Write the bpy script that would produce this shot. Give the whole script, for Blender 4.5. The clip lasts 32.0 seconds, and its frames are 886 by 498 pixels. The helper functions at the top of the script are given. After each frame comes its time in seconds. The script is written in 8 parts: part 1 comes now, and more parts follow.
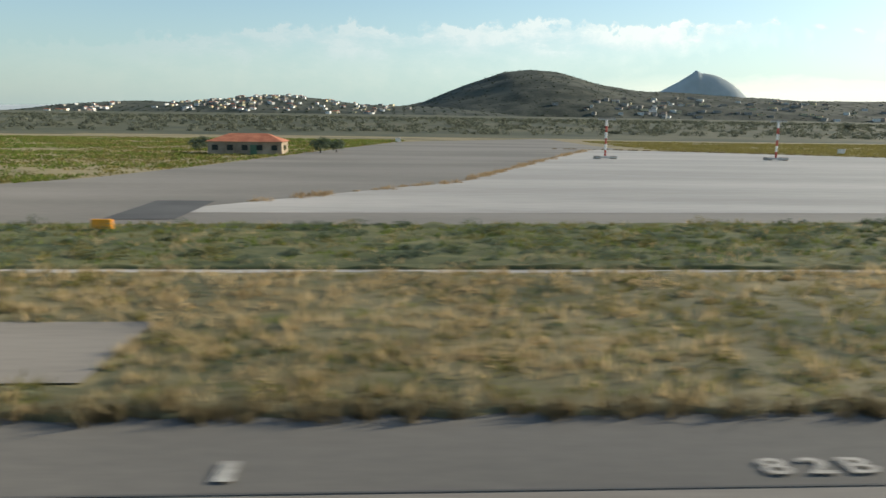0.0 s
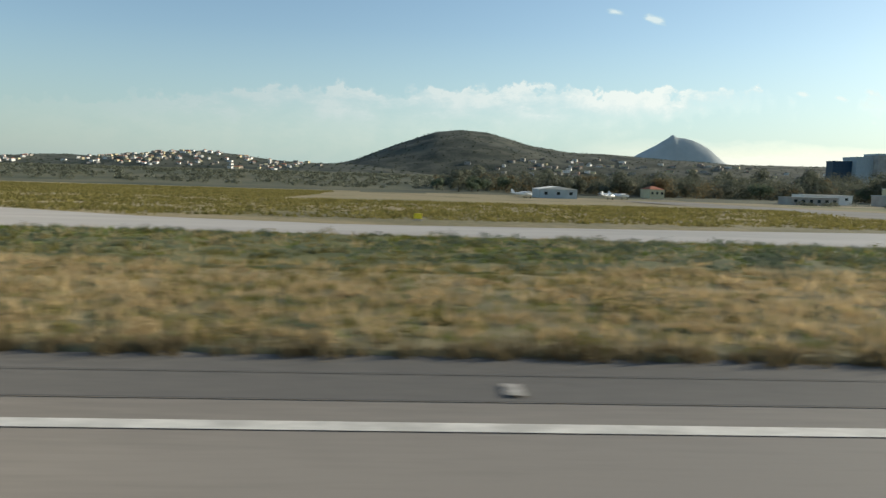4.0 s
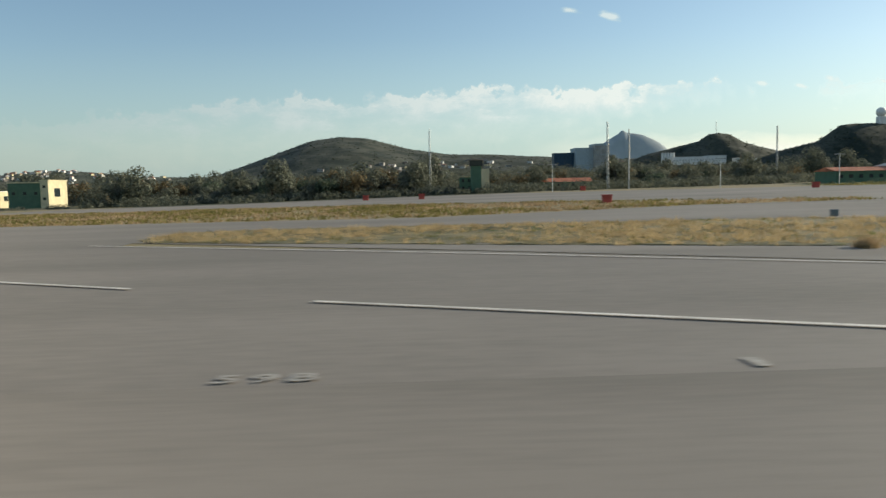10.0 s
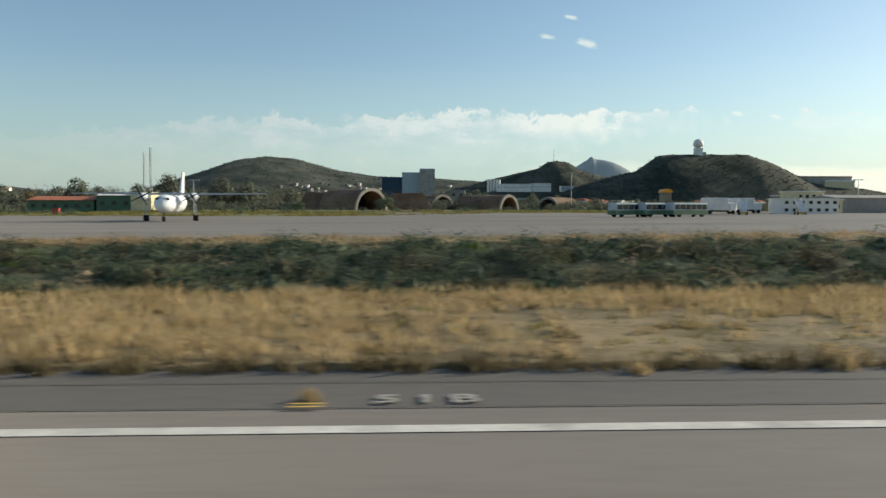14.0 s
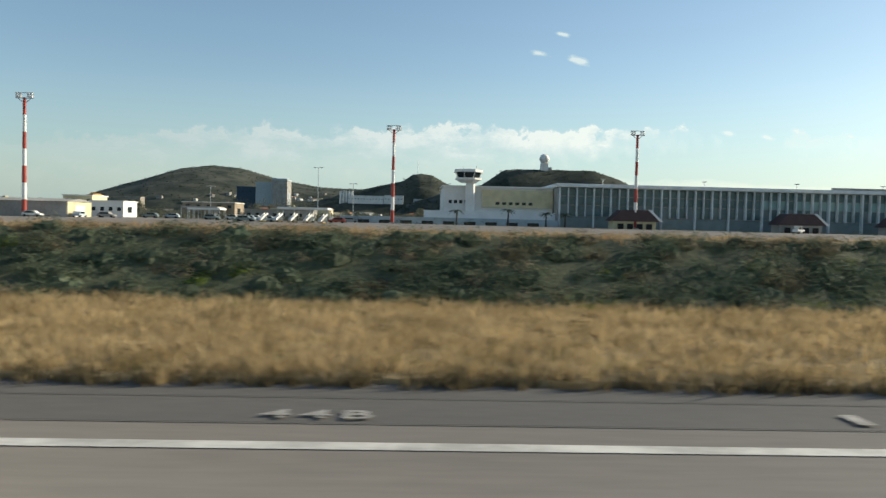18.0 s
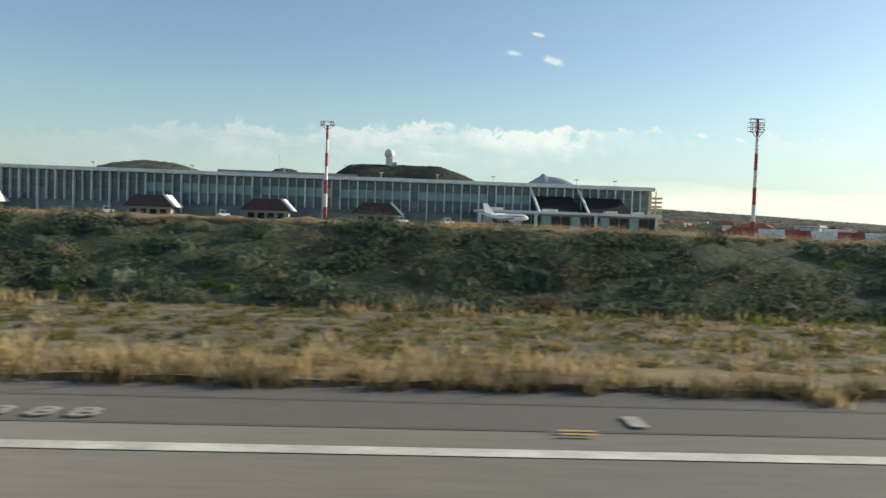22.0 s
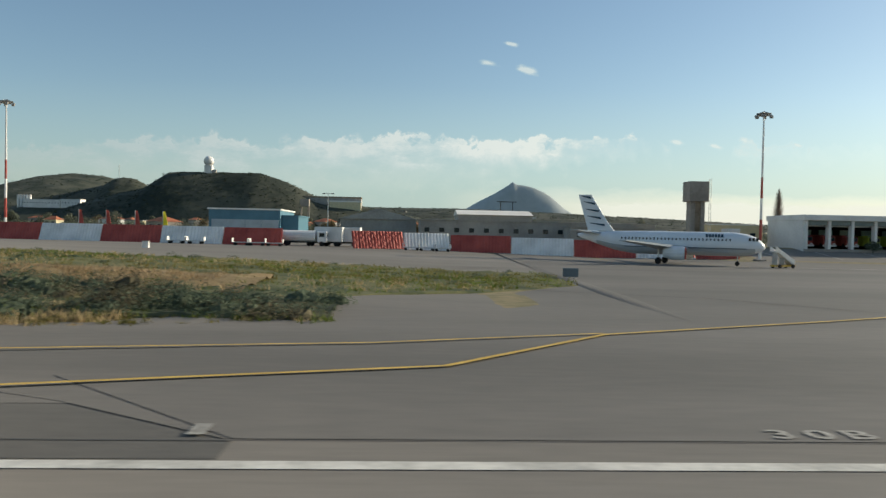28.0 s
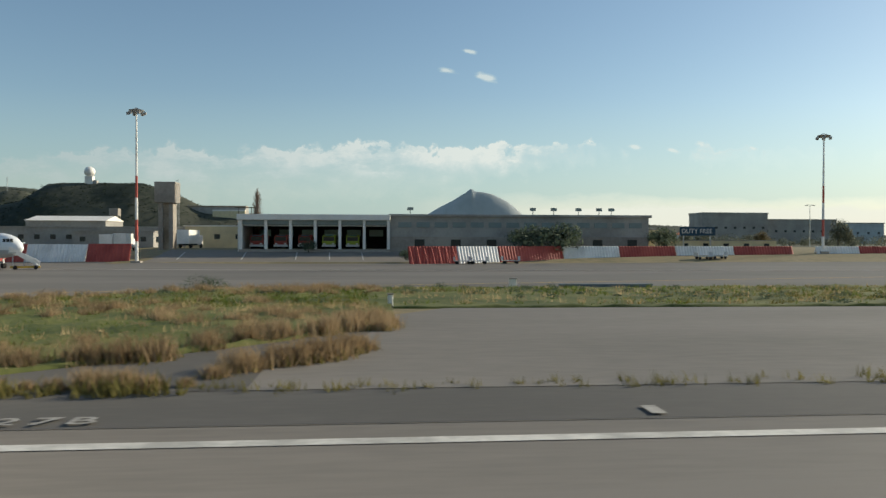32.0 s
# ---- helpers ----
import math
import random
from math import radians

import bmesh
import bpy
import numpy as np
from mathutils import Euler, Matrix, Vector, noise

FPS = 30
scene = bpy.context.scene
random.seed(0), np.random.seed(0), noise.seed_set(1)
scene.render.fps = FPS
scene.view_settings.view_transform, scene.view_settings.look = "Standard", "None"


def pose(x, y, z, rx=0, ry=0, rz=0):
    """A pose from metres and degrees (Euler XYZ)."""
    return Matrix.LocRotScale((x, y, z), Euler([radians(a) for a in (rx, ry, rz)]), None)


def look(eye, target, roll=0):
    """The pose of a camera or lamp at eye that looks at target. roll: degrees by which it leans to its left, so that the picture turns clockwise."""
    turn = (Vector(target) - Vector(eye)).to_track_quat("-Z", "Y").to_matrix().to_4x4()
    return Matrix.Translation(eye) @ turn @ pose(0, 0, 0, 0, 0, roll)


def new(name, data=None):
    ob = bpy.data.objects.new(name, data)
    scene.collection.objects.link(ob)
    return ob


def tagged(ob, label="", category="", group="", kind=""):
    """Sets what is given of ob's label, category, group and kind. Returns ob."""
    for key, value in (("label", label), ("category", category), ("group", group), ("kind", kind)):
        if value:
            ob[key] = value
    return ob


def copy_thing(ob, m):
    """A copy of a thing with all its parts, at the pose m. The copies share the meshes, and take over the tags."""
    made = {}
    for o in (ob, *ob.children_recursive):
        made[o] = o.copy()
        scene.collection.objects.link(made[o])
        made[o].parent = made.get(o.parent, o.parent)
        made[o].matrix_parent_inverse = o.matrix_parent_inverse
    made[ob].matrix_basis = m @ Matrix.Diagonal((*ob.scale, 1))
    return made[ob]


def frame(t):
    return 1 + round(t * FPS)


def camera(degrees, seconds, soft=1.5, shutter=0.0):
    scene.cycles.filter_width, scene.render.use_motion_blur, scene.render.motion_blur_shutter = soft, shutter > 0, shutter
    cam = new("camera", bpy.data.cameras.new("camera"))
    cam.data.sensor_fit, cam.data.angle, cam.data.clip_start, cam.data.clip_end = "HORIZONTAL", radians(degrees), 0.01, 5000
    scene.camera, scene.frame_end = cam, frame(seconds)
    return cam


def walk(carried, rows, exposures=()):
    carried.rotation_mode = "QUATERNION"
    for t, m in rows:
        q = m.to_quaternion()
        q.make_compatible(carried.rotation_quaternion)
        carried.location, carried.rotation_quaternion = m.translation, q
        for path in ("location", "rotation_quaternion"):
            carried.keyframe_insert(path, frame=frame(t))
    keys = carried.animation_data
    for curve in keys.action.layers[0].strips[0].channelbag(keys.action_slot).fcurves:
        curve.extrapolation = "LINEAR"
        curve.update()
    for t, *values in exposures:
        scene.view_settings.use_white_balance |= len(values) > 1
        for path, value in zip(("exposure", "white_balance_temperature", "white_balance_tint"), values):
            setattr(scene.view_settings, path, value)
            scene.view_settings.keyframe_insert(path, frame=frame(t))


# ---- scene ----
# ---- camera ----
cam = camera(60, 32.0, soft=1.4, shutter=0.14)


def aim(x, y, z, turn, tilt, lean):
    """Camera pose: turned towards +X from +Y, tilted up, leaning, in degrees."""
    return pose(x, y, z, 90 + tilt, 0, -turn) @ pose(0, 0, 0, 0, 0, lean)


ROWS = [
    (0.0, -574.55, 1.14, 4.30, 3.23, -9.61, 0.67),
    (0.5, -555.93, 1.09, 3.88, 3.07, -9.45, 0.76),
    (1.0, -537.23, 1.05, 3.52, 2.91, -8.98, 1.07),
    (1.5, -518.46, 1.00, 3.22, 2.72, -6.59, 0.79),
    (2.0, -499.62, 0.96, 2.99, 2.61, -5.70, 1.23),
    (2.5, -480.70, 0.92, 2.83, 2.83, -5.23, 0.78),
    (3.0, -461.71, 0.87, 2.73, 2.73, -5.20, 1.04),
    (3.5, -442.65, 0.83, 2.70, 2.63, -5.18, 1.29),
    (4.0, -423.52, 0.78, 2.70, 2.53, -5.16, 1.55),
    (4.5, -404.31, 0.62, 2.70, 2.43, -5.14, 1.80),
    (5.0, -385.11, 0.45, 2.70, 2.45, -4.74, -0.40),
    (5.5, -365.98, 0.29, 2.70, 2.65, -4.45, 2.84),
    (6.0, -346.93, 0.12, 2.70, 2.76, -4.17, 1.73),
    (6.5, -327.95, -0.04, 2.70, 2.51, -3.78, 1.15),
    (7.0, -309.05, -0.21, 2.70, 2.58, -3.69, 2.19),
    (7.5, -290.23, -0.37, 2.70, 2.81, -3.64, -1.25),
    (8.0, -271.49, -0.54, 2.70, 2.66, -3.97, 1.09),
    (8.5, -252.82, -0.52, 2.70, 2.54, -4.92, 1.05),
    (9.0, -234.23, -0.49, 2.70, 2.64, -4.68, -0.06),
    (9.5, -215.82, -0.47, 2.70, 2.49, -4.79, 1.08),
    (10.0, -197.68, -0.45, 2.70, 2.32, -4.75, -1.20),
    (10.5, -179.81, -0.43, 2.70, 3.17, -4.05, 1.26),
    (11.0, -162.22, -0.41, 2.70, 3.27, -3.39, 1.95),
    (11.5, -144.90, -0.39, 2.70, 2.91, -3.08, 1.23),
    (12.0, -127.85, -0.37, 2.70, 2.93, -2.81, 1.68),
    (12.5, -111.08, -0.34, 2.70, 2.91, -2.59, -0.02),
    (13.0, -94.58, -0.32, 2.70, 2.86, -2.38, -0.52),
    (13.5, -78.32, -0.30, 2.70, 2.82, -2.55, 0.76),
    (14.0, -62.25, -0.27, 2.70, 2.65, -3.12, 0.14),
    (14.5, -46.39, -0.25, 2.70, 2.50, -2.79, 1.44),
    (15.0, -30.73, -0.22, 2.70, 2.44, -2.73, 1.33),
    (15.5, -15.26, -0.20, 2.70, 2.38, -2.68, 1.22),
    (16.0, 0.00, -0.17, 2.70, 2.32, -2.62, 1.11),
    (16.5, 15.06, -0.15, 2.70, 2.25, -2.56, 1.01),
    (17.0, 29.93, -0.13, 2.70, 2.23, -2.22, 1.78),
    (17.5, 44.59, -0.12, 2.70, 2.24, -2.35, 2.44),
    (18.0, 59.06, -0.10, 2.70, 2.09, -2.08, 1.36),
    (18.5, 73.30, -0.08, 2.70, 2.25, -1.84, 1.35),
    (19.0, 87.27, -0.06, 2.70, 2.35, -1.67, 0.60),
    (19.5, 100.99, -0.04, 2.70, 2.35, -1.61, -0.27),
    (20.0, 114.45, -0.02, 2.70, 2.33, -2.06, 1.72),
    (20.5, 127.66, 0.01, 2.70, 2.48, -1.77, -0.92),
    (21.0, 140.60, 0.04, 2.70, 2.60, -1.94, 1.15),
    (21.5, 153.29, 0.07, 2.70, 2.75, -1.93, 0.98),
    (22.0, 165.72, 0.10, 2.70, 2.81, -2.10, 1.99),
    (22.5, 177.89, 0.13, 2.70, 2.77, -2.08, 1.25),
    (23.0, 189.80, 0.16, 2.70, 2.83, -2.04, 0.86),
    (23.5, 201.43, 0.20, 2.70, 2.74, -2.15, 1.60),
    (24.0, 212.74, 0.23, 2.70, 2.65, -2.17, 1.31),
    (24.5, 223.75, 0.22, 2.70, 2.61, -2.18, 0.93),
    (25.0, 234.44, 0.22, 2.70, 2.56, -2.13, 1.29),
    (25.5, 244.82, 0.21, 2.70, 2.50, -2.29, 1.54),
    (26.0, 254.89, 0.21, 2.70, 2.54, -2.25, 2.58),
    (26.5, 264.66, 0.20, 2.70, 2.63, -2.03, 1.51),
    (27.0, 274.11, 0.20, 2.70, 2.75, -1.79, 1.40),
    (27.5, 283.26, 0.19, 2.70, 2.88, -1.54, 1.28),
    (28.0, 292.10, 0.19, 2.70, 3.00, -1.30, 1.16),
    (28.5, 300.64, 0.00, 2.70, 3.13, -1.05, 1.05),
    (29.0, 308.87, -0.19, 2.70, 3.36, -1.00, 2.08),
    (29.5, 316.80, -0.37, 2.70, 3.51, -0.78, 1.33),
    (30.0, 324.41, -0.56, 2.70, 3.96, -0.71, 1.23),
    (30.5, 331.73, -0.75, 2.70, 4.19, -0.66, 1.06),
    (31.0, 338.78, -0.94, 2.70, 4.62, -0.70, 0.59),
    (31.5, 345.63, -1.13, 2.70, 4.84, -0.82, 0.69),
    (32.0, 352.28, -1.31, 2.70, 5.08, -0.71, 0.14),
]
walk(cam, [(r[0], aim(*r[1:])) for r in ROWS], exposures=[(0.0, 0.58, 6450, 3), (2.0, 0.5, 6450, 3), (5.0, 0.42, 6530, 3.0), (9.0, 0.36, 6560, 3.0), (14.0, 0.38, 6560, 3.0), (19.0, 0.46, 6560, 3.0), (25.0, 0.46, 6560, 3.0), (28.0, 0.24, 6560, 3.0), (32.0, 0.2, 6560, 3.0)])

# ---- world and sun ----
SUN_TURN, SUN_HEIGHT = 72.0, 21.0   # degrees from +Y towards +X, degrees above the horizon
world = bpy.data.worlds.new("sky")
scene.world = world
world.use_nodes = True
wn, wl = world.node_tree.nodes, world.node_tree.links
wn.clear()
sky = wn.new("ShaderNodeTexSky")
sky.sky_type = "NISHITA"
sky.sun_disc = False
sky.sun_elevation = radians(SUN_HEIGHT)
sky.sun_rotation = radians(SUN_TURN)
sky.altitude = 50
sky.air_density = 1.0
sky.dust_density = 0.75
sky.ozone_density = 1.9
sky_bg = wn.new("ShaderNodeBackground")
sky_bg.inputs["Strength"].default_value = 0.106
sky_out = wn.new("ShaderNodeOutputWorld")
wl.new(sky.outputs["Color"], sky_bg.inputs["Color"])
wl.new(sky_bg.outputs["Background"], sky_out.inputs["Surface"])

sun = new("sun", bpy.data.lights.new("sun", "SUN"))
sun.data.energy = 5.0
sun.data.angle = radians(0.55)
sun.data.color = (1.0, 0.87, 0.70)
sd = Vector((math.sin(radians(SUN_TURN)) * math.cos(radians(SUN_HEIGHT)),
             math.cos(radians(SUN_TURN)) * math.cos(radians(SUN_HEIGHT)), math.sin(radians(SUN_HEIGHT))))
sun.matrix_world = look(sd * 500, (0, 0, 0))

# ---- materials ----
def rgb(c):
    return (c[0], c[1], c[2], 1.0)


def material(name, a, b, scale=1.0, fine=12.0, rough=0.85, bump=0.15, metal=0.0, per="none", stretch=(1, 1, 1), spread=0.18, detail=4.0):
    """Two colours mixed by a large and a fine noise, with a varied roughness and relief. per: island or object varies the value."""
    m = bpy.data.materials.new(name)
    m.use_nodes = True
    n, l = m.node_tree.nodes, m.node_tree.links
    p = n["Principled BSDF"]
    tc = n.new("ShaderNodeTexCoord")
    mp = n.new("ShaderNodeMapping")
    mp.inputs["Scale"].default_value = stretch
    l.new(tc.outputs["Object"], mp.inputs["Vector"])
    big, small = n.new("ShaderNodeTexNoise"), n.new("ShaderNodeTexNoise")
    for t, s in ((big, scale), (small, fine)):
        t.inputs["Scale"].default_value = s
        t.inputs["Detail"].default_value = detail
        l.new(mp.outputs["Vector"], t.inputs["Vector"])
    add = n.new("ShaderNodeMath")
    add.operation = "MULTIPLY_ADD"
    add.inputs[1].default_value = 0.45
    l.new(small.outputs["Fac"], add.inputs[0])
    sub = n.new("ShaderNodeMath")
    sub.operation = "SUBTRACT"
    sub.inputs[1].default_value = 0.225
    l.new(big.outputs["Fac"], sub.inputs[0])
    l.new(sub.outputs[0], add.inputs[2])
    ramp = n.new("ShaderNodeValToRGB")
    ramp.color_ramp.elements[0].position, ramp.color_ramp.elements[1].position = 0.5 - spread, 0.5 + spread
    ramp.color_ramp.elements[0].color, ramp.color_ramp.elements[1].color = rgb(a), rgb(b)
    l.new(add.outputs[0], ramp.inputs["Fac"])
    col = ramp.outputs["Color"]
    if per != "none":
        src = n.new("ShaderNodeNewGeometry") if per == "island" else n.new("ShaderNodeObjectInfo")
        rnd = src.outputs["Random Per Island"] if per == "island" else src.outputs["Random"]
        mr = n.new("ShaderNodeMapRange")
        mr.inputs["To Min"].default_value, mr.inputs["To Max"].default_value = 0.76, 1.22
        l.new(rnd, mr.inputs["Value"])
        mix = n.new("ShaderNodeMix")
        mix.data_type, mix.blend_type = "RGBA", "MULTIPLY"
        mix.inputs["Factor"].default_value = 1.0
        l.new(col, mix.inputs["A"])
        l.new(mr.outputs["Result"], mix.inputs["B"])
        col = mix.outputs["Result"]
    l.new(col, p.inputs["Base Color"])
    rr = n.new("ShaderNodeMapRange")
    rr.inputs["To Min"].default_value, rr.inputs["To Max"].default_value = max(0.03, rough - 0.1), min(1, rough + 0.1)
    l.new(small.outputs["Fac"], rr.inputs["Value"])
    l.new(rr.outputs["Result"], p.inputs["Roughness"])
    p.inputs["Metallic"].default_value = metal
    matt = per == "none" and rough > 0.77
    p.inputs["Specular IOR Level"].default_value = 0.12 if per == "island" else 0.25 if matt else 0.3
    p.inputs["Diffuse Roughness"].default_value = 0.35 if matt else 0.0
    if bump:
        bp = n.new("ShaderNodeBump")
        bp.inputs["Strength"].default_value = bump
        bp.inputs["Distance"].default_value = 0.05
        l.new(small.outputs["Fac"], bp.inputs["Height"])
        l.new(bp.outputs["Normal"], p.inputs["Normal"])
    return m


RUNWAY = material("runway_asphalt", (0.185, 0.164, 0.138), (0.255, 0.226, 0.192), 0.22, 6, 0.8, 0.08, stretch=(0.16, 1, 1), detail=6)
SHOULDER = material("shoulder_asphalt", (0.112, 0.104, 0.092), (0.155, 0.143, 0.126), 0.15, 5, 0.85, 0.1, stretch=(0.35, 1, 1))
TAXI = material("taxiway_asphalt", (0.172, 0.154, 0.131), (0.25, 0.223, 0.192), 0.13, 4, 0.82, 0.08, stretch=(0.28, 1, 1), detail=6)
PATCH = material("patched_asphalt", (0.075, 0.072, 0.07), (0.11, 0.105, 0.10), 0.3, 8, 0.85, 0.1)
CONCRETE = material("apron_concrete", (0.33, 0.305, 0.275), (0.46, 0.425, 0.385), 0.16, 3, 0.8, 0.06, stretch=(0.14, 1, 1))
PAINT = material("white_marking_paint", (0.40, 0.38, 0.34), (0.66, 0.63, 0.57), 1.2, 9, 0.6, 0.05)
YELLOW = material("yellow_marking_paint", (0.42, 0.27, 0.05), (0.62, 0.41, 0.08), 0.8, 7, 0.6, 0.05)
SOIL = material("field_soil_and_turf", (0.11, 0.10, 0.052), (0.33, 0.265, 0.155), 0.05, 1.3, 0.95, 0.5, spread=0.26, detail=9)
_r = [k for k in SOIL.node_tree.nodes if k.type == "VALTORGB"][0].color_ramp
for _p, _c in ((0.40, (0.18, 0.155, 0.078)), (0.52, (0.28, 0.222, 0.122)), (0.62, (0.22, 0.185, 0.098))):
    _r.elements.new(_p).color = rgb(_c)
SCRUBLAND = material("scrubland_plain", (0.05, 0.058, 0.034), (0.115, 0.11, 0.065), 0.03, 0.3, 0.95, 0.5, spread=0.16, detail=7)
ROCK = material("scrub_hillside", (0.025, 0.035, 0.027), (0.082, 0.086, 0.064), 0.03, 0.3, 0.95, 0.0, spread=0.13, detail=8)
# pale blue-grey: the haze of distance is put into the base colour
HAZEROCK = material("mountain_slope_with_haze", (0.40, 0.44, 0.45), (0.50, 0.535, 0.54), 0.006, 0.04, 0.95, 0.0)
WHITE = material("white_render", (0.66, 0.64, 0.60), (0.80, 0.78, 0.74), 0.3, 4, 0.75, 0.05)
GREYWALL = material("grey_render", (0.28, 0.27, 0.25), (0.42, 0.40, 0.37), 0.3, 3, 0.8, 0.05)
REDP = material("red_paint", (0.29, 0.05, 0.04), (0.42, 0.085, 0.065), 0.6, 6, 0.6, 0.03)
WHITEP = material("white_paint", (0.62, 0.61, 0.58), (0.82, 0.80, 0.77), 0.6, 6, 0.55, 0.03)
GLASSM = material("tinted_facade_glass", (0.012, 0.03, 0.032), (0.03, 0.06, 0.06), 0.6, 2, 0.12, 0.0)
STEEL = material("galvanised_steel", (0.35, 0.36, 0.36), (0.5, 0.51, 0.51), 1.5, 12, 0.4, 0.03, metal=0.8)


# ---- helpers for meshes ----
def mesh_from(name, verts, faces, mats, smooth=False):
    me = bpy.data.meshes.new(name)
    me.from_pydata([tuple(v) for v in verts], [], [tuple(f) for f in faces])
    for m in (mats if isinstance(mats, (list, tuple)) else [mats]):
        me.materials.append(m)
    if smooth:
        me.polygons.foreach_set("use_smooth", [True] * len(me.polygons))
    me.update()
    return me


def part(name, bm, mat, parent=None, label=""):
    """Links a bmesh as one mesh object, under a parent if given."""
    me = bpy.data.meshes.new(name)
    bm.to_mesh(me)
    bm.free()
    me.materials.append(mat)
    ob = new(name, me)
    if parent:
        ob.parent = parent
    if label:
        ob["label"] = label
    return ob


def box(bm, x0, y0, z0, x1, y1, z1, bevel=0.0):
    r = bmesh.ops.create_cube(bm, size=1.0, matrix=Matrix.Translation(((x0 + x1) / 2, (y0 + y1) / 2, (z0 + z1) / 2)) @
                              Matrix.Diagonal((abs(x1 - x0), abs(y1 - y0), abs(z1 - z0), 1)))
    if bevel:
        ed = list({e for v in r["verts"] for e in v.link_edges})
        bmesh.ops.bevel(bm, geom=ed, offset=bevel, segments=1, affect="EDGES", profile=0.5)
    return r["verts"]


def rod(bm, a, b, r0, r1=None, n=8):
    a, b = Vector(a), Vector(b)
    q = (b - a).to_track_quat("Z", "Y").to_matrix().to_4x4()
    return bmesh.ops.create_cone(bm, cap_ends=True, segments=n, radius1=r0, radius2=r0 if r1 is None else r1, depth=(b - a).length,
                                 matrix=Matrix.Translation((a + b) / 2) @ q)["verts"]


def hull(bm, sections, closed=True):
    """Skin over rings of points, each the same length; ends capped."""
    rings = [[bm.verts.new(p) for p in s] for s in sections]
    k = len(rings[0])
    for r, s in zip(rings, rings[1:]):
        for i in range(k if closed else k - 1):
            bm.faces.new((r[i], r[(i + 1) % k], s[(i + 1) % k], s[i]))
    if closed:
        bm.faces.new(rings[0][::-1])
        bm.faces.new(rings[-1])
    return bm


def thing(name, label, category, group="", at=(0, 0, 0), turn=0.0, kind=""):
    e = new(name)
    e.matrix_world = pose(at[0], at[1], at[2], 0, 0, turn)
    return tagged(e, label, category, group, kind)


def B(*boxes, bevel=0.0):
    bm = bmesh.new()
    for b in boxes:
        box(bm, *b, bevel=bevel)
    return bm


# ---- terrain ----
def smooth(a, b, v):
    t = np.clip((v - a) / (b - a), 0, 1)
    return t * t * (3 - 2 * t)


def terrain(x, y):
    """Height of the ground: runway level, the bank beside it and the platform behind."""
    x, y = np.asarray(x, float), np.asarray(y, float)
    crest = np.interp(x, [-131, -110, -60, 20, 90, 130, 176, 198, 240, 262, 285, 296], [0, .9, 1.2, 2.0, 2.05, 2.32, 2.32, 2.0, 1.75, 1.3, .5, 0])
    mid = np.interp(x, [-240, -170, -100, -40, 20, 190, 210, 266, 290, 312, 600], [0, .8, 1.3, 1.7, 1.9, 1.9, 1.1, .9, .8, .25, .2])
    far = np.interp(x, [-600, -400, -290, -230, -180, -140, -100, -40, 200, 330, 600], [0, -.5, -.7, 0, 1, 1.5, 2.1, 2.2, 2, 1.6, 1.6])
    y1 = np.interp(x, [300, 330], [85, 77])
    y2 = np.interp(x, [300, 330], [135, 87])
    z = crest * smooth(22.8, 29.5, y)
    z = z + (mid - crest) * np.clip((y - 34) / (y1 - 34), 0, 1)
    z = z + (far - mid) * np.clip((y - y1) / (y2 - y1), 0, 1)
    west = np.interp(x, [-420, -260, -120, 0], [4.2, 3.6, 1.6, 0.6])
    return z + west * smooth(190, 360, y) + 5.0 * smooth(420, 1000, y) * np.interp(x, [-300, 0], [1.0, 0.5])


def ground_z(x, y):
    return float(terrain(x, y))


def sheet(name, xs, low, high, mat, lift=0.02, rows=6, label="", category="", kind="structure", parent=None, thick=0.0):
    """A paved strip that follows the ground: low(x) to high(x) along xs."""
    xs = np.asarray(xs, float)
    lo = np.array([low(x) if callable(low) else low for x in xs], float)
    hi = np.array([high(x) if callable(high) else high for x in xs], float)
    f = np.linspace(0, 1, rows + 1)
    X = np.repeat(xs[:, None], rows + 1, 1)
    Y = lo[:, None] + (hi - lo)[:, None] * f
    Z = terrain(X, Y) + lift
    v = np.stack([X, Y, Z], -1).reshape(-1, 3)
    k = rows + 1
    fs = [(i * k + j, (i + 1) * k + j, (i + 1) * k + j + 1, i * k + j + 1) for i in range(len(xs) - 1) for j in range(rows)]
    ob = new(name, mesh_from(name, v.tolist(), fs, mat))
    if parent:
        ob.parent = parent
        return ob
    return tagged(ob, label, category, "", kind)


def piecewise(*pts):
    return lambda x: float(np.interp(x, [p[0] for p in pts], [p[1] for p in pts]))


gx = np.concatenate([[-4200, -3000, -2000, -1400, -1000, -800], np.arange(-720, 560, 5.0), [600, 700, 900, 1300, 2000, 3000, 4200]])
gy = np.concatenate([[-600, -200, -60, -28, 0, 12, 18, 22.8], np.arange(23.8, 34, 1.0), np.arange(36, 90, 3.0), np.arange(90, 200, 10.0), [220, 260, 320, 420, 600, 900, 1500, 2400, 3400, 4900]])
GX, GY = np.meshgrid(gx, gy, indexing="ij")
GZ = terrain(GX, GY)
gk = len(gy)
ground = new("ground", mesh_from("ground", np.stack([GX, GY, GZ], -1).reshape(-1, 3).tolist(),
             [(i * gk + j, (i + 1) * gk + j, (i + 1) * gk + j + 1, i * gk + j + 1) for i in range(len(gx) - 1) for j in range(gk - 1)], [SOIL, SCRUBLAND], True))
for q in ground.data.polygons:
    c = q.center
    if c.y > np.interp(c.x, [-900, -560, -400, -262, -200, 0, 260, 330], [150, 190, 172, 150, 140, 150, 130, 112]) + 14 * noise.noise(Vector((c.x * 0.03, c.y * 0.03, 0))):
        q.material_index = 1
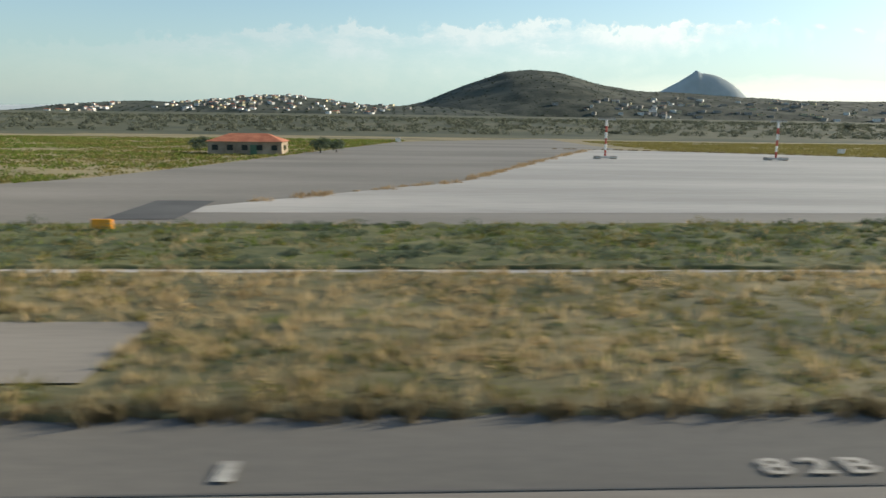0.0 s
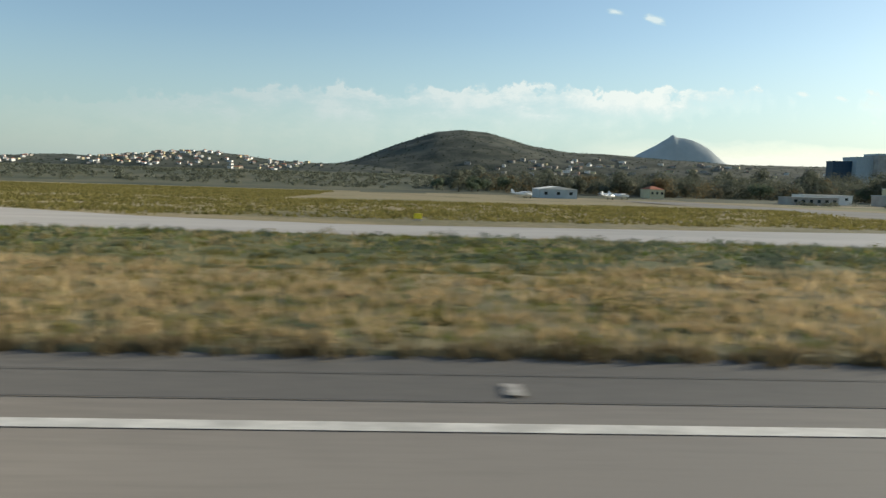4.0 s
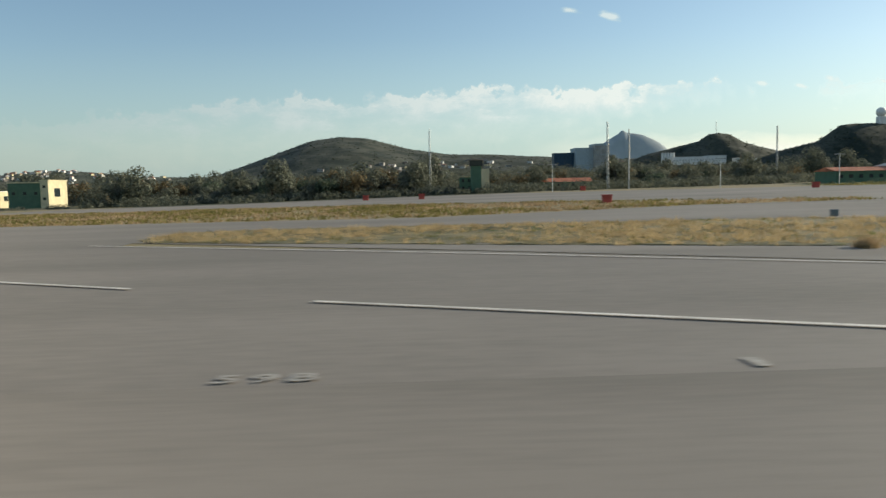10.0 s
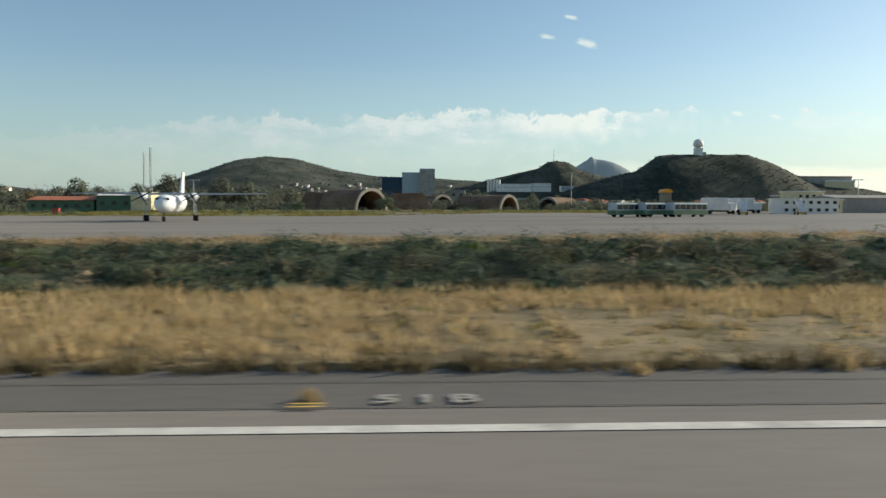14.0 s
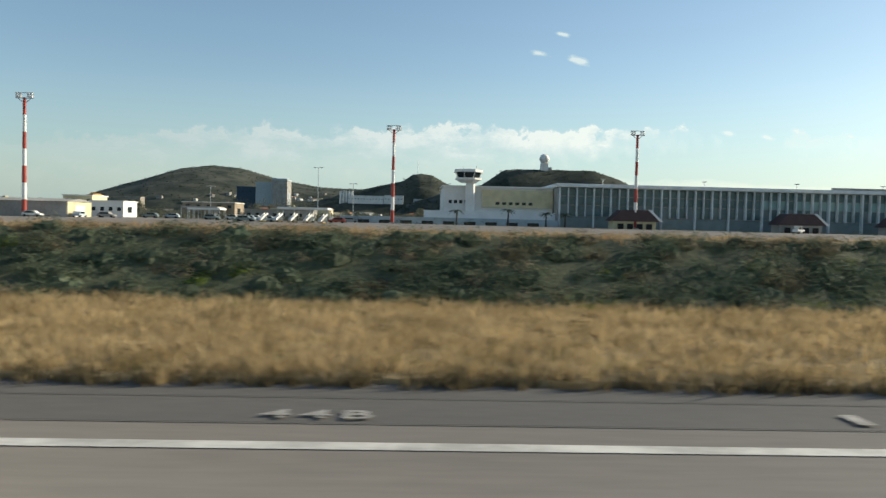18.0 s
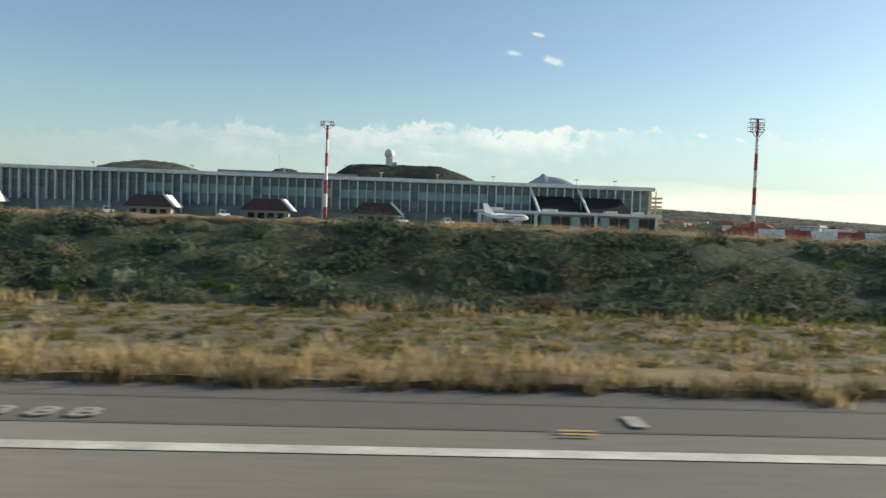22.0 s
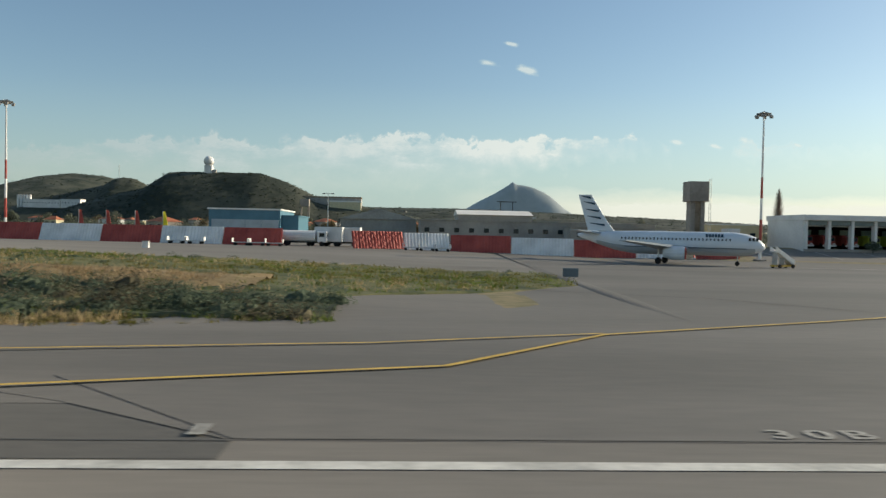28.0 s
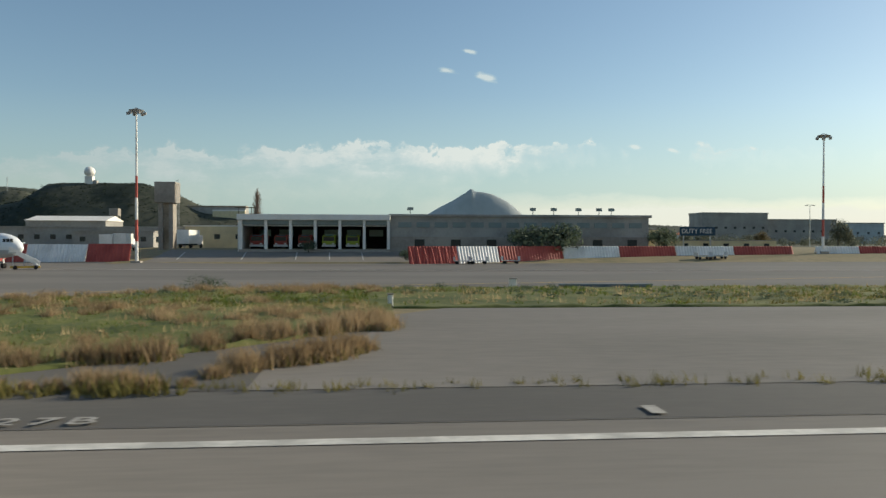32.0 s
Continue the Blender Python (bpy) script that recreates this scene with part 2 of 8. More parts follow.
tagged(ground, "dry grassy airfield ground with bare soil reaching the horizon", "ground", "", "structure")

# ---- pavements ----
OUTER = piecewise((-700, 9.5), (-560, 9.5), (-520, 9.7), (-480, 9.9), (480, 9.9))
sheet("runway", np.arange(-700, 481, 10.0), -27.0, OUTER, RUNWAY, 0.02, 4, "worn light grey asphalt runway with faint wheel marks", "runway")
sheet("runway_shoulder", np.arange(-700, 481, 5.0), OUTER, 12.55, SHOULDER, 0.012, 2, "darker patched asphalt runway shoulder", "pavement")

# ---- hills ----
def hill(name, cx, cy, profile, depth, mat, label, category="hill", base=0.0, seed=1, rough=0.05, n=90, slope=1.0, k=40, group=""):
    """A hill whose skyline along x is given as (x offset, height) pairs; it falls off to both sides over depth."""
    px, pz = [p[0] for p in profile], [p[1] for p in profile]
    xs = np.linspace(px[0], px[-1], n)
    ys = np.linspace(-1, 1, k)
    vs = []
    top = max(pz)
    for x in xs:
        h = np.interp(x, px, pz)
        for y in ys:
            s = max(0.0, 1 - abs(y) ** 1.5)
            q = Vector((x * 9 / (px[-1] - px[0]) + seed * 7.3, y * 4.0, seed))
            r = noise.fractal(q * 1.6, 0.9, 2.1, 5) * rough * top * (0.25 + 0.75 * s * (1 - s) * 2.2)
            vs.append((cx + x, cy + y * depth, base - 3 + (h + 3) * s + r * (1 if 0 < s else 0)))
    fs = [(i * k + j, (i + 1) * k + j, (i + 1) * k + j + 1, i * k + j + 1) for i in range(n - 1) for j in range(k - 1)]
    ob = new(name, mesh_from(name, vs, fs, mat, True))
    return tagged(ob, label, category, group, "structure")


# thin front to back so its face shades evenly, as through haze
hill("mountain", 804, 3600, [(-700, -5), (-560, 20), (-400, 50), (-300, 82), (-224, 109), (-160, 148), (-80, 190), (-36, 218), (-20, 227), (-8, 239), (0, 244), (9, 238), (20, 231), (60, 227), (98, 219), (140, 201), (178, 181), (214, 152), (249, 121), (300, 92), (350, 74), (500, 48), (800, 34), (1400, 22), (2200, 10), (2400, -5)], 95, HAZEROCK,
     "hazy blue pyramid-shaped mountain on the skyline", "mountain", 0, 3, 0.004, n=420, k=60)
hill("round_hill", -329, 1500, [(-420, 0), (-330, 10), (-262, 22), (-200, 37), (-130, 66), (-85, 82), (-50, 94), (0, 100), (50, 96), (92, 84), (131, 74), (208, 62), (297, 60), (400, 53), (527, 47), (699, 48), (900, 43), (1200, 34), (1700, 12)], 380, ROCK,
     "rounded dark scrub-covered hill with pale rocky patches", "hill", 0, 5, 0.06, n=300, k=70)
hill("village_hill", -760, 1270, [(-900, 5), (-600, 12), (-420, 8), (-330, 22), (-230, 28), (-150, 26), (-60, 36), (0, 39), (60, 34), (120, 26), (220, 24), (330, 20), (420, 6)], 260, ROCK,
     "low scrubby hill with a white village on it", "hill", 0, 8, 0.06)
# same slope colour, with the distance haze already in it
hill("far_ridge", -1500, 2500, [(-1400, 4), (-900, 26), (-500, 30), (-100, 36), (60, 32), (400, 40), (700, 44), (1000, 30), (1400, 4)], 300, HAZEROCK,
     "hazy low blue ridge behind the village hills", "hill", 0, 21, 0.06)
hill("small_hill", 62, 645, [(-140, 0), (-118, 6), (-92, 15), (-59, 25), (-35, 31), (-15, 35), (-6, 41), (0, 42), (10, 40.5), (20, 35), (40, 29), (59, 24), (90, 17), (120, 8), (140, 0)], 60, ROCK,
     "small dark rocky hill with a knob on top", "hill", 0, 11, 0.06, n=150, k=60)
hill("depot_terrace", 45, 597, [(-64, 0), (-50, 13), (-40, 15.4), (40, 15.2), (55, 11), (90, 0)], 30, ROCK,
     "scrubby terrace below the small hill", "hill", 0, 31, 0.03)
hill("radome_hill", 152, 562, [(-120, 0), (-100, 14), (-71, 24), (-46, 29.5), (-29, 41), (-20, 42), (36, 42.3), (56, 36), (81, 24), (110, 20), (150, 13), (200, 0)], 55, ROCK,
     "flat-topped dark scrub hill carrying a white radar dome", "hill", 0, 14, 0.03, n=170, k=60)

# ---- more pavements ----
sheet("apron_concrete", np.concatenate([np.arange(-584, -540, 1.0), np.arange(-540, -342, 4.0), [-342]]),
      piecewise((-584, 36), (-500, 38.5), (-427, 37), (-402, 36.2), (-378, 38.6), (-342, 38.6)),
      piecewise((-584, 38.5), (-570, 55), (-559.5, 83), (-546, 117), (-530, 112), (-486, 81), (-462, 60), (-440, 48), (-427, 44.5), (-402, 47), (-378, 50.7), (-352, 52), (-342, 40)),
      CONCRETE, 0.03, 8, "pale sunlit concrete apron and taxiway slabs", "apron")
sheet("asphalt_apron", np.arange(-680, -539, 4.0), piecewise((-680, 30), (-584, 32.3), (-540, 35)),
      piecewise((-680, 40), (-598, 49), (-593, 65), (-575, 148), (-540, 185)), TAXI, 0.018, 8, "grey weathered asphalt apron beside the concrete slabs", "apron")
sheet("apron_margin", np.arange(-584, -379, 5.0), piecewise((-584, 32.3), (-573, 32.3), (-498, 37), (-427, 36.2), (-402, 35.2), (-379, 31.5)),
      piecewise((-584, 38), (-500, 39), (-402, 37), (-379, 39)), TAXI, 0.022, 2, "narrow asphalt margin along the concrete slabs", "pavement")
# junction with the taxiway
sheet("taxiway_junction", np.concatenate([np.arange(-390, -340, 1.0)]), 9.9,
      piecewise((-390, 10.3), (-386, 10.9), (-383.5, 11.6), (-380.9, 13.5), (-378.2, 16.5), (-375.2, 19), (-374.4, 24), (-373.6, 39.5), (-352.8, 39.5), (-352.3, 23), (-350, 19), (-347, 15.3), (-343, 12.9), (-340, 12.0)),
      TAXI, 0.024, 8, "grey asphalt taxiway junction beside the runway", "taxiway")
sheet("taxiway_junction_edge", np.arange(-380, -372.9, 1.0), piecewise((-380, 32.5), (-376, 30), (-373, 26)), 39.5, TAXI, 0.02, 4, "grey asphalt taxiway edge", "taxiway")
sheet("parallel_taxiway", np.concatenate([np.arange(-356, -246, 2.0), np.arange(-246, -140, 1.5)]),
      piecewise((-356, 38), (-352.5, 30), (-349, 30.5), (-342, 33), (-330, 37), (-308, 38.6), (-294, 42), (-270, 43), (-258, 40), (-254, 38), (-205, 49), (-173, 47), (-163.5, 42), (-147, 36), (-143, 35), (-138, 36)),
      piecewise((-356, 52), (-342, 52.5), (-311, 59), (-297, 84), (-291, 82), (-268, 71), (-231, 62), (-197, 58), (-173, 66), (-153, 68), (-138, 80)),
      TAXI, 0.026, 12, "grey asphalt parallel taxiway with darker tyre-polished lanes", "taxiway")
sheet("taxiway_mouth", np.arange(-258, -211.9, 1.0), 9.9, piecewise((-258, 41), (-250, 42), (-212, 52)), TAXI, 0.0225, 16, "wide grey asphalt taxiway mouth", "taxiway")
sheet("taxiway_mouth", np.arange(-166, -145.9, 1.0), 9.9, piecewise((-166, 44.5), (-146, 40)), TAXI, 0.0235, 16, "wide grey asphalt taxiway mouth", "taxiway")
sheet("island_base", np.arange(312, 331, 1.0), 12.4, 30, TAXI, 0.011, 8, "grey asphalt around the island tip", "pavement")
sheet("runway_link", np.arange(-266, -244.5, 1.0), 9.9, piecewise((-266, 11.5), (-256, 12.6), (-250, 15), (-247, 17.5), (-244.6, 21.3)), TAXI, 0.022, 4, "grey asphalt fillet at the taxiway mouth", "taxiway")
sheet("island_margin", np.arange(-219, -156.9, 1.5), 9.9, piecewise((-219, 50), (-213.5, 38.5), (-196, 31), (-184, 23.8), (-177, 19.4), (-169, 19.7), (-165, 23.5), (-163.5, 42), (-157, 46)),
      TAXI, 0.021, 6, "grey asphalt taxiway mouth beside the runway", "taxiway")
sheet("old_asphalt_pad", np.arange(-147, -129.9, 0.5), piecewise((-147, 20), (-146, 17), (-144, 13.3), (-141, 11.0), (-138, 10.0), (-130, 9.95)),
      piecewise((-147, 21), (-146, 24), (-144, 28), (-140, 33), (-134, 33), (-133.4, 13), (-130, 12.6)), PATCH, 0.03, 6, "dark cracked asphalt pad with weeds", "pavement")
sheet("pale_pad", np.arange(-142.5, -133, 0.5), piecewise((-142.5, 20), (-141, 15.5), (-138.3, 14.6), (-134, 14.2), (-133.2, 14.2)),
      piecewise((-142.5, 22), (-139, 31), (-133, 31)), RUNWAY, 0.036, 4, "pale concrete pad with clumps of dry grass", "pavement")
sheet("taxiway_base", np.arange(-166, -127.9, 1.0), piecewise((-166, 9.92), (-138, 9.92), (-137, 12.5), (-128, 12.5)), 40, TAXI, 0.0165, 10, "grey asphalt under the taxiway mouth", "taxiway")
sheet("island_apron", np.arange(-212, -162.4, 0.5), piecewise((-212, 39.5), (-196, 31.2), (-184, 24), (-177, 19.9), (-169, 20.2), (-166, 25), (-164.5, 28.5), (-162.6, 32.5)),
      piecewise((-212, 41), (-196, 35), (-184, 30.5), (-176, 28.5), (-169, 29.5), (-164.5, 31), (-162.6, 33)), RUNWAY, 0.03, 4, "old pale asphalt margin of the grass island", "pavement")
sheet("corner_asphalt", np.arange(342, 353.1, 0.5), 12.5, piecewise((342, 13.6), (345, 15.2), (347.5, 17.4), (350, 19.9), (353, 26)), SHOULDER, 0.019, 4, "dark worn asphalt at the island corner", "pavement")
LAWN = material("mown_green_field", (0.085, 0.095, 0.036), (0.215, 0.195, 0.085), 0.06, 1.6, 0.95, 0.5, stretch=(0.3, 1, 1), detail=8)
sheet("field_lawn", np.arange(-352, -257, 4.0), piecewise((-352, 88), (-311, 90), (-290, 98), (-260, 112)), piecewise((-352, 150), (-300, 136), (-260, 140)), LAWN, 0.012, 8, "short green field grass", "grass")
sheet("field_lawn", np.arange(-132, -27, 4.0), piecewise((-132, 112), (-110, 99), (-80, 90), (-66, 91), (-50, 100), (-28, 102)), 134, LAWN, 0.012, 8, "short green grass in front of the shelters", "grass")
sheet("link_road", np.linspace(-383, -355, 12), piecewise((-383, 150), (-379.5, 98), (-377, 52), (-355, 52)), piecewise((-383, 152), (-366, 150), (-362, 100), (-355, 74)),
      TAXI, 0.016, 6, "grey asphalt taxi lane leading to the hangars", "taxiway")
sheet("cross_lane", np.arange(-356, -288, 4.0), piecewise((-356, 72), (-311, 74), (-290, 81)), piecewise((-356, 78), (-311, 86), (-290, 96)), TAXI, 0.014, 2, "narrow grey asphalt lane in the grass", "taxiway")
sheet("military_apron", np.arange(-262, -29, 4.0), piecewise((-262, 106), (-229, 101), (-190, 89), (-165, 76), (-150, 60), (-138, 36), (-132, 33.5), (-30, 33.5)),
      piecewise((-262, 138), (-200, 142), (-130, 113), (-110, 100), (-80, 91), (-66, 92), (-62, 140), (-56, 142), (-50, 108), (-30, 104)), TAXI, 0.02, 12,
      "wide grey asphalt apron of the old air base", "apron")
sheet("main_apron", np.arange(-30, 302, 5.0), piecewise((-30, 33.5), (0, 36), (60, 44), (190, 44), (240, 36), (262, 33.5), (285, 46), (302, 55)), piecewise((-30, 104), (0, 124), (84, 134.5), (215, 134.5), (240, 100), (302, 92)), TAXI, 0.03, 10,
      "grey asphalt and concrete passenger apron", "apron")
EASTTAX = material("relaid_taxiway_asphalt", (0.142, 0.13, 0.114), (0.205, 0.185, 0.162), 0.16, 4, 0.82, 0.08, stretch=(0.25, 1, 1), detail=6)
sheet("east_taxiway", np.concatenate([np.arange(284, 318, 1.0), np.arange(318, 480, 3.0)]),
      piecewise((284, 13.5), (287, 12), (290, 9.9), (314.5, 9.9), (315.6, 17), (317, 24), (318.5, 28), (334, 31.5), (343, 39.8), (352, 41), (372, 41), (480, 41)),
      piecewise((284, 14.5), (287, 26.5), (296, 33), (300, 38), (301.5, 42), (302, 92), (326, 78), (340, 77), (480, 79)), EASTTAX, 0.024, 14, "grey asphalt taxiway in front of the fire station", "taxiway")
sheet("east_shoulder", np.arange(242, 291, 1.0), 9.1, 9.95, SHOULDER, 0.027, 1, "darker asphalt shoulder beside the edge line", "pavement")
sheet("east_mouth", np.arange(228, 291, 1.0), 11.9, piecewise((228, 12.3), (240, 13.1), (248, 14.1), (256, 15.4), (265, 17), (275, 18.6), (284, 22), (287, 26), (290, 27)), EASTTAX, 0.018, 4, "grey asphalt taxiway fillet beside the runway", "taxiway")
sheet("island_skirt", np.arange(284, 302.1, 1.0), piecewise((284, 23), (290, 26), (302, 41)), 50, EASTTAX, 0.01, 6, "grey asphalt round the grass island", "pavement")
sheet("apron_lane", np.arange(262, 303, 2.0), piecewise((262, 50), (302, 46)), piecewise((262, 84), (302, 80)), TAXI, 0.026, 6, "grey asphalt lane between island and blast fence", "taxiway")
sheet("fire_ramp", np.linspace(328, 356, 15), piecewise((328, 75.5), (356, 75.5)), piecewise((328, 86), (356, 86)), TAXI, 0.02, 10, "asphalt ramp rising to the fire station doors", "ramp")
sheet("side_pad", np.arange(350, 470, 1.0), 12.5, piecewise((350, 15), (352, 20), (353, 26), (355, 28.5), (470, 27)), TAXI, 0.022, 5, "plain grey asphalt pad beside the runway", "pavement")
sheet("dark_band", np.arange(286, 319, 1.0), piecewise((286, 14), (290, 9.95), (319, 9.95)), piecewise((286, 15), (290, 22), (298, 29), (306, 27), (312, 22), (315, 15), (319, 10.2)), EASTTAX, 0.034, 3, "relaid asphalt in the taxiway mouth", "pavement")
sheet("dark_patch", np.linspace(-369, -354.9, 25), piecewise((-369, 16.8), (-355.8, 17.2), (-354.9, 20)), piecewise((-369, 25.8), (-360.5, 27), (-355.4, 26.4), (-354.9, 23)), PATCH, 0.05, 3, "dark rectangular asphalt repair patch", "pavement")
sheet("joint_patch", np.arange(-587, -583.9, 0.5), 33.5, 41, PATCH, 0.034, 3, "dark asphalt strip at the apron corner", "pavement")
sheet("grass_slab", np.linspace(-584, -579.7, 5), 13.3, 17.1, RUNWAY, 0.03, 2, "old concrete slab in the dry grass", "slab")
sheet("grass_slab", np.linspace(-485.6, -474.2, 6), 13.8, 17.0, RUNWAY, 0.03, 2, "long concrete slab in the dry grass", "slab")
sheet("verge_track", np.arange(-640, -480, 5.0), 22.3, 22.75, GREYWALL, 0.03, 1, "narrow pale gravel track in the grass", "track")

sheet("old_shoulder", np.arange(-394, -372.4, 0.6), 9.9, piecewise((-394, 12.65), (-386, 13.0), (-382, 15.5), (-378, 18.3), (-375, 22.5), (-373, 27)), SHOULDER, 0.016, 6, "dark old asphalt along the grass corner", "pavement")
BARE = material("bare_stony_soil", (0.095, 0.078, 0.05), (0.235, 0.195, 0.128), 1.4, 9, 0.95, 0.6)
sheet("bare_strip", np.arange(112, 286, 2.0), piecewise((112, 21), (135, 17.5), (150, 14.4), (184, 13.9), (194, 15.8), (206, 16.2), (214, 12.6), (238, 13), (256, 15.6), (265, 17), (286, 22)), piecewise((112, 21.2), (130, 23), (262, 22.5), (286, 22.5)), BARE, 0.012, 5, "bare stony soil strip with sparse tufts", "bare soil")

# ---- painted markings ----
def flat(name, pts, mat, lift, label, category, group="", close=True):
    """A painted shape lying on the ground: a polygon of (x, y) points."""
    me = mesh_from(name, [(x, y, ground_z(x, y) + lift) for x, y in pts], [tuple(range(len(pts)))], mat)
    return tagged(new(name, me), label, category, group)


def stripe(name, pts, width, mat, lift, label, category, group="", step=3.0):
    """A painted line of a given width along a polyline on the ground."""
    v, f = [], []
    fine = []
    for (a, b), (c, d) in zip(pts, pts[1:]):
        k = max(1, int(math.hypot(c - a, d - b) / step))
        fine += [(a + (c - a) * i / k, b + (d - b) * i / k) for i in range(k)]
    fine.append(pts[-1])
    for i, (x, y) in enumerate(fine):
        p, q = fine[max(0, i - 1)], fine[min(len(fine) - 1, i + 1)]
        dx, dy = q[0] - p[0], q[1] - p[1]
        s = math.hypot(dx, dy) or 1
        for e in (-0.5, 0.5):
            u, w = x - dy / s * width * e, y + dx / s * width * e
            v.append((u, w, ground_z(u, w) + lift))
    for i in range(len(fine) - 1):
        f.append((2 * i, 2 * i + 2, 2 * i + 3, 2 * i + 1))
    return tagged(new(name, mesh_from(name, v, f, mat)), label, category, group, "structure" if name in ("edge_line", "joint", "centre_line") else "")


EDGE = "worn white runway edge line"
for a, b in ((-700, -394.5), (-338, -257), (-136, 480)):
    stripe("edge_line", [(a, 8.7), (-560, 8.7), (-520, 8.78), (-480, 8.87), (b, 8.87)] if a < -600 else [(a, 8.87), (b, 8.87)], 0.3, PAINT, 0.032, EDGE, "runway line", "runway edge lines", 5)
for a, b in ((-256, -245.2), (-200, -188.5), (-245.1, -234.8)):
    stripe("edge_line", [(a, 31.6 if a < -250 else 43.4 if a < -230 else 17.5), (b, 27.3 if a < -250 else 38.2 if a < -230 else 12.2)], 0.2, PAINT, 0.06, "thin white line across the taxiway mouth", "runway line", "taxiway lines")
stripe("edge_line", [(-223, 30.6), (-216, 26.2), (-205.4, 20.7)], 0.18, PAINT, 0.06, "thin white line across the taxiway mouth", "runway line", "taxiway lines")
stripe("edge_line", [(-213.6, 38.0), (-203.4, 33.2), (-194.0, 28.4), (-183.1, 22.4), (-179, 20.2)], 0.16, PAINT, 0.06, "thin white line along the grass island", "runway line", "taxiway lines")
stripe("edge_line", [(-379, 16.6), (-377, 17.6), (-373.6, 19.3)], 0.4, PAINT, 0.05, "short white line at the grass corner", "runway line", "taxiway lines")
for a, b, y in ((-371.8, -369.5, 19.5), (-355.6, -354.4, 18.0), (-354, -352.2, 18.0), (-353.5, -352.2, 18.5)):
    stripe("edge_dash", [(a, y), (b, y)], 0.22, PAINT, 0.06, "short worn white dash", "runway line", "taxiway dashes")
for a, b in ((-700, -392), (-341, -264), (-136, 290), (316, 480)):
    stripe("joint", [(a, 9.46), (-560, 9.46), (-520, 9.66), (-480, 9.86), (b, 9.86)] if a < -600 else [(a, 9.86), (b, 9.86)], 0.045, PATCH, 0.036, "dark open joint between runway and shoulder", "joint", "shoulder joints", 6)
stripe("joint", [(-520, 11.1), (-394, 11.2)], 0.03, PATCH, 0.03, "dark crack along the shoulder", "joint", "", 6)
stripe("joint", [(-130, 11.4), (228, 11.3)], 0.03, PATCH, 0.03, "dark crack along the shoulder", "joint", "", 6)
for a, b, y, e in ((296, 304.5, 36.5, 33.0), (305.2, 314.1, 33.0, 21.8)):
    stripe("joint", [(a, y), (b, e)], 0.1, PATCH, 0.04, "dark sealed joint across the taxiway", "joint", "", 2)
# yellow centre lines and the closed-taxiway cross
stripe("centre_line", [(-369.4, 6.2), (-368.8, 6.6), (-367.2, 8.0), (-365.5, 10.0), (-364.3, 11.6), (-363.4, 13.5), (-362.9, 16), (-362.8, 17.1), (-362.85, 22), (-362.9, 28.2)], 0.3, YELLOW, 0.06,
       "faded yellow taxiway centre line", "taxiway line", "yellow lines", 0.6)
stripe("centre_line", [(-370, 26.2), (-366, 27.4), (-357.4, 28.6)], 0.35, YELLOW, 0.06, "faded yellow holding line", "taxiway line", "yellow lines", 1)
flat("cross_mark", [(-364.6, 12.75), (-364.0, 13.1), (-362.5, 12.15), (-360.9, 13.2), (-360.3, 12.9), (-361.8, 11.75), (-360.0, 10.95), (-360.6, 10.6), (-362.4, 11.3), (-364.0, 10.55), (-364.6, 10.85), (-363.1, 11.75)],
     YELLOW, 0.075, "large yellow painted cross closing the taxiway", "taxiway mark")
stripe("centre_line", [(-169.5, 6), (-166.9, 8.8), (-164, 11.7), (-159, 17.4), (-154, 24.1)], 0.17, YELLOW, 0.062, "yellow taxiway centre line", "taxiway line", "yellow lines", 0.8)
stripe("centre_line", [(-189, 12.4), (-185.5, 11.8), (-181.5, 10.9), (-177.4, 10.55), (-172.2, 11.5), (-169, 12.9), (-162.2, 16), (-157.5, 20), (-153.7, 24.6), (-151.5, 30.5), (-145.8, 46.8)], 0.13, YELLOW, 0.06, "thin yellow taxiway centre line", "taxiway line", "yellow lines", 0.8)
stripe("centre_line", [(-143, 2.5), (-147.1, 6.6), (-150.2, 9.6), (-152.4, 14.2), (-152.9, 17.5), (-153.7, 23.4)], 0.15, YELLOW, 0.065, "yellow taxiway centre line", "taxiway line", "yellow lines", 0.8)
stripe("centre_line", [(-157.2, 33.6), (-150, 32.2), (-141.5, 31)], 0.12, YELLOW, 0.065, "thin yellow taxiway line", "taxiway line", "yellow lines", 0.8)
stripe("centre_line", [(284, 12.5), (293, 15.2), (297.5, 20.2), (306, 24.2), (321.8, 32.3), (352, 42), (400, 52)], 0.16, YELLOW, 0.07, "thin yellow taxiway centre line", "taxiway line", "yellow lines", 1)
stripe("centre_line", [(280, 16), (291.5, 18.2), (297.5, 20.4)], 0.13, YELLOW, 0.072, "thin yellow taxiway centre line", "taxiway line", "yellow lines", 1)
for x, y in ((307.7, 12.1), (308.3, 10.15), (310.0, 11.6), (311.2, 13.4), (233.9, 11.4), (233.95, 9.55), (257.7, 12.3), (-495.6, 9.75), (31.4, 9.6), (-63.6, 9.8), (168, 9.6), (205.8, 9.6), (104.6, 9.7), (65.8, 9.7), (-338.5, 10.2)):
    for k in (0, 0.16):
        stripe("yellow_bar", [(x - 0.24, y + k), (x + 0.24, y + k)], 0.07, YELLOW, 0.07, "short yellow painted bar on the shoulder", "marking", "yellow bars", 0.5)
stripe("edge_line", [(320.6, 12.32), (321.6, 12.22), (322.6, 12.08), (323.5, 11.98), (325, 11.86), (326.4, 11.8)], 0.15, CONCRETE, 0.07, "pale concrete edging along the grass", "runway line", "taxiway lines", 0.5)
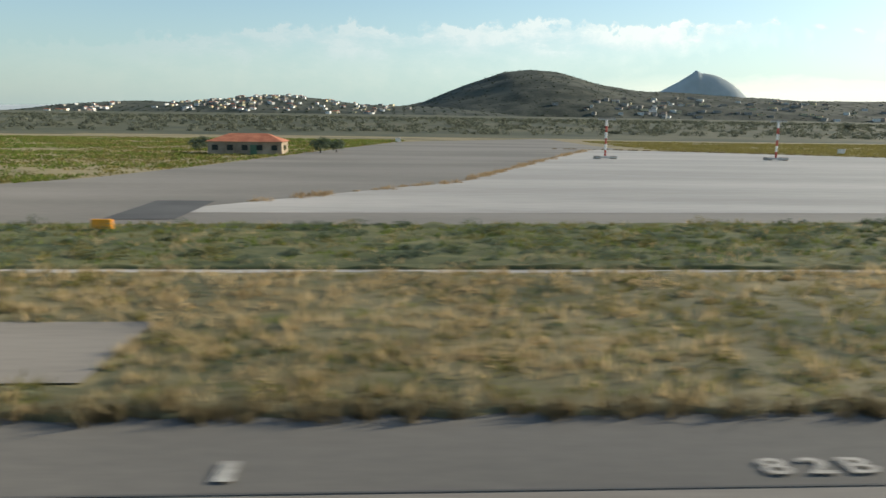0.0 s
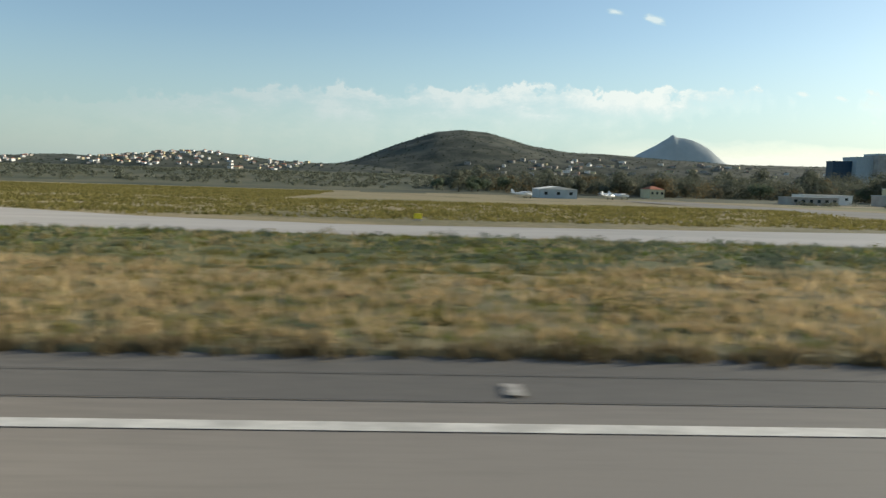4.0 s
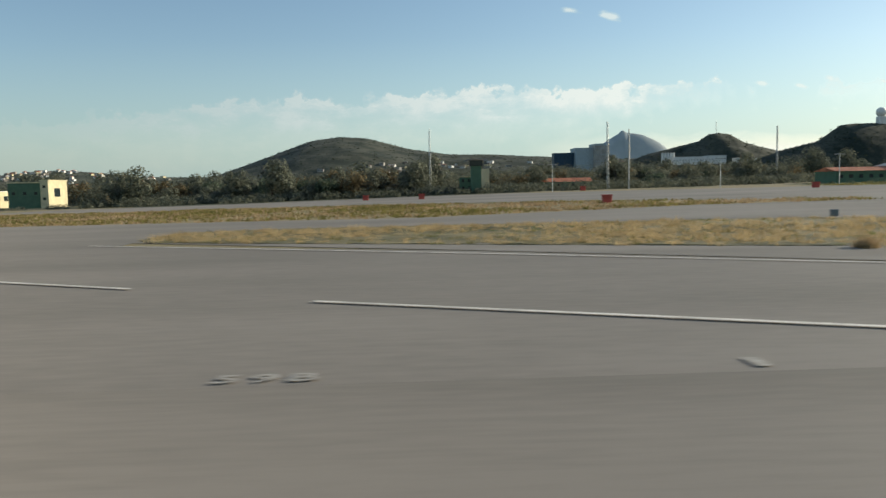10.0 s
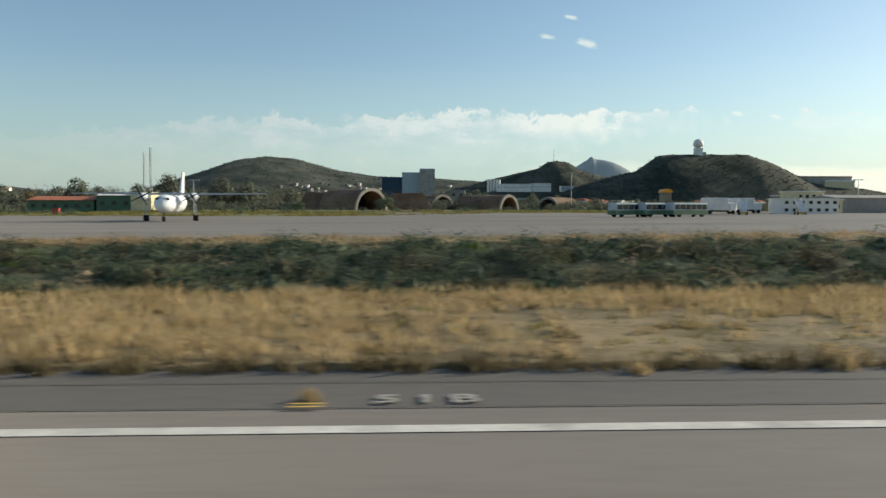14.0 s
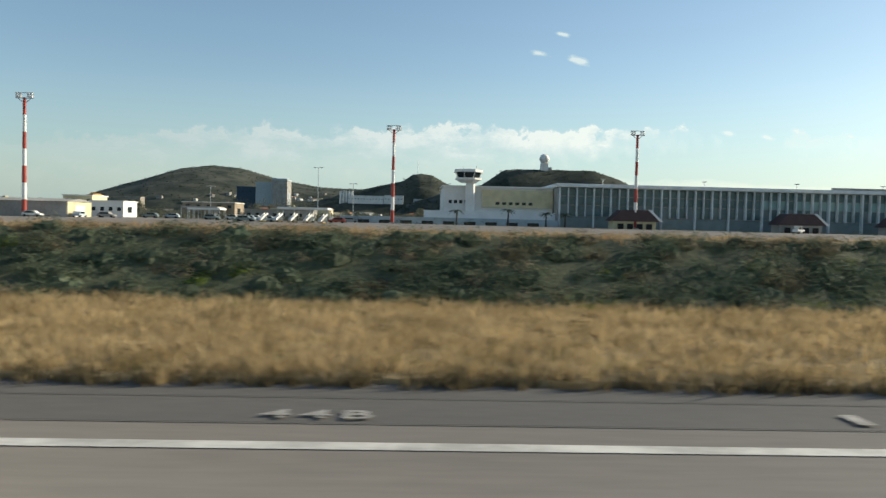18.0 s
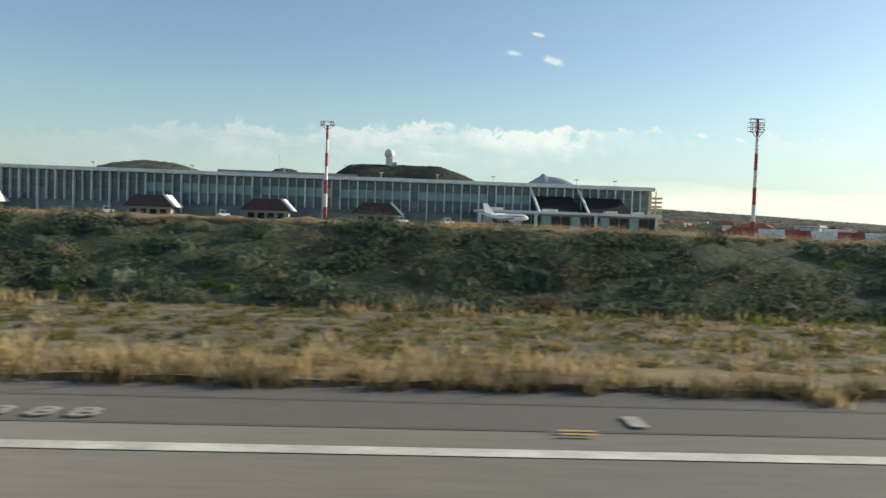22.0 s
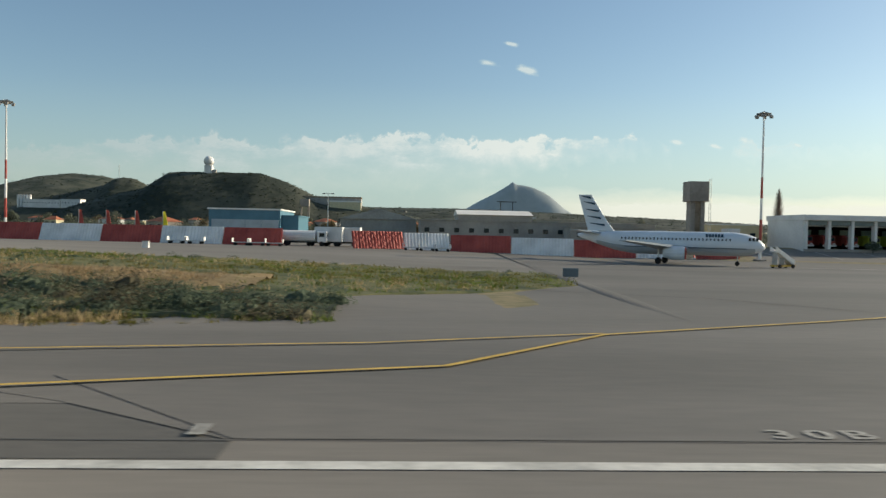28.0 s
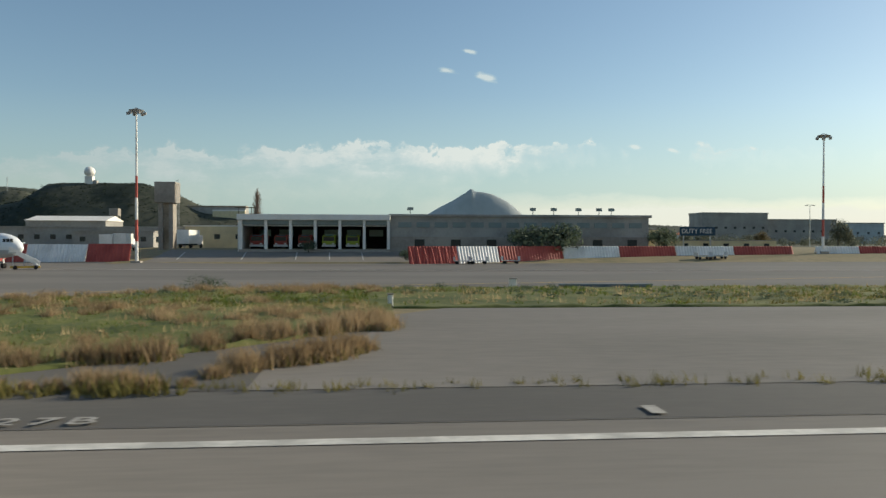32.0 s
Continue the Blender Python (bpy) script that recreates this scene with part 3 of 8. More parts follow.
stripe("edge_line", [(311.6, 11.9), (313.5, 12.6), (315.9, 13.9)], 0.2, CONCRETE, 0.07, "faded white line at the taxiway mouth", "runway line", "taxiway lines", 0.5)
stripe("apron_line", [(302, 66), (352, 61), (440, 60)], 0.55, CONCRETE, 0.045, "pale concrete drain strip across the taxiway", "drain", "", 3)
for x in (331.5, 338, 343.5, 347, 350.5):
    stripe("bay_line", [(x + 0.6, 79), (x + 0.3, 84)], 0.12, PAINT, 0.05, "white guide line on the ramp", "marking", "ramp lines", 1)


FADED = material("faded_white_paint", (0.23, 0.215, 0.19), (0.43, 0.41, 0.37), 1.6, 8, 0.7, 0.05)
GLYPHS = {}


def glyph(ch):
    if ch not in GLYPHS:
        cu = bpy.data.curves.new("glyph", "FONT")
        cu.body, cu.size, cu.align_x, cu.offset = ch, 1.0, "CENTER", 0.02
        tmp = bpy.data.objects.new("glyph", cu)
        scene.collection.objects.link(tmp)
        GLYPHS[ch] = bpy.data.meshes.new_from_object(tmp)
        bpy.data.objects.remove(tmp)
        GLYPHS[ch].materials.append(FADED)
    return GLYPHS[ch]


def painted_text(x, y, s):
    t = thing("number_mark", "white painted number %s on the runway shoulder" % s, "number", "shoulder numbers", (x, y - 0.2, 0.048))
    for i, ch in enumerate(s):
        ob = new("glyph", glyph(ch))
        ob.parent = t
        ob.matrix_local = Matrix.Translation(((i - 1) * 0.54, 0, 0)) @ Matrix.Diagonal((0.78, 0.62, 1, 1))


KNOWN_N = [20, 27, 28, 30, 32, 34, 35, 39, 42, 51, 53, 59, 61, 63, 69, 70, 71, 76, 78, 80, 82, 84]
KNOWN_X = [466.8, 347.5, 331.1, 297.8, 265.0, 230.2, 213.2, 143.7, 92.0, -62.0, -96.4, -199.8, -233.8, -268.0, -366.6, -382.6, -398.7, -477.3, -508.2, -538.3, -569.3, -600.0]
marks = [(float(np.interp(n, KNOWN_N, KNOWN_X)), n) for n in range(20, 85)]
for x, n in marks:
    painted_text(x, 10.27 if x > -540 else 9.95, "%dB" % n)
    sx = x + float(np.interp(x, [-600, -405, -404, -262, -261, 90, 200, 300, 350], [8, 8, -8, -8.4, 7, 7.6, 8, 8.1, 9.2]))
    sy = 10.2 if sx > -540 else 9.85
    flat("square_mark", [(sx - 0.12, sy - 0.1), (sx + 0.12, sy - 0.1), (sx + 0.12, sy + 0.46), (sx - 0.12, sy + 0.46)], FADED, 0.045, "small white painted square on the shoulder", "marking", "shoulder squares")

# ---- sky ----
def cloud_material():
    m = bpy.data.materials.new("distant_cloud_bank")
    m.use_nodes = True
    n, l = m.node_tree.nodes, m.node_tree.links
    n.clear()
    tc = n.new("ShaderNodeTexCoord")
    sp = n.new("ShaderNodeSeparateXYZ")
    l.new(tc.outputs["Object"], sp.inputs[0])

    def math_(op, a, b=None, c=None):
        k = n.new("ShaderNodeMath")
        k.operation = op
        for i, v in enumerate((a, b, c)):
            if v is None:
                continue
            if isinstance(v, (int, float)):
                k.inputs[i].default_value = v
            else:
                l.new(v, k.inputs[i])
        return k.outputs[0]

    def ramp_(v, pts):
        r = n.new("ShaderNodeValToRGB")
        e = r.color_ramp.elements
        e[0].position, e[0].color = pts[0][0], (pts[0][1],) * 3 + (1,)
        e[1].position, e[1].color = pts[-1][0], (pts[-1][1],) * 3 + (1,)
        for p, c in pts[1:-1]:
            e.new(p).color = (c, c, c, 1)
        l.new(v, r.inputs["Fac"])
        return r.outputs["Color"]

    def noise_(scale, detail, stretch, rough=0.55):
        mp = n.new("ShaderNodeMapping")
        mp.inputs["Scale"].default_value = stretch
        l.new(tc.outputs["Object"], mp.inputs["Vector"])
        t = n.new("ShaderNodeTexNoise")
        t.inputs["Scale"].default_value, t.inputs["Detail"].default_value, t.inputs["Roughness"].default_value = scale, detail, rough
        l.new(mp.outputs["Vector"], t.inputs["Vector"])
        return t.outputs["Fac"]

    def tint_(v, pts):
        r = n.new("ShaderNodeValToRGB")
        e = r.color_ramp.elements
        e[0].position, e[0].color = pts[0][0], pts[0][1] + (1,)
        e[1].position, e[1].color = pts[-1][0], pts[-1][1] + (1,)
        for p, c in pts[1:-1]:
            e.new(p).color = c + (1,)
        l.new(v, r.inputs["Fac"])
        return r.outputs["Color"]

    def unit_(v):
        return math_("MINIMUM", math_("MAXIMUM", v, 0.0), 1.0)

    x, z = sp.outputs["X"], sp.outputs["Z"]
    u = math_("MULTIPLY_ADD", x, 1 / 8000.0, 0.5)          # 0..1 over -4000..4000
    lumps = noise_(0.0098, 5, (1, 1, 1.1), 0.55)
    wisps = noise_(0.0022, 8, (1, 1, 2.6), 0.62)
    mass = noise_(0.0026, 4, (1, 1, 0.4), 0.5)
    zz = math_("MULTIPLY", z, 0.001)
    # main row: a billowing top along x, then a fade below; broken into puffs on the sunny side
    top = ramp_(u, [(0.0, 0.37), (0.22, 0.45), (0.36, 0.535), (0.5, 0.58), (0.6, 0.585), (0.72, 0.605), (1.0, 0.60)])
    dens = ramp_(u, [(0.0, 0.3), (0.2, 0.5), (0.3, 0.68), (0.42, 0.82), (0.55, 0.9), (0.65, 1.0), (0.76, 1.0), (0.8, 0.85), (0.84, 0.5), (0.9, 0.3)])
    thin = ramp_(u, [(0.0, 0.26), (0.45, 0.34), (0.6, 0.42), (0.68, 0.8), (0.8, 1.0)])
    part_ = ramp_(u, [(0.0, 0.0), (0.5, 0.12), (0.6, 0.26), (0.68, 0.37), (0.76, 0.44), (0.82, 0.48), (0.9, 0.53)])
    gap = math_("SUBTRACT", math_("MULTIPLY_ADD", math_("SUBTRACT", lumps, 0.5), 0.27, top), zz)
    cap = unit_(math_("MULTIPLY", gap, 34.0))
    fade = unit_(math_("SUBTRACT", 1.3, math_("MULTIPLY", math_("MULTIPLY", gap, 9.0), thin)))
    puff = unit_(math_("MULTIPLY_ADD", math_("SUBTRACT", mass, part_), 16.0, 0.5))
    tex = unit_(math_("MULTIPLY_ADD", math_("SUBTRACT", wisps, 0.45), 3.4, 0.72))
    body = math_("MULTIPLY", math_("MULTIPLY", math_("MULTIPLY", cap, fade), dens), math_("MULTIPLY", puff, math_("MAXIMUM", tex, 0.35)))
    # bright streaky bank low on the sunny side
    right = unit_(math_("MULTIPLY", math_("SUBTRACT", x, 500.0), 0.0009))
    edge = math_("SUBTRACT", math_("MULTIPLY_ADD", math_("SUBTRACT", wisps, 0.5), 0.16, 0.29), zz)
    bank = math_("MULTIPLY", unit_(math_("MULTIPLY", edge, 11.0)), math_("MULTIPLY", right, 0.85))
    # pale haze over the whole horizon
    haze = math_("MULTIPLY", math_("MAXIMUM", math_("MULTIPLY_ADD", zz, -1.1, 0.98), 0.0), 0.78)
    # small detached clouds, each a ragged wisp
    frill = noise_(0.017, 5, (0.7, 1, 1.6), 0.6)
    spots = None
    for cx, cz, rx, rz in ((796, 1045, 80, 26), (1037, 1008, 98, 38), (930, 1165, 60, 18), (1980, 590, 75, 24), (2230, 570, 70, 22), (2420, 610, 50, 28), (2760, 590, 60, 20)):
        dx = math_("MULTIPLY", math_("SUBTRACT", x, cx), 1.0 / rx)
        dz = math_("MULTIPLY", math_("SUBTRACT", z, math_("MULTIPLY_ADD", math_("SUBTRACT", x, cx), -0.18, cz)), 1.0 / rz)
        r2 = math_("ADD", math_("MULTIPLY", dx, dx), math_("MULTIPLY", dz, dz))
        k = unit_(math_("MULTIPLY", math_("SUBTRACT", math_("MULTIPLY_ADD", frill, 1.5, 0.12), math_("POWER", r2, 0.5)), 1.7))
        spots = k if spots is None else math_("MAXIMUM", spots, k)
    cloud = math_("MINIMUM", math_("MAXIMUM", math_("MAXIMUM", body, math_("MULTIPLY", spots, 0.75)), bank), 0.93)
    alpha = unit_(math_("MAXIMUM", cloud, haze))
    mix = n.new("ShaderNodeMix")
    mix.data_type = "RGBA"
    l.new(cloud, mix.inputs["Factor"])
    l.new(tint_(u, [(0.12, (0.33, 0.435, 0.47)), (0.5, (0.45, 0.61, 0.66)), (0.84, (0.56, 0.71, 0.75))]), mix.inputs["A"])
    l.new(tint_(u, [(0.12, (0.46, 0.51, 0.525)), (0.35, (0.62, 0.66, 0.67)), (0.55, (0.82, 0.84, 0.83)), (0.7, (0.93, 0.935, 0.90))]), mix.inputs["B"])
    mix2 = n.new("ShaderNodeMix")
    mix2.data_type = "RGBA"
    l.new(bank, mix2.inputs["Factor"])
    l.new(mix.outputs["Result"], mix2.inputs["A"])
    mix2.inputs["B"].default_value = (0.95, 0.93, 0.86, 1)
    em = n.new("ShaderNodeEmission")
    em.inputs["Strength"].default_value = 0.8
    l.new(mix2.outputs["Result"], em.inputs["Color"])
    tr = n.new("ShaderNodeBsdfTransparent")
    sh = n.new("ShaderNodeMixShader")
    l.new(alpha, sh.inputs[0])
    l.new(tr.outputs[0], sh.inputs[1])
    l.new(em.outputs[0], sh.inputs[2])
    o = n.new("ShaderNodeOutputMaterial")
    l.new(sh.outputs[0], o.inputs["Surface"])
    return m


bd = new("cloud_backdrop", mesh_from("cloud_backdrop", [(-4000, 4720, -20), (4400, 4720, -20), (4400, 4720, 1500), (-4000, 4720, 1500)], [(0, 1, 2, 3)], cloud_material()))
tagged(bd, "distant row of white cumulus clouds in pale haze", "clouds", "", "structure")
bd.visible_shadow = False

# ---- more materials ----
def plain(name, c, rough=0.6, metal=0.0, v=0.12, scale=0.8):
    a = [max(0, k * (1 - v)) for k in c]
    b = [min(1, k * (1 + v)) for k in c]
    return material(name, a, b, scale, 9, rough, 0.03, metal)


# near black for black parts, and for shade inside bays, shelters and openings
DARK = plain("black_paint_and_interior_shade", (0.02, 0.02, 0.02), 0.8)
RUBBER = plain("tyre_rubber", (0.02, 0.02, 0.02), 0.85)
# cream render; also colours sunlight into some end walls
CREAM = plain("cream_render_and_sunlit_ends", (0.62, 0.55, 0.36), 0.8)
GREENP = plain("faded_green_paint", (0.10, 0.17, 0.11), 0.8)
TILE = material("red_roof_tiles", (0.33, 0.11, 0.06), (0.50, 0.20, 0.11), 0.8, 5, 0.8, 0.3)
BLUE = plain("blue_sheet_cladding", (0.085, 0.19, 0.25), 0.5)
PALEBLUE = plain("pale_blue_paint", (0.36, 0.42, 0.45), 0.5)
SIGNB = plain("grey_blue_sign_back", (0.13, 0.16, 0.18), 0.6)
ORANGE = plain("orange_sign", (0.80, 0.33, 0.03), 0.5)
YSIGN = plain("yellow_sign", (0.80, 0.66, 0.04), 0.5)
STONE = material("rubble_stone_wall", (0.22, 0.17, 0.12), (0.40, 0.33, 0.25), 0.7, 4, 0.9, 0.4)
CONC = material("weathered_concrete", (0.26, 0.23, 0.20), (0.40, 0.36, 0.31), 0.25, 3, 0.85, 0.15)
EARTH = material("earth_cover", (0.13, 0.085, 0.055), (0.22, 0.15, 0.10), 0.3, 2, 0.95, 0.4)
BROWN = plain("dark_red_canopy", (0.075, 0.045, 0.042), 0.6)
PLANEW = plain("white_aircraft_paint", (0.72, 0.74, 0.76), 0.3, v=0.04)
PLANEG = plain("grey_aircraft_belly", (0.38, 0.42, 0.46), 0.35, v=0.05)
NAVY = plain("dark_blue_livery", (0.015, 0.05, 0.09), 0.4)
WINDOW = plain("dark_window_glass", (0.02, 0.03, 0.035), 0.12)
PALEPANEL = plain("pale_glazed_panel", (0.30, 0.44, 0.42), 0.25, v=0.08)
DKPANEL = plain("grey_spandrel_panel", (0.19, 0.235, 0.235), 0.35, v=0.1)
COLUMN = plain("pale_painted_column", (0.66, 0.69, 0.68), 0.6)
BARKM = material("grey_bark", (0.05, 0.04, 0.03), (0.11, 0.09, 0.07), 2, 14, 0.95, 0.4)


def leafy(name, a, b):
    m = material(name, a, b, 0.5, 4, 0.75, 0.0, per="island", spread=0.2)
    p = m.node_tree.nodes["Principled BSDF"]
    n, l = m.node_tree.nodes, m.node_tree.links
    tr, mx = n.new("ShaderNodeBsdfTranslucent"), n.new("ShaderNodeMixShader")
    l.new(p.inputs["Base Color"].links[0].from_socket, tr.inputs["Color"])
    mx.inputs[0].default_value = 0.38
    l.new(p.outputs[0], mx.inputs[1])
    l.new(tr.outputs[0], mx.inputs[2])
    l.new(mx.outputs[0], n["Material Output"].inputs["Surface"])
    return m


DRY = leafy("dry_straw_grass", (0.33, 0.245, 0.125), (0.54, 0.415, 0.235))
OLIVE = leafy("olive_weeds", (0.11, 0.105, 0.032), (0.24, 0.205, 0.07))
GREEN = leafy("fresh_green_weeds", (0.075, 0.11, 0.018), (0.17, 0.205, 0.045))
SHRUB = leafy("dark_shrub_leaves", (0.068, 0.096, 0.066), (0.148, 0.174, 0.112))
SHRUB2 = leafy("brown_twigs_and_fringe_shade", (0.10, 0.08, 0.045), (0.21, 0.165, 0.09))
PINE = leafy("dark_tree_foliage", (0.088, 0.10, 0.072), (0.17, 0.175, 0.13))
BROOM = leafy("tamarisk_foliage", (0.15, 0.145, 0.068), (0.27, 0.24, 0.125))
TWIG = leafy("bare_twigs", (0.2, 0.15, 0.12), (0.32, 0.25, 0.2))

# ---- floodlight masts ----
def flood_mast(x, y, z, style, label):
    g = ground_z(x, y)
    t = thing("floodlight_mast", label, "floodlight mast", "apron floodlight masts", (x, y, g))
    h = z - g
    n = 7
    for i in range(n):
        bm = bmesh.new()
        a, b = h * i / n, h * (i + 1) / n
        if style != "slim":
            rod(bm, (0, 0, a), (0, 0, b + 0.02), 0.33 - 0.13 * i / n, 0.33 - 0.13 * (i + 1) / n, 10)
        else:
            rod(bm, (0, 0, a), (0, 0, b + 0.02), 0.17 - 0.09 * i / n, 0.17 - 0.09 * (i + 1) / n, 8)
        red = (i % 2 == 0) if style != "slim" else i in (1, 3)
        part("mast_section", bm, REDP if red else WHITEP, t, "red painted section" if red else "white painted section")
    part("footing", B((-0.5, -0.5, -0.4, 0.5, 0.5, 0.25), bevel=0.04), CONC, t, "concrete footing")
    bm = bmesh.new()
    if style == "head":
        box(bm, -1.15, -0.06, h - 0.12, 1.15, 0.06, h)
        box(bm, -1.15, -0.06, h + 0.62, 1.15, 0.06, h + 0.7)
        for k in (-1.15, -0.4, 0.4, 1.15):
            rod(bm, (k, 0, h - 0.1), (k, 0, h + 0.7), 0.04, n=5)
        rod(bm, (0, 0, h - 0.8), (-0.9, 0, h - 0.05), 0.05, n=5)
        rod(bm, (0, 0, h - 0.8), (0.9, 0, h - 0.05), 0.05, n=5)
        part("head_frame", bm, STEEL, t, "steel lamp frame")
        lamps = [(k, -0.12, h + j) for k in (-0.95, -0.55, 0.55, 0.95) for j in (0.14, 0.48)]
    elif style == "cage":
        for j in (0, 0.7, 1.4, 1.95):
            box(bm, -1.15, -0.05, h - 1.9 + j, 1.15, 0.05, h - 1.82 + j)
            box(bm, -1.15, 0.7, h - 1.9 + j, 1.15, 0.78, h - 1.82 + j)
        for k in (-1.15, 0, 1.15):
            rod(bm, (k, 0, h - 1.9), (k, 0, h + 0.12), 0.05, n=5)
            rod(bm, (k, 0.74, h - 1.9), (k, 0.74, h + 0.12), 0.05, n=5)
        for k in (-0.9, 0.9):
            rod(bm, (0, 0, h - 3.0), (k, 0, h - 1.9), 0.06, n=5)
        part("head_frame", bm, STEEL, t, "tall steel lamp cage")
        lamps = [(k, -0.14, h - 1.9 + j) for k in (-0.85, -0.3, 0.3, 0.85) for j in (0.35, 1.05)]
    else:
        bmesh.ops.create_cone(bm, cap_ends=True, segments=12, radius1=0.5, radius2=0.75, depth=0.25, matrix=Matrix.Translation((0, 0, h - 0.1)))
        for i in range(6):
            a = i * math.pi / 3
            rod(bm, (0, 0, h + 0.25), (0.8 * math.cos(a), 0.8 * math.sin(a), h - 0.1), 0.035, n=5)
        part("head_ring", bm, STEEL, t, "round steel lamp ring")
        lamps = [(0.8 * math.cos(i * math.pi / 3), 0.8 * math.sin(i * math.pi / 3), h - 0.3) for i in range(6)]
    for p in lamps:
        part("lamp", B((p[0] - 0.16, p[1] - 0.1, p[2] - 0.13, p[0] + 0.16, p[1] + 0.1, p[2] + 0.13), bevel=0.03), WHITEP if style != "slim" else GREYWALL, t, "floodlight housing")
    return t


RW = "tall red and white banded floodlight mast on the apron"
for x, y, z in ((6.35, 105.3, 17.9), (55.2, 126.6, 17.5), (95.7, 127.1, 17.8), (152.4, 126.7, 17.6)):
    flood_mast(x, y, z, "head", RW)
flood_mast(218.7, 115.2, 19.8, "cage", "tall banded mast with a caged lamp head")
flood_mast(246.4, 91.0, 16.6, "slim", "slim pale mast with a round lamp ring")
flood_mast(328.75, 77.2, 15.4, "slim", "slim pale mast with red bands and a lamp ring")
flood_mast(404.4, 84.0, 14.9, "slim", "slim pale mast with red bands and a lamp ring")

# ---- terminal ----
TZ, TY = 1.9, 135.0
term = thing("terminal_building", "long white terminal with dark glazing and slim columns", "terminal", at=(0, 0, 0))
part("core_wall", B((84.2, TY + 0.6, TZ - 1.5, 208.8, 158, 9.2)), GREYWALL, term)
part("roof_slab", B((83.7, TY - 0.9, 9.2, 209.6, 158.8, 9.85), bevel=0.08), COLUMN, term, "pale roof edge")
# end wall lightened to cream for the sun on it
part("end_wall", B((208.8, TY + 0.3, TZ - 1.5, 209.3, 158.2, 9.2)), CREAM, term, "end wall with sunlight in its cream colour")
part("plinth_glazing", B((84.3, TY + 0.25, TZ - 1.0, 208.7, TY + 0.55, 4.1)), DKPANEL, term, "dark recessed ground floor")
nb = 82
FGLASS = plain("teal_facade_glass", (0.13, 0.19, 0.195), 0.14, v=0.2)
for i in range(nb):
    x0 = 84.4 + i * (208.6 - 84.4) / nb
    x1 = 84.4 + (i + 1) * (208.6 - 84.4) / nb
    part("window", B((x0 + 0.1, TY + 0.3, 7.75, x1 - 0.1, TY + 0.5, 9.1)), FGLASS, term)
    part("panel", B((x0 + 0.1, TY + 0.3, 6.15, x1 - 0.1, TY + 0.52, 7.65)), PALEPANEL if i % 9 and 24 <= i < 68 else FGLASS, term, "pale glazed panel" if i % 9 and 24 <= i < 68 else "")
    part("window", B((x0 + 0.1, TY + 0.3, 4.2, x1 - 0.1, TY + 0.5, 6.05)), FGLASS if i % 3 else DKPANEL, term)
    w = 0.05 if i % 2 else 0.10
    part("column", B((x0 - w, TY - 0.55, TZ - 1.0 if i % 4 == 0 else 4.1, x0 + w, TY + 0.28, 9.2)), COLUMN, term)
for x in (92.5, 111, 128, 144, 161, 171, 181, 196, 203):
    bm = bmesh.new()
    rod(bm, (x, TY + 2, 9.8), (x, TY + 2, 10.9), 0.06, n=5)
    box(bm, x - 0.35, TY + 1.8, 10.8, x + 0.35, TY + 2.2, 10.95)
    part("roof_lamp", bm, STEEL, term)
part("roof_sign", B((133, TY - 0.7, 9.85, 157, TY - 0.5, 10.25)), GREYWALL, term, "long row of unreadable roof lettering")
# raked dark awnings at the west end
for x in (187.5, 196.0):
    bm = bmesh.new()
    hull(bm, [[(x, TY - 0.6, 7.6), (x + 7.3, TY - 0.6, 7.6), (x + 7.3, TY - 0.4, 7.6), (x, TY - 0.4, 7.6)],
              [(x + 0.8, TY - 5.5, 4.9), (x + 8.1, TY - 5.5, 4.9), (x + 8.1, TY - 5.3, 4.9), (x + 0.8, TY - 5.3, 4.9)]])
    part("awning", bm, DARK, term, "raked dark glazed awning")
    bm = bmesh.new()
    rod(bm, (x - 0.2, TY - 0.6, 9.0), (x + 0.7, TY - 5.8, 4.7), 0.22, n=6)
    part("awning_fin", bm, COLUMN, term)
wing = thing("terminal_annex", "low white glazed annex in front of the terminal", "annex")
part("wall", B((177.8, 126, TZ - 1.4, 207.4, 134.0, 4.4)), GREYWALL, wing)
part("roof_slab", B((177.4, 125.3, 4.4, 207.9, 134.2, 4.85), bevel=0.05), WHITE, wing, "white flat roof edge")
for i in range(18):
    x0 = 178.2 + i * 1.63
    part("window", B((x0 + 0.08, 125.86, 2.0, x0 + 1.5, 126.02, 4.1)), WINDOW if i % 3 else PALEPANEL, wing)
for x in (177.7, 187, 197, 207.2):
    part("pier", B((x - 0.25, 125.6, 0.5, x + 0.25, 126.1, 4.4)), COLUMN, wing)
for x, w in ((179.5, 2.2), (188.5, 2.4), (199, 2.0), (203.8, 1.6)):
    part("roof_unit", B((x, 127, 4.85, x + w, 129, 5.25), bevel=0.05), WHITEP, wing, "white rooftop unit")
stair = thing("escape_stair", "yellow spiral escape stair beside the terminal end wall", "staircase", at=(210.6, 137, TZ))
for i in range(9):
    part("landing", B((-0.9, -0.9, i * 0.75, 0.9, 0.9, i * 0.75 + 0.32)), plain("ochre_stair_paint", (0.62, 0.48, 0.22)) if i == 0 else bpy.data.materials["ochre_stair_paint"], stair)
bm = bmesh.new()
rod(bm, (0, 0, 0), (0, 0, 7.4), 0.12)
part("newel_post", bm, STEEL, stair)

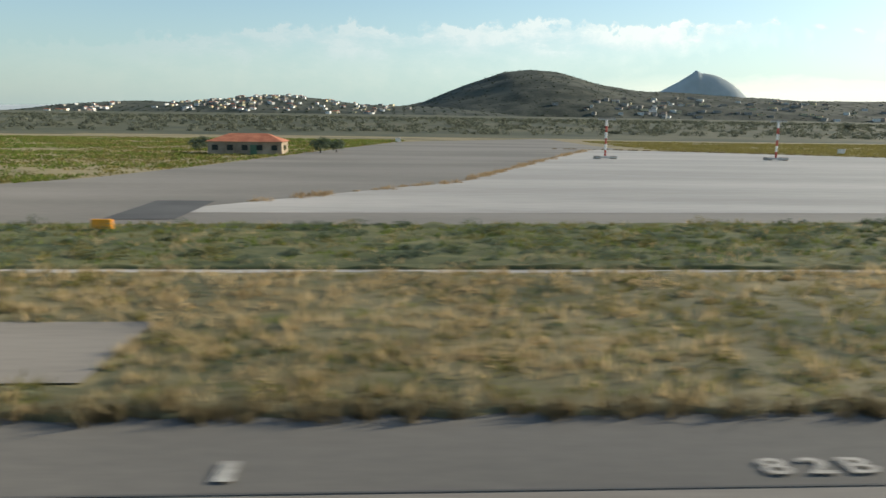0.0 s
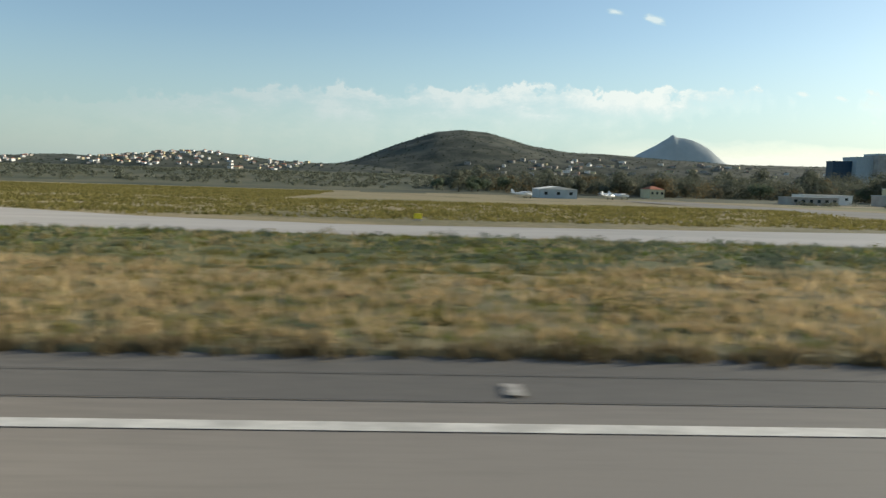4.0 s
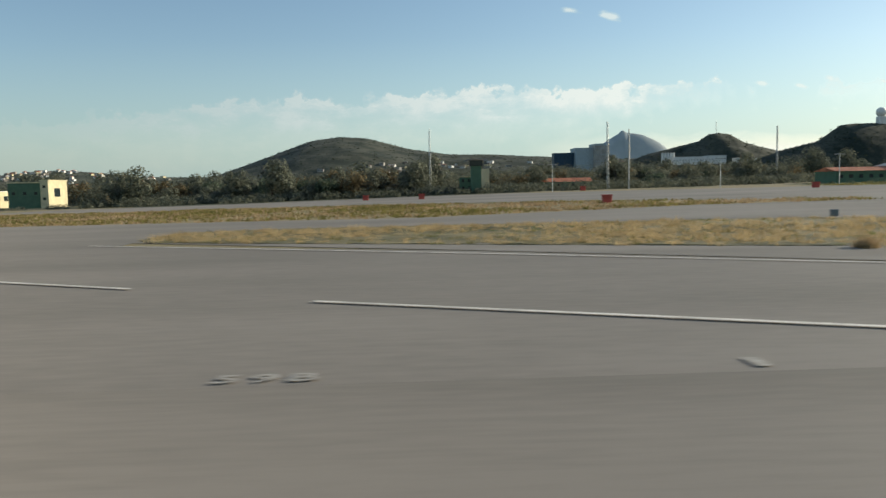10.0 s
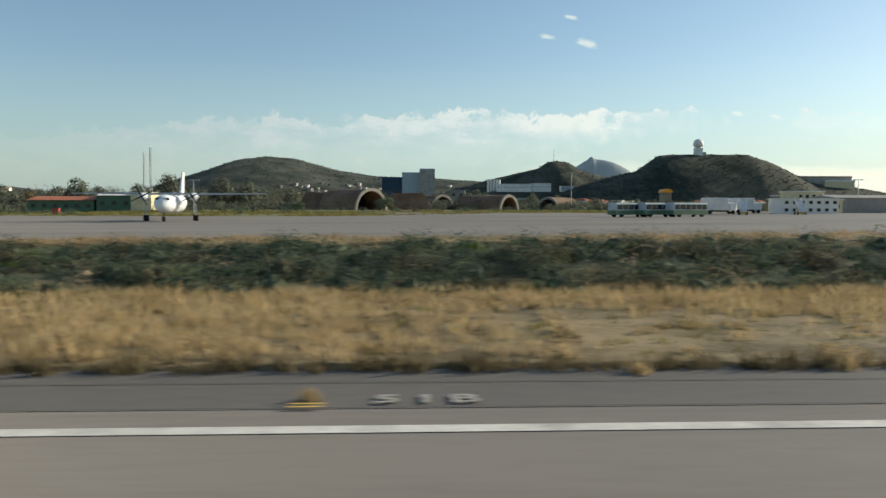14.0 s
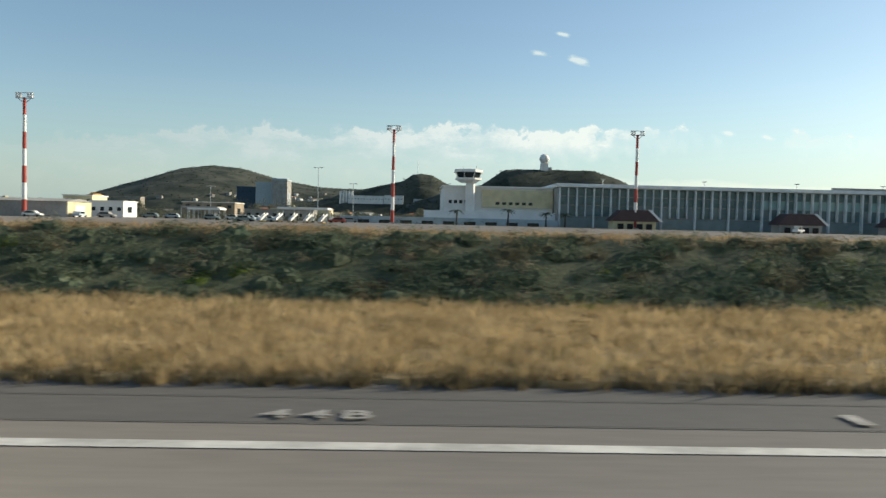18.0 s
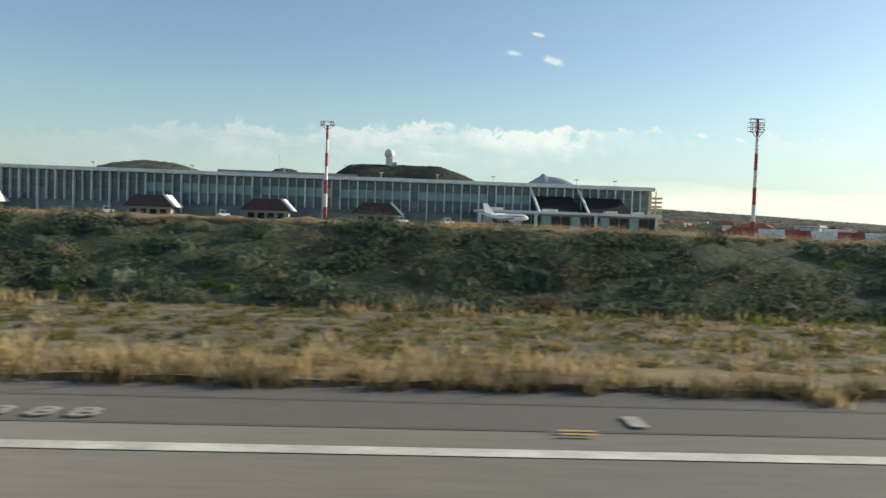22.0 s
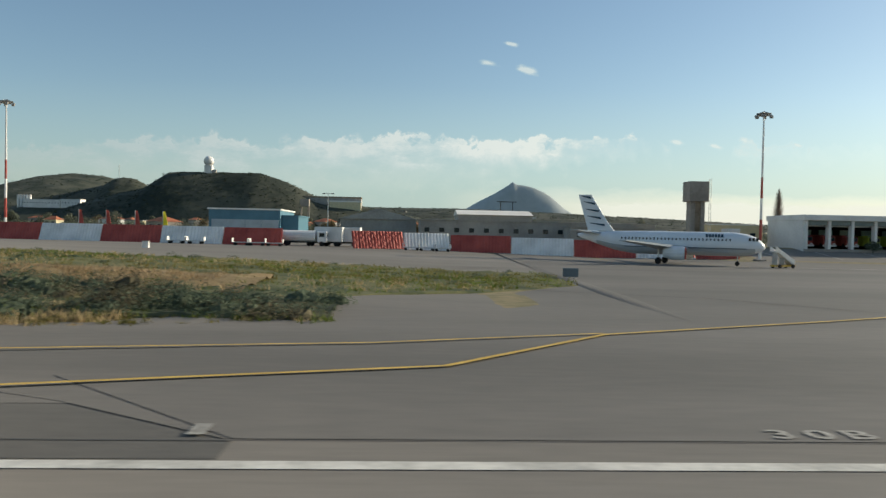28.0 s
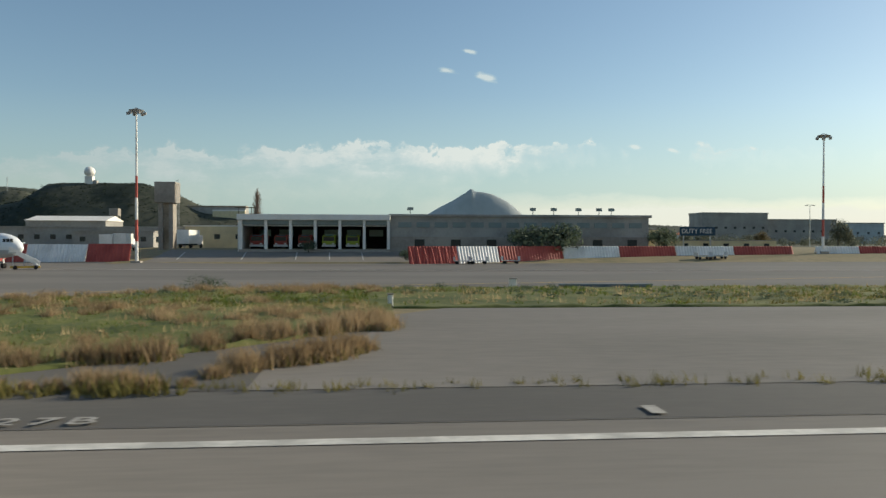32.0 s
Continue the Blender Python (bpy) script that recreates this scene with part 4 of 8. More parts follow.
for cx in (95.6, 123.9, 142.8, 160.7):
    c = thing("boarding_canopy", "dark red trapezoid boarding canopy with white sides", "boarding canopy", "boarding canopies", (cx, 128.5, TZ))
    bm = bmesh.new()
    hull(bm, [[(-4.2, -2, 1.5), (4.2, -2, 1.5), (4.2, 2, 1.5), (-4.2, 2, 1.5)], [(-2.2, -1.6, 3.4), (2.2, -1.6, 3.4), (2.2, 1.6, 3.4), (-2.2, 1.6, 3.4)]])
    part("roof", bm, BROWN, c)
    bm = bmesh.new()
    hull(bm, [[(4.2, -2.1, 1.5), (4.7, -2.1, 1.5), (4.7, 2, 1.5), (4.2, 2, 1.5)], [(2.2, -1.7, 3.5), (2.7, -1.7, 3.5), (2.7, 1.6, 3.5), (2.2, 1.6, 3.5)]])
    part("side_ramp", bm, WHITE, c, "white sloping side")
    part("base_wall", B((-3.6, -1.6, -0.6, 3.6, 1.6, 1.5)), CREAM if cx < 100 else GREYWALL, c)
    for k in (-2.4, -0.8, 0.8, 2.4):
        # black plate in place of the shade inside each doorway
        part("opening", B((k - 0.5, -1.86, 0.0, k + 0.5, -1.78, 1.1)), DARK, c)

old = thing("old_terminal_wing", "blank white old terminal wing with a stepped base", "building", at=(0, 0, 0))
part("wall", B((64, 139.5, 0.5, 84.0, 158, 9.0)), WHITE, old)
part("upper_wall", B((71.0, 139.1, 5.4, 84.0, 139.6, 8.6)), CREAM, old, "weathered cream upper wall")
part("front_wall", B((60.5, 136.5, 0.5, 84.0, 139.5, 4.6)), WHITE, old)
# ground floor of the white wing, its shade given as pale blue
part("low_wall", B((46, 133.5, 0.5, 84.0, 136.5, 3.3)), PALEBLUE, old, "ground floor coloured pale blue for its shade")
part("roof_edge", B((63.7, 139.0, 9.0, 84.2, 158.2, 9.25)), WHITE, old)
for i in range(5):
    part("window", B((65.0 + i * 0.95, 139.42, 6.0, 65.55 + i * 0.95, 139.56, 6.6)), WINDOW, old)
for i in range(6):
    part("window", B((73.5 + i * 1.2, 139.02, 5.9, 74.2 + i * 1.2, 139.12, 6.4)), WINDOW, old)
for i in range(9):
    part("window", B((49 + i * 3.7, 133.42, 1.7, 51 + i * 3.7, 133.54, 2.7)), WINDOW, old)

tower = thing("control_tower", "white airport control tower with a glazed cab", "control tower", at=(68.4, 138.4, 1.8))
bm = bmesh.new()
rod(bm, (0.4, 0, 0), (0.4, 0, 8.6), 0.95, 0.85, 10)
part("shaft", bm, WHITE, tower)
for z0, z1, r0, r1, mt, nm, lb in ((7.9, 8.4, 1.5, 2.3, WHITE, "gallery_floor", ""), (8.4, 8.75, 2.5, 2.5, WHITE, "gallery", ""), (8.75, 9.75, 2.0, 2.45, WINDOW, "cab_glazing", "dark outward-leaning cab windows"), (9.75, 10.25, 2.8, 2.7, WHITE, "cab_roof", "white cab roof")):
    bm = bmesh.new()
    bmesh.ops.create_cone(bm, cap_ends=True, segments=8, radius1=r0, radius2=r1, depth=z1 - z0, matrix=Matrix.Translation((0, 0, (z0 + z1) / 2)) @ Matrix.Rotation(math.pi / 8, 4, "Z"))
    part(nm, bm, mt, tower, lb)
for i in range(8):
    a = math.pi / 8 + i * math.pi / 4
    bm = bmesh.new()
    rod(bm, (2.02 * math.cos(a), 2.02 * math.sin(a), 8.75), (2.47 * math.cos(a), 2.47 * math.sin(a), 9.75), 0.06, n=5)
    part("mullion", bm, WHITEP, tower)
for x, y in ((-1, 0), (0.5, 0.8), (1.4, -0.4)):
    bm = bmesh.new()
    rod(bm, (x, y, 10.2), (x, y, 11.0), 0.04, n=4)
    part("aerial", bm, STEEL, tower)

# ---- radar dome ----
rd = thing("radar_dome", "white radar dome on a pale block on the hilltop", "radar dome", at=(152.1, 560, 41.5))
bm = bmesh.new()
bmesh.ops.create_icosphere(bm, subdivisions=3, radius=3.7, matrix=Matrix.Translation((0, 0, 8.3)))
part("dome", bm, WHITEP, rd)
part("base_block", B((-2.6, -2.6, -1, 2.6, 2.6, 5.2), bevel=0.1), WHITE, rd)
part("side_block", B((2.6, -2, -1, 5.4, 2, 2.2), bevel=0.1), GREYWALL, rd)

# ---- aircraft ----
def ring(cx, cz, rx, rz, y, n=14):
    return [(cx + rx * math.cos(2 * math.pi * i / n), y, cz + rz * math.sin(2 * math.pi * i / n)) for i in range(n)]


def airliner(at, turn):
    """Twin-jet airliner, nose towards +X in its own axes."""
    t = thing("airliner", "white twin-jet airliner with dark blue tail bands, parked", "airliner", at=at, turn=turn)
    L, R, C = 21.5, 1.13, 2.05
    st = [(0, 0.12, -0.25), (0.35, 0.45, -0.2), (1.0, 0.78, -0.1), (1.9, 1.0, -0.03), (3.2, R, 0), (14.5, R, 0), (16.8, 0.95, 0.12), (19.0, 0.62, 0.35), (20.8, 0.3, 0.55), (21.5, 0.12, 0.62)]
    bm = bmesh.new()
    hull(bm, [[(-s, r * math.cos(2 * math.pi * i / 18), C + dz + r * math.sin(2 * math.pi * i / 18)) for i in range(18)] for s, r, dz in st])
    bmesh.ops.recalc_face_normals(bm, faces=bm.faces)
    for f in bm.faces:
        f.smooth = True
    part("fuselage", bm, PLANEW, t)
    bm = bmesh.new()
    hull(bm, [[(-s, r * math.cos(a), C + dz + r * math.sin(a)) for a in [math.pi * (1.12 + 0.76 * i / 8) for i in range(9)]] + [(-s, 0, C + dz - r * 0.35)] for s, r, dz in [(q[0], q[1] * 1.012 + 0.004, q[2]) for q in st[2:8]]])
    part("belly", bm, PLANEG, t, "pale grey belly")
    for side in (-1, 1):
        bm = bmesh.new()
        hull(bm, [[(-8.0, side * 0.8, 1.45), (-11.6, side * 0.8, 1.35), (-11.6, side * 0.8, 1.5), (-8.0, side * 0.8, 1.75)],
                  [(-10.2, side * 4.5, 1.75), (-12.4, side * 4.5, 1.72), (-12.4, side * 4.5, 1.8), (-10.2, side * 4.5, 1.95)],
                  [(-13.2, side * 9.8, 2.2), (-14.0, side * 9.8, 2.2), (-14.0, side * 9.8, 2.25), (-13.2, side * 9.8, 2.28)]])
        part("wing", bm, PLANEG, t)
        bm = bmesh.new()
        hull(bm, [[(-8.1 - s, side * 3.3 + r * math.cos(2 * math.pi * i / 14), 1.12 + r * math.sin(2 * math.pi * i / 14)) for i in range(14)] for s, r in ((0, 0.58), (0.3, 0.68), (1.3, 0.66), (2.4, 0.42))])
        eng = part("engine", bm, PLANEW, t)
        bm = bmesh.new()
        bmesh.ops.create_cone(bm, cap_ends=True, segments=14, radius1=0.6, radius2=0.6, depth=0.06, matrix=Matrix.Translation((-8.06, side * 3.3, 1.12)) @ Matrix.Rotation(math.pi / 2, 4, "Y"))
        part("intake_cover", bm, REDP, eng, "red intake cover")
        part("pylon", B((-10.2, side * 3.3 - 0.08, 1.5, -8.8, side * 3.3 + 0.08, 1.85)), PLANEG, t)
        bm = bmesh.new()
        hull(bm, [[(-18.4, side * 0.3, 2.75), (-20.6, side * 0.3, 2.8), (-20.6, side * 0.3, 2.88), (-18.4, side * 0.3, 2.95)],
                  [(-20.4, side * 3.5, 3.1), (-21.4, side * 3.5, 3.1), (-21.4, side * 3.5, 3.15), (-20.4, side * 3.5, 3.18)]])
        part("tailplane", bm, PLANEG, t)
        g = part("main_gear", B((-11.35, side * 2.1 - 0.07, 0.4, -11.2, side * 2.1 + 0.07, 1.5)), STEEL, t)
        for k in (-0.22, 0.22):
            bm = bmesh.new()
            rod(bm, (-11.28, side * 2.1 + k - 0.1, 0.33), (-11.28, side * 2.1 + k + 0.1, 0.33), 0.33, n=12)
            part("wheel", bm, RUBBER, g)
    bm = bmesh.new()
    fin = [((-17.0, -20.2), 3.1), ((-18.0, -20.6), 4.2), ((-19.9, -21.5), 6.75)]
    hull(bm, [[(a, -0.1 * w, z), (b, -0.03, z), (b, 0.03, z), (a, 0.1 * w, z)] for ((a, b), z), w in zip(fin, (1.4, 1.0, 0.5))])
    part("fin", bm, PLANEW, t)
    for z, a, b in ((3.55, -18.1, -20.0), (4.25, -18.6, -20.3), (4.95, -18.9, -20.5), (5.7, -19.4, -20.8), (6.3, -19.9, -21.1)):
        for side in (-1, 1):
            bm = bmesh.new()
            hull(bm, [[(a, side * 0.15, z), (b, side * 0.12, z + 0.3), (b, side * 0.12, z + 0.36), (a, side * 0.15, z + 0.22)],
                      [(a, side * 0.17, z), (b, side * 0.14, z + 0.3), (b, side * 0.14, z + 0.36), (a, side * 0.17, z + 0.22)]])
            part("tail_band", bm, NAVY, t, "dark blue tail band")
    ng = part("nose_gear", B((-2.95, -0.06, 0.3, -2.83, 0.06, 1.2)), STEEL, t)
    bm = bmesh.new()
    rod(bm, (-2.89, -0.2, 0.23), (-2.89, 0.2, 0.23), 0.23, n=12)
    part("wheel", bm, RUBBER, ng)
    for side in (-1, 1):
        for i in range(30):
            s = 3.6 + i * 0.42
            part("cabin_window", B((-s - 0.07, side * (R - 0.02) - 0.02, C + 0.28, -s + 0.07, side * (R - 0.02) + 0.02, C + 0.48)), WINDOW, t)
        for i in range(3):
            part("cockpit_window", B((-0.95 - i * 0.36, side * (0.50 + 0.15 * i), C + 0.32, -0.68 - i * 0.36, side * (0.62 + 0.15 * i), C + 0.62)), WINDOW, t)
        for i in range(6):
            part("livery_mark", B((-4.6 - i * 0.33, side * (R - 0.13) - 0.03, C + 0.62, -4.35 - i * 0.33, side * (R - 0.09) + 0.03, C + 0.92)), NAVY, t, "dark livery mark")
        part("cheat_line", B((-15.5, side * R - 0.012, C - 0.45, -1.9, side * R + 0.012, C - 0.38)), NAVY, t)
    return t


al = airliner((323.3, 64.8, ground_z(318, 66) + 0.03), -28.5)
al.scale = (0.77, 0.84, 0.93)

def turboprop(at, turn):
    t = thing("turboprop", "white high-wing twin turboprop parked facing the runway", "turboprop", at=at, turn=turn)
    C, R = 1.65, 0.86
    st = [(0, 0.1, -0.2), (0.3, 0.4, -0.15), (0.9, 0.72, -0.05), (1.7, R, 0), (9.0, R, 0), (11.5, 0.55, 0.25), (13.8, 0.15, 0.5)]
    bm = bmesh.new()
    hull(bm, [[(-s, r * math.cos(2 * math.pi * i / 16), C + dz + r * math.sin(2 * math.pi * i / 16)) for i in range(16)] for s, r, dz in st])
    bmesh.ops.recalc_face_normals(bm, faces=bm.faces)
    for f in bm.faces:
        f.smooth = True
    part("fuselage", bm, PLANEW, t)
    bm = bmesh.new()
    hull(bm, [[(-4.6, y, z), (-6.3, y, z), (-6.3, y, z + 0.07), (-4.6, y, z + 0.2)] if abs(y) < 7 else [(-5.0, y, z), (-5.9, y, z), (-5.9, y, z + 0.04), (-5.0, y, z + 0.08)] for y, z in ((-8.2, 2.62), (-2.5, 2.52), (2.5, 2.52), (8.2, 2.62))])
    part("wing", bm, PLANEG, t)
    for side in (-1, 1):
        bm = bmesh.new()
        hull(bm, [[(-3.3 - s, side * 2.1 + r * math.cos(2 * math.pi * i / 12), 2.35 + r * math.sin(2 * math.pi * i / 12)) for i in range(12)] for s, r in ((0, 0.18), (0.3, 0.36), (1.6, 0.38), (3.6, 0.15))])
        eng = part("engine", bm, PLANEW, t)
        for a in range(4):
            w = a * math.pi / 2 + 0.5
            bm = bmesh.new()
            rod(bm, (-3.28, side * 2.1, 2.35), (-3.28, side * 2.1 + 1.0 * math.cos(w), 2.35 + 1.0 * math.sin(w)), 0.07, 0.04, 5)
            part("propeller_blade", bm, DARK, eng)
        g = part("main_gear", B((-5.6, side * 2.1 - 0.06, 0.3, -5.45, side * 2.1 + 0.06, 2.2)), STEEL, t)
        bm = bmesh.new()
        rod(bm, (-5.5, side * 2.1 - 0.2, 0.3), (-5.5, side * 2.1 + 0.2, 0.3), 0.3, n=12)
        part("wheel", bm, RUBBER, g)
        bm = bmesh.new()
        hull(bm, [[(-12.6, side * 0.1, 2.55), (-13.9, side * 0.1, 2.55), (-13.9, side * 0.1, 2.6), (-12.6, side * 0.1, 2.65)], [(-13.1, side * 2.6, 2.7), (-13.9, side * 2.6, 2.7), (-13.9, side * 2.6, 2.74), (-13.1, side * 2.6, 2.76)]])
        part("tailplane", bm, PLANEW, t)
        for i in range(2):
            part("cockpit_window", B((-0.95, side * (0.06 + 0.28 * i), C + 0.34, -0.7, side * (0.28 + 0.28 * i), C + 0.56)), WINDOW, t)
    bm = bmesh.new()
    hull(bm, [[(-11.0, -0.1, 2.3), (-13.6, -0.04, 2.3), (-13.6, 0.04, 2.3), (-11.0, 0.1, 2.3)], [(-12.6, -0.06, 4.9), (-13.9, -0.03, 4.9), (-13.9, 0.03, 4.9), (-12.6, 0.06, 4.9)]])
    part("fin", bm, PLANEW, t)
    bm = bmesh.new()
    rod(bm, (-1.4, -0.12, 0.22), (-1.4, 0.12, 0.22), 0.22, n=12)
    box(bm, -1.46, -0.05, 0.2, -1.34, 0.05, 1.0)
    part("nose_gear", bm, RUBBER, t)
    return t


tp = turboprop((-84.3, 69.6, ground_z(-84, 72) + 0.03), -88)
tp.scale = (0.6, 1.08, 0.97)

def small_jet(at, turn):
    t = thing("small_jet", "small white jet with a raised tail parked by the terminal", "jet", at=at, turn=turn)
    st = [(0, 0.08, -0.15), (0.5, 0.4, -0.1), (1.3, 0.62, 0), (6.5, 0.62, 0), (8.6, 0.35, 0.2), (9.6, 0.08, 0.35)]
    bm = bmesh.new()
    hull(bm, [[(-s, r * math.cos(2 * math.pi * i / 14), 1.35 + dz + r * math.sin(2 * math.pi * i / 14)) for i in range(14)] for s, r, dz in st])
    bmesh.ops.recalc_face_normals(bm, faces=bm.faces)
    for f in bm.faces:
        f.smooth = True
    part("fuselage", bm, PLANEW, t)
    for side in (-1, 1):
        bm = bmesh.new()
        hull(bm, [[(-3.4, side * 0.4, 0.95), (-5.4, side * 0.4, 0.95), (-5.4, side * 0.4, 1.02), (-3.4, side * 0.4, 1.1)], [(-5.3, side * 4.4, 1.2), (-5.9, side * 4.4, 1.2), (-5.9, side * 4.4, 1.24), (-5.3, side * 4.4, 1.26)]])
        part("wing", bm, PLANEG, t)
        bm = bmesh.new()
        rod(bm, (-4.2, side * 1.6, 0.7), (-5.4, side * 1.6, 0.75), 0.3, 0.22, 10)
        part("engine", bm, PLANEG, t)
        bm = bmesh.new()
        hull(bm, [[(-8.2, side * 0.15, 1.7), (-9.3, side * 0.15, 1.7), (-9.3, side * 0.15, 1.76), (-8.2, side * 0.15, 1.78)], [(-8.9, side * 1.6, 1.8), (-9.5, side * 1.6, 1.8), (-9.5, side * 1.6, 1.84), (-8.9, side * 1.6, 1.86)]])
        part("tailplane", bm, PLANEW, t)
        bm = bmesh.new()
        rod(bm, (-4.9, side * 1.0 - 0.1, 0.18), (-4.9, side * 1.0 + 0.1, 0.18), 0.18, n=10)
        box(bm, -4.95, side * 1.0 - 0.04, 0.18, -4.85, side * 1.0 + 0.04, 1.0)
        part("main_gear", bm, RUBBER, t)
    bm = bmesh.new()
    hull(bm, [[(-7.4, -0.06, 1.9), (-9.3, -0.03, 1.9), (-9.3, 0.03, 1.9), (-7.4, 0.06, 1.9)], [(-8.9, -0.05, 3.6), (-9.8, -0.02, 3.6), (-9.8, 0.02, 3.6), (-8.9, 0.05, 3.6)]])
    part("fin", bm, PLANEW, t)
    bm = bmesh.new()
    rod(bm, (-1.3, -0.08, 0.15), (-1.3, 0.08, 0.15), 0.15, n=10)
    box(bm, -1.34, -0.04, 0.15, -1.26, 0.04, 0.9)
    part("nose_gear", bm, RUBBER, t)
    part("cabin_stripe", B((-7.0, -0.64, 1.42, -1.4, -0.6, 1.56)), NAVY, t, "dark window stripe")
    return t


sj = small_jet((182.4, 104.2, ground_z(181, 105) + 0.6), 26)
sj.scale = (0.76, 0.7, 0.74)
plinth = sheet("jet_stand", np.linspace(172, 190, 7), 100, 113, CONCRETE, 0.6, 2, "raised concrete aircraft stand", "stand")

def light_plane(x, y, turn, mat, lab):
    t = thing("light_aircraft", lab, "light aircraft", "parked light aircraft", (x, y, ground_z(x, y) + 0.02), turn)
    bm = bmesh.new()
    hull(bm, [[(-s, r * math.cos(2 * math.pi * i / 10), 0.75 + r * 0.9 * math.sin(2 * math.pi * i / 10) + dz) for i in range(10)] for s, r, dz in ((0, 0.15, 0), (0.3, 0.32, 0), (1.2, 0.42, 0.05), (2.2, 0.36, 0.05), (4.2, 0.08, 0.2))])
    part("fuselage", bm, mat, t)
    bm = bmesh.new()
    hull(bm, [[(-0.8, y_, 1.2), (-1.7, y_, 1.2), (-1.7, y_, 1.25), (-0.8, y_, 1.3)] for y_ in (-2.9, 0, 2.9)])
    part("wing", bm, mat, t)
    bm = bmesh.new()
    hull(bm, [[(-3.5, -0.03, 0.95), (-4.3, -0.02, 0.95), (-4.3, 0.02, 0.95), (-3.5, 0.03, 0.95)], [(-4.0, -0.02, 1.75), (-4.4, -0.01, 1.75), (-4.4, 0.01, 1.75), (-4.0, 0.02, 1.75)]])
    part("fin", bm, mat, t)
    part("tailplane", B((-4.3, -1.0, 0.95, -3.8, 1.0, 1.0)), mat, t)
    for wx, wy in ((-0.3, 0), (-1.4, 0.6), (-1.4, -0.6)):
        bm = bmesh.new()
        rod(bm, (wx, wy - 0.05, 0.12), (wx, wy + 0.05, 0.12), 0.12, n=8)
        box(bm, wx - 0.03, wy - 0.03, 0.12, wx + 0.03, wy + 0.03, 0.6)
        part("wheel", bm, RUBBER, t)
    return t


light_plane(-492.5, 80, 60, PLANEW, "small white high-wing light aircraft on the apron")
light_plane(-484, 84, 20, PALEBLUE, "small pale blue light aircraft at the apron edge")
light_plane(-399.5, 152, 10, PLANEW, "small white light aircraft beside the hangar")
light_plane(-381, 160, 40, PLANEW, "small white light aircraft near the hangar")
light_plane(-377, 163, -20, PLANEW, "small white light aircraft near the hangar")

# ---- apron kit ----
def trailer_mast(x, y):
    g = ground_z(x, y) + 0.03
    t = thing("striped_light_pole", "red and white striped light pole on a wheeled frame", "light pole", "apron light poles", (x, y, g))
    for i in range(6):
        bm = bmesh.new()
        rod(bm, (0, 0, 0.3 + i * 0.68), (0, 0, 0.3 + (i + 1) * 0.68 + 0.01), 0.13, n=8)
        part("pole_section", bm, REDP if i % 2 == 0 else WHITEP, t, "red section" if i % 2 == 0 else "white section")
    for k in (-1, 1):
        part("frame_rail", B((-1.2, k * 0.5 - 0.08, 0.12, 1.2, k * 0.5 + 0.08, 0.26)), STEEL, t)
        part("ballast_block", B((k * 0.95 - 0.28, -0.55, 0.0, k * 0.95 + 0.28, 0.55, 0.34), bevel=0.03), CONC, t, "concrete ballast block")
    part("crossbar", B((-0.95, -0.05, 4.38, 0.95, 0.05, 4.5)), STEEL, t)
    for k in (-0.8, -0.4, 0, 0.4, 0.8):
        part("lamp", B((k - 0.12, -0.12, 4.5, k + 0.12, 0.08, 4.66)), GREYWALL, t)
    return t


for x, y in ((-551.1, 88.6), (-531.0, 88.6), (-508.8, 88.9), (-488.3, 86.5)):
    trailer_mast(x, y)

def sign_box(x, y, w, h, mat, lab, turn=0, legs=True):
    g = ground_z(x, y) + 0.02
    t = thing("taxiway_sign", lab, "sign", "taxiway signs", (x, y, g), turn)
    part("panel", B((-w / 2, -0.08, 0.12, w / 2, 0.08, 0.12 + h), bevel=0.015), mat, t)
    n_ = 2 if w < 1.2 else 3
    for i in range(n_):
        k = (-0.5 + (i + 0.5) / n_) * w
        part("leg", B((k - 0.03, -0.04, 0, k + 0.03, 0.04, 0.14)), STEEL, t)
    if w > 3.5:
        part("end_cap", B((w / 2, -0.12, 0.1, w / 2 + 0.35, 0.12, 0.16 + h), bevel=0.015), WHITEP, t, "white end panel")
        part("end_frame", B((-w / 2 - 0.5, -0.14, 0.06, -w / 2, 0.3, 0.18 + h), bevel=0.02), GREYWALL, t, "pale frame of the end panel")
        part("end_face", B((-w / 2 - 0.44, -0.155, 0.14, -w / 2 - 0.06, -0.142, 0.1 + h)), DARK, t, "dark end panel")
        part("trim", B((-w / 2, -0.1, 0.1 + h, w / 2, 0.1, 0.16 + h)), STEEL, t, "pale top trim")
    part("plinth", B((-w / 2 - 0.05, -0.16, -0.05, w / 2 + 0.05, 0.16, 0.03)), CONC, t)
    return t


sign_box(-585.6, 30.0, 0.75, 0.36, ORANGE, "orange sign board facing the runway")
sign_box(-423, 50.6, 0.5, 0.34, YSIGN, "small yellow sign board in the grass")
sign_box(-378.4, 29.4, 1.4, 0.42, SIGNB, "grey-blue back of a long taxiway sign", 8)
sign_box(-374.0, 24.2, 0.75, 0.5, SIGNB, "dark back of a square taxiway sign", 20)
sign_box(-348.6, 28.6, 1.35, 0.42, SIGNB, "grey-blue back of a long taxiway sign", -6)
sign_box(-305.7, 15.3, 0.16, 0.26, YSIGN, "small yellow sign board in the green grass")
sign_box(-167.6, 41.2, 4.0, 0.62, SIGNB, "very long grey-blue sign back", -4)
sign_box(-135.2, 29.0, 4.6, 0.62, SIGNB, "very long grey sign back beside the pad", -3)
sign_box(-171.8, 45.5, 0.5, 0.42, SIGNB, "small grey sign back")
sign_box(-82.0, 21.5, 0.22, 0.3, YSIGN, "small yellow sign board in the dry grass")
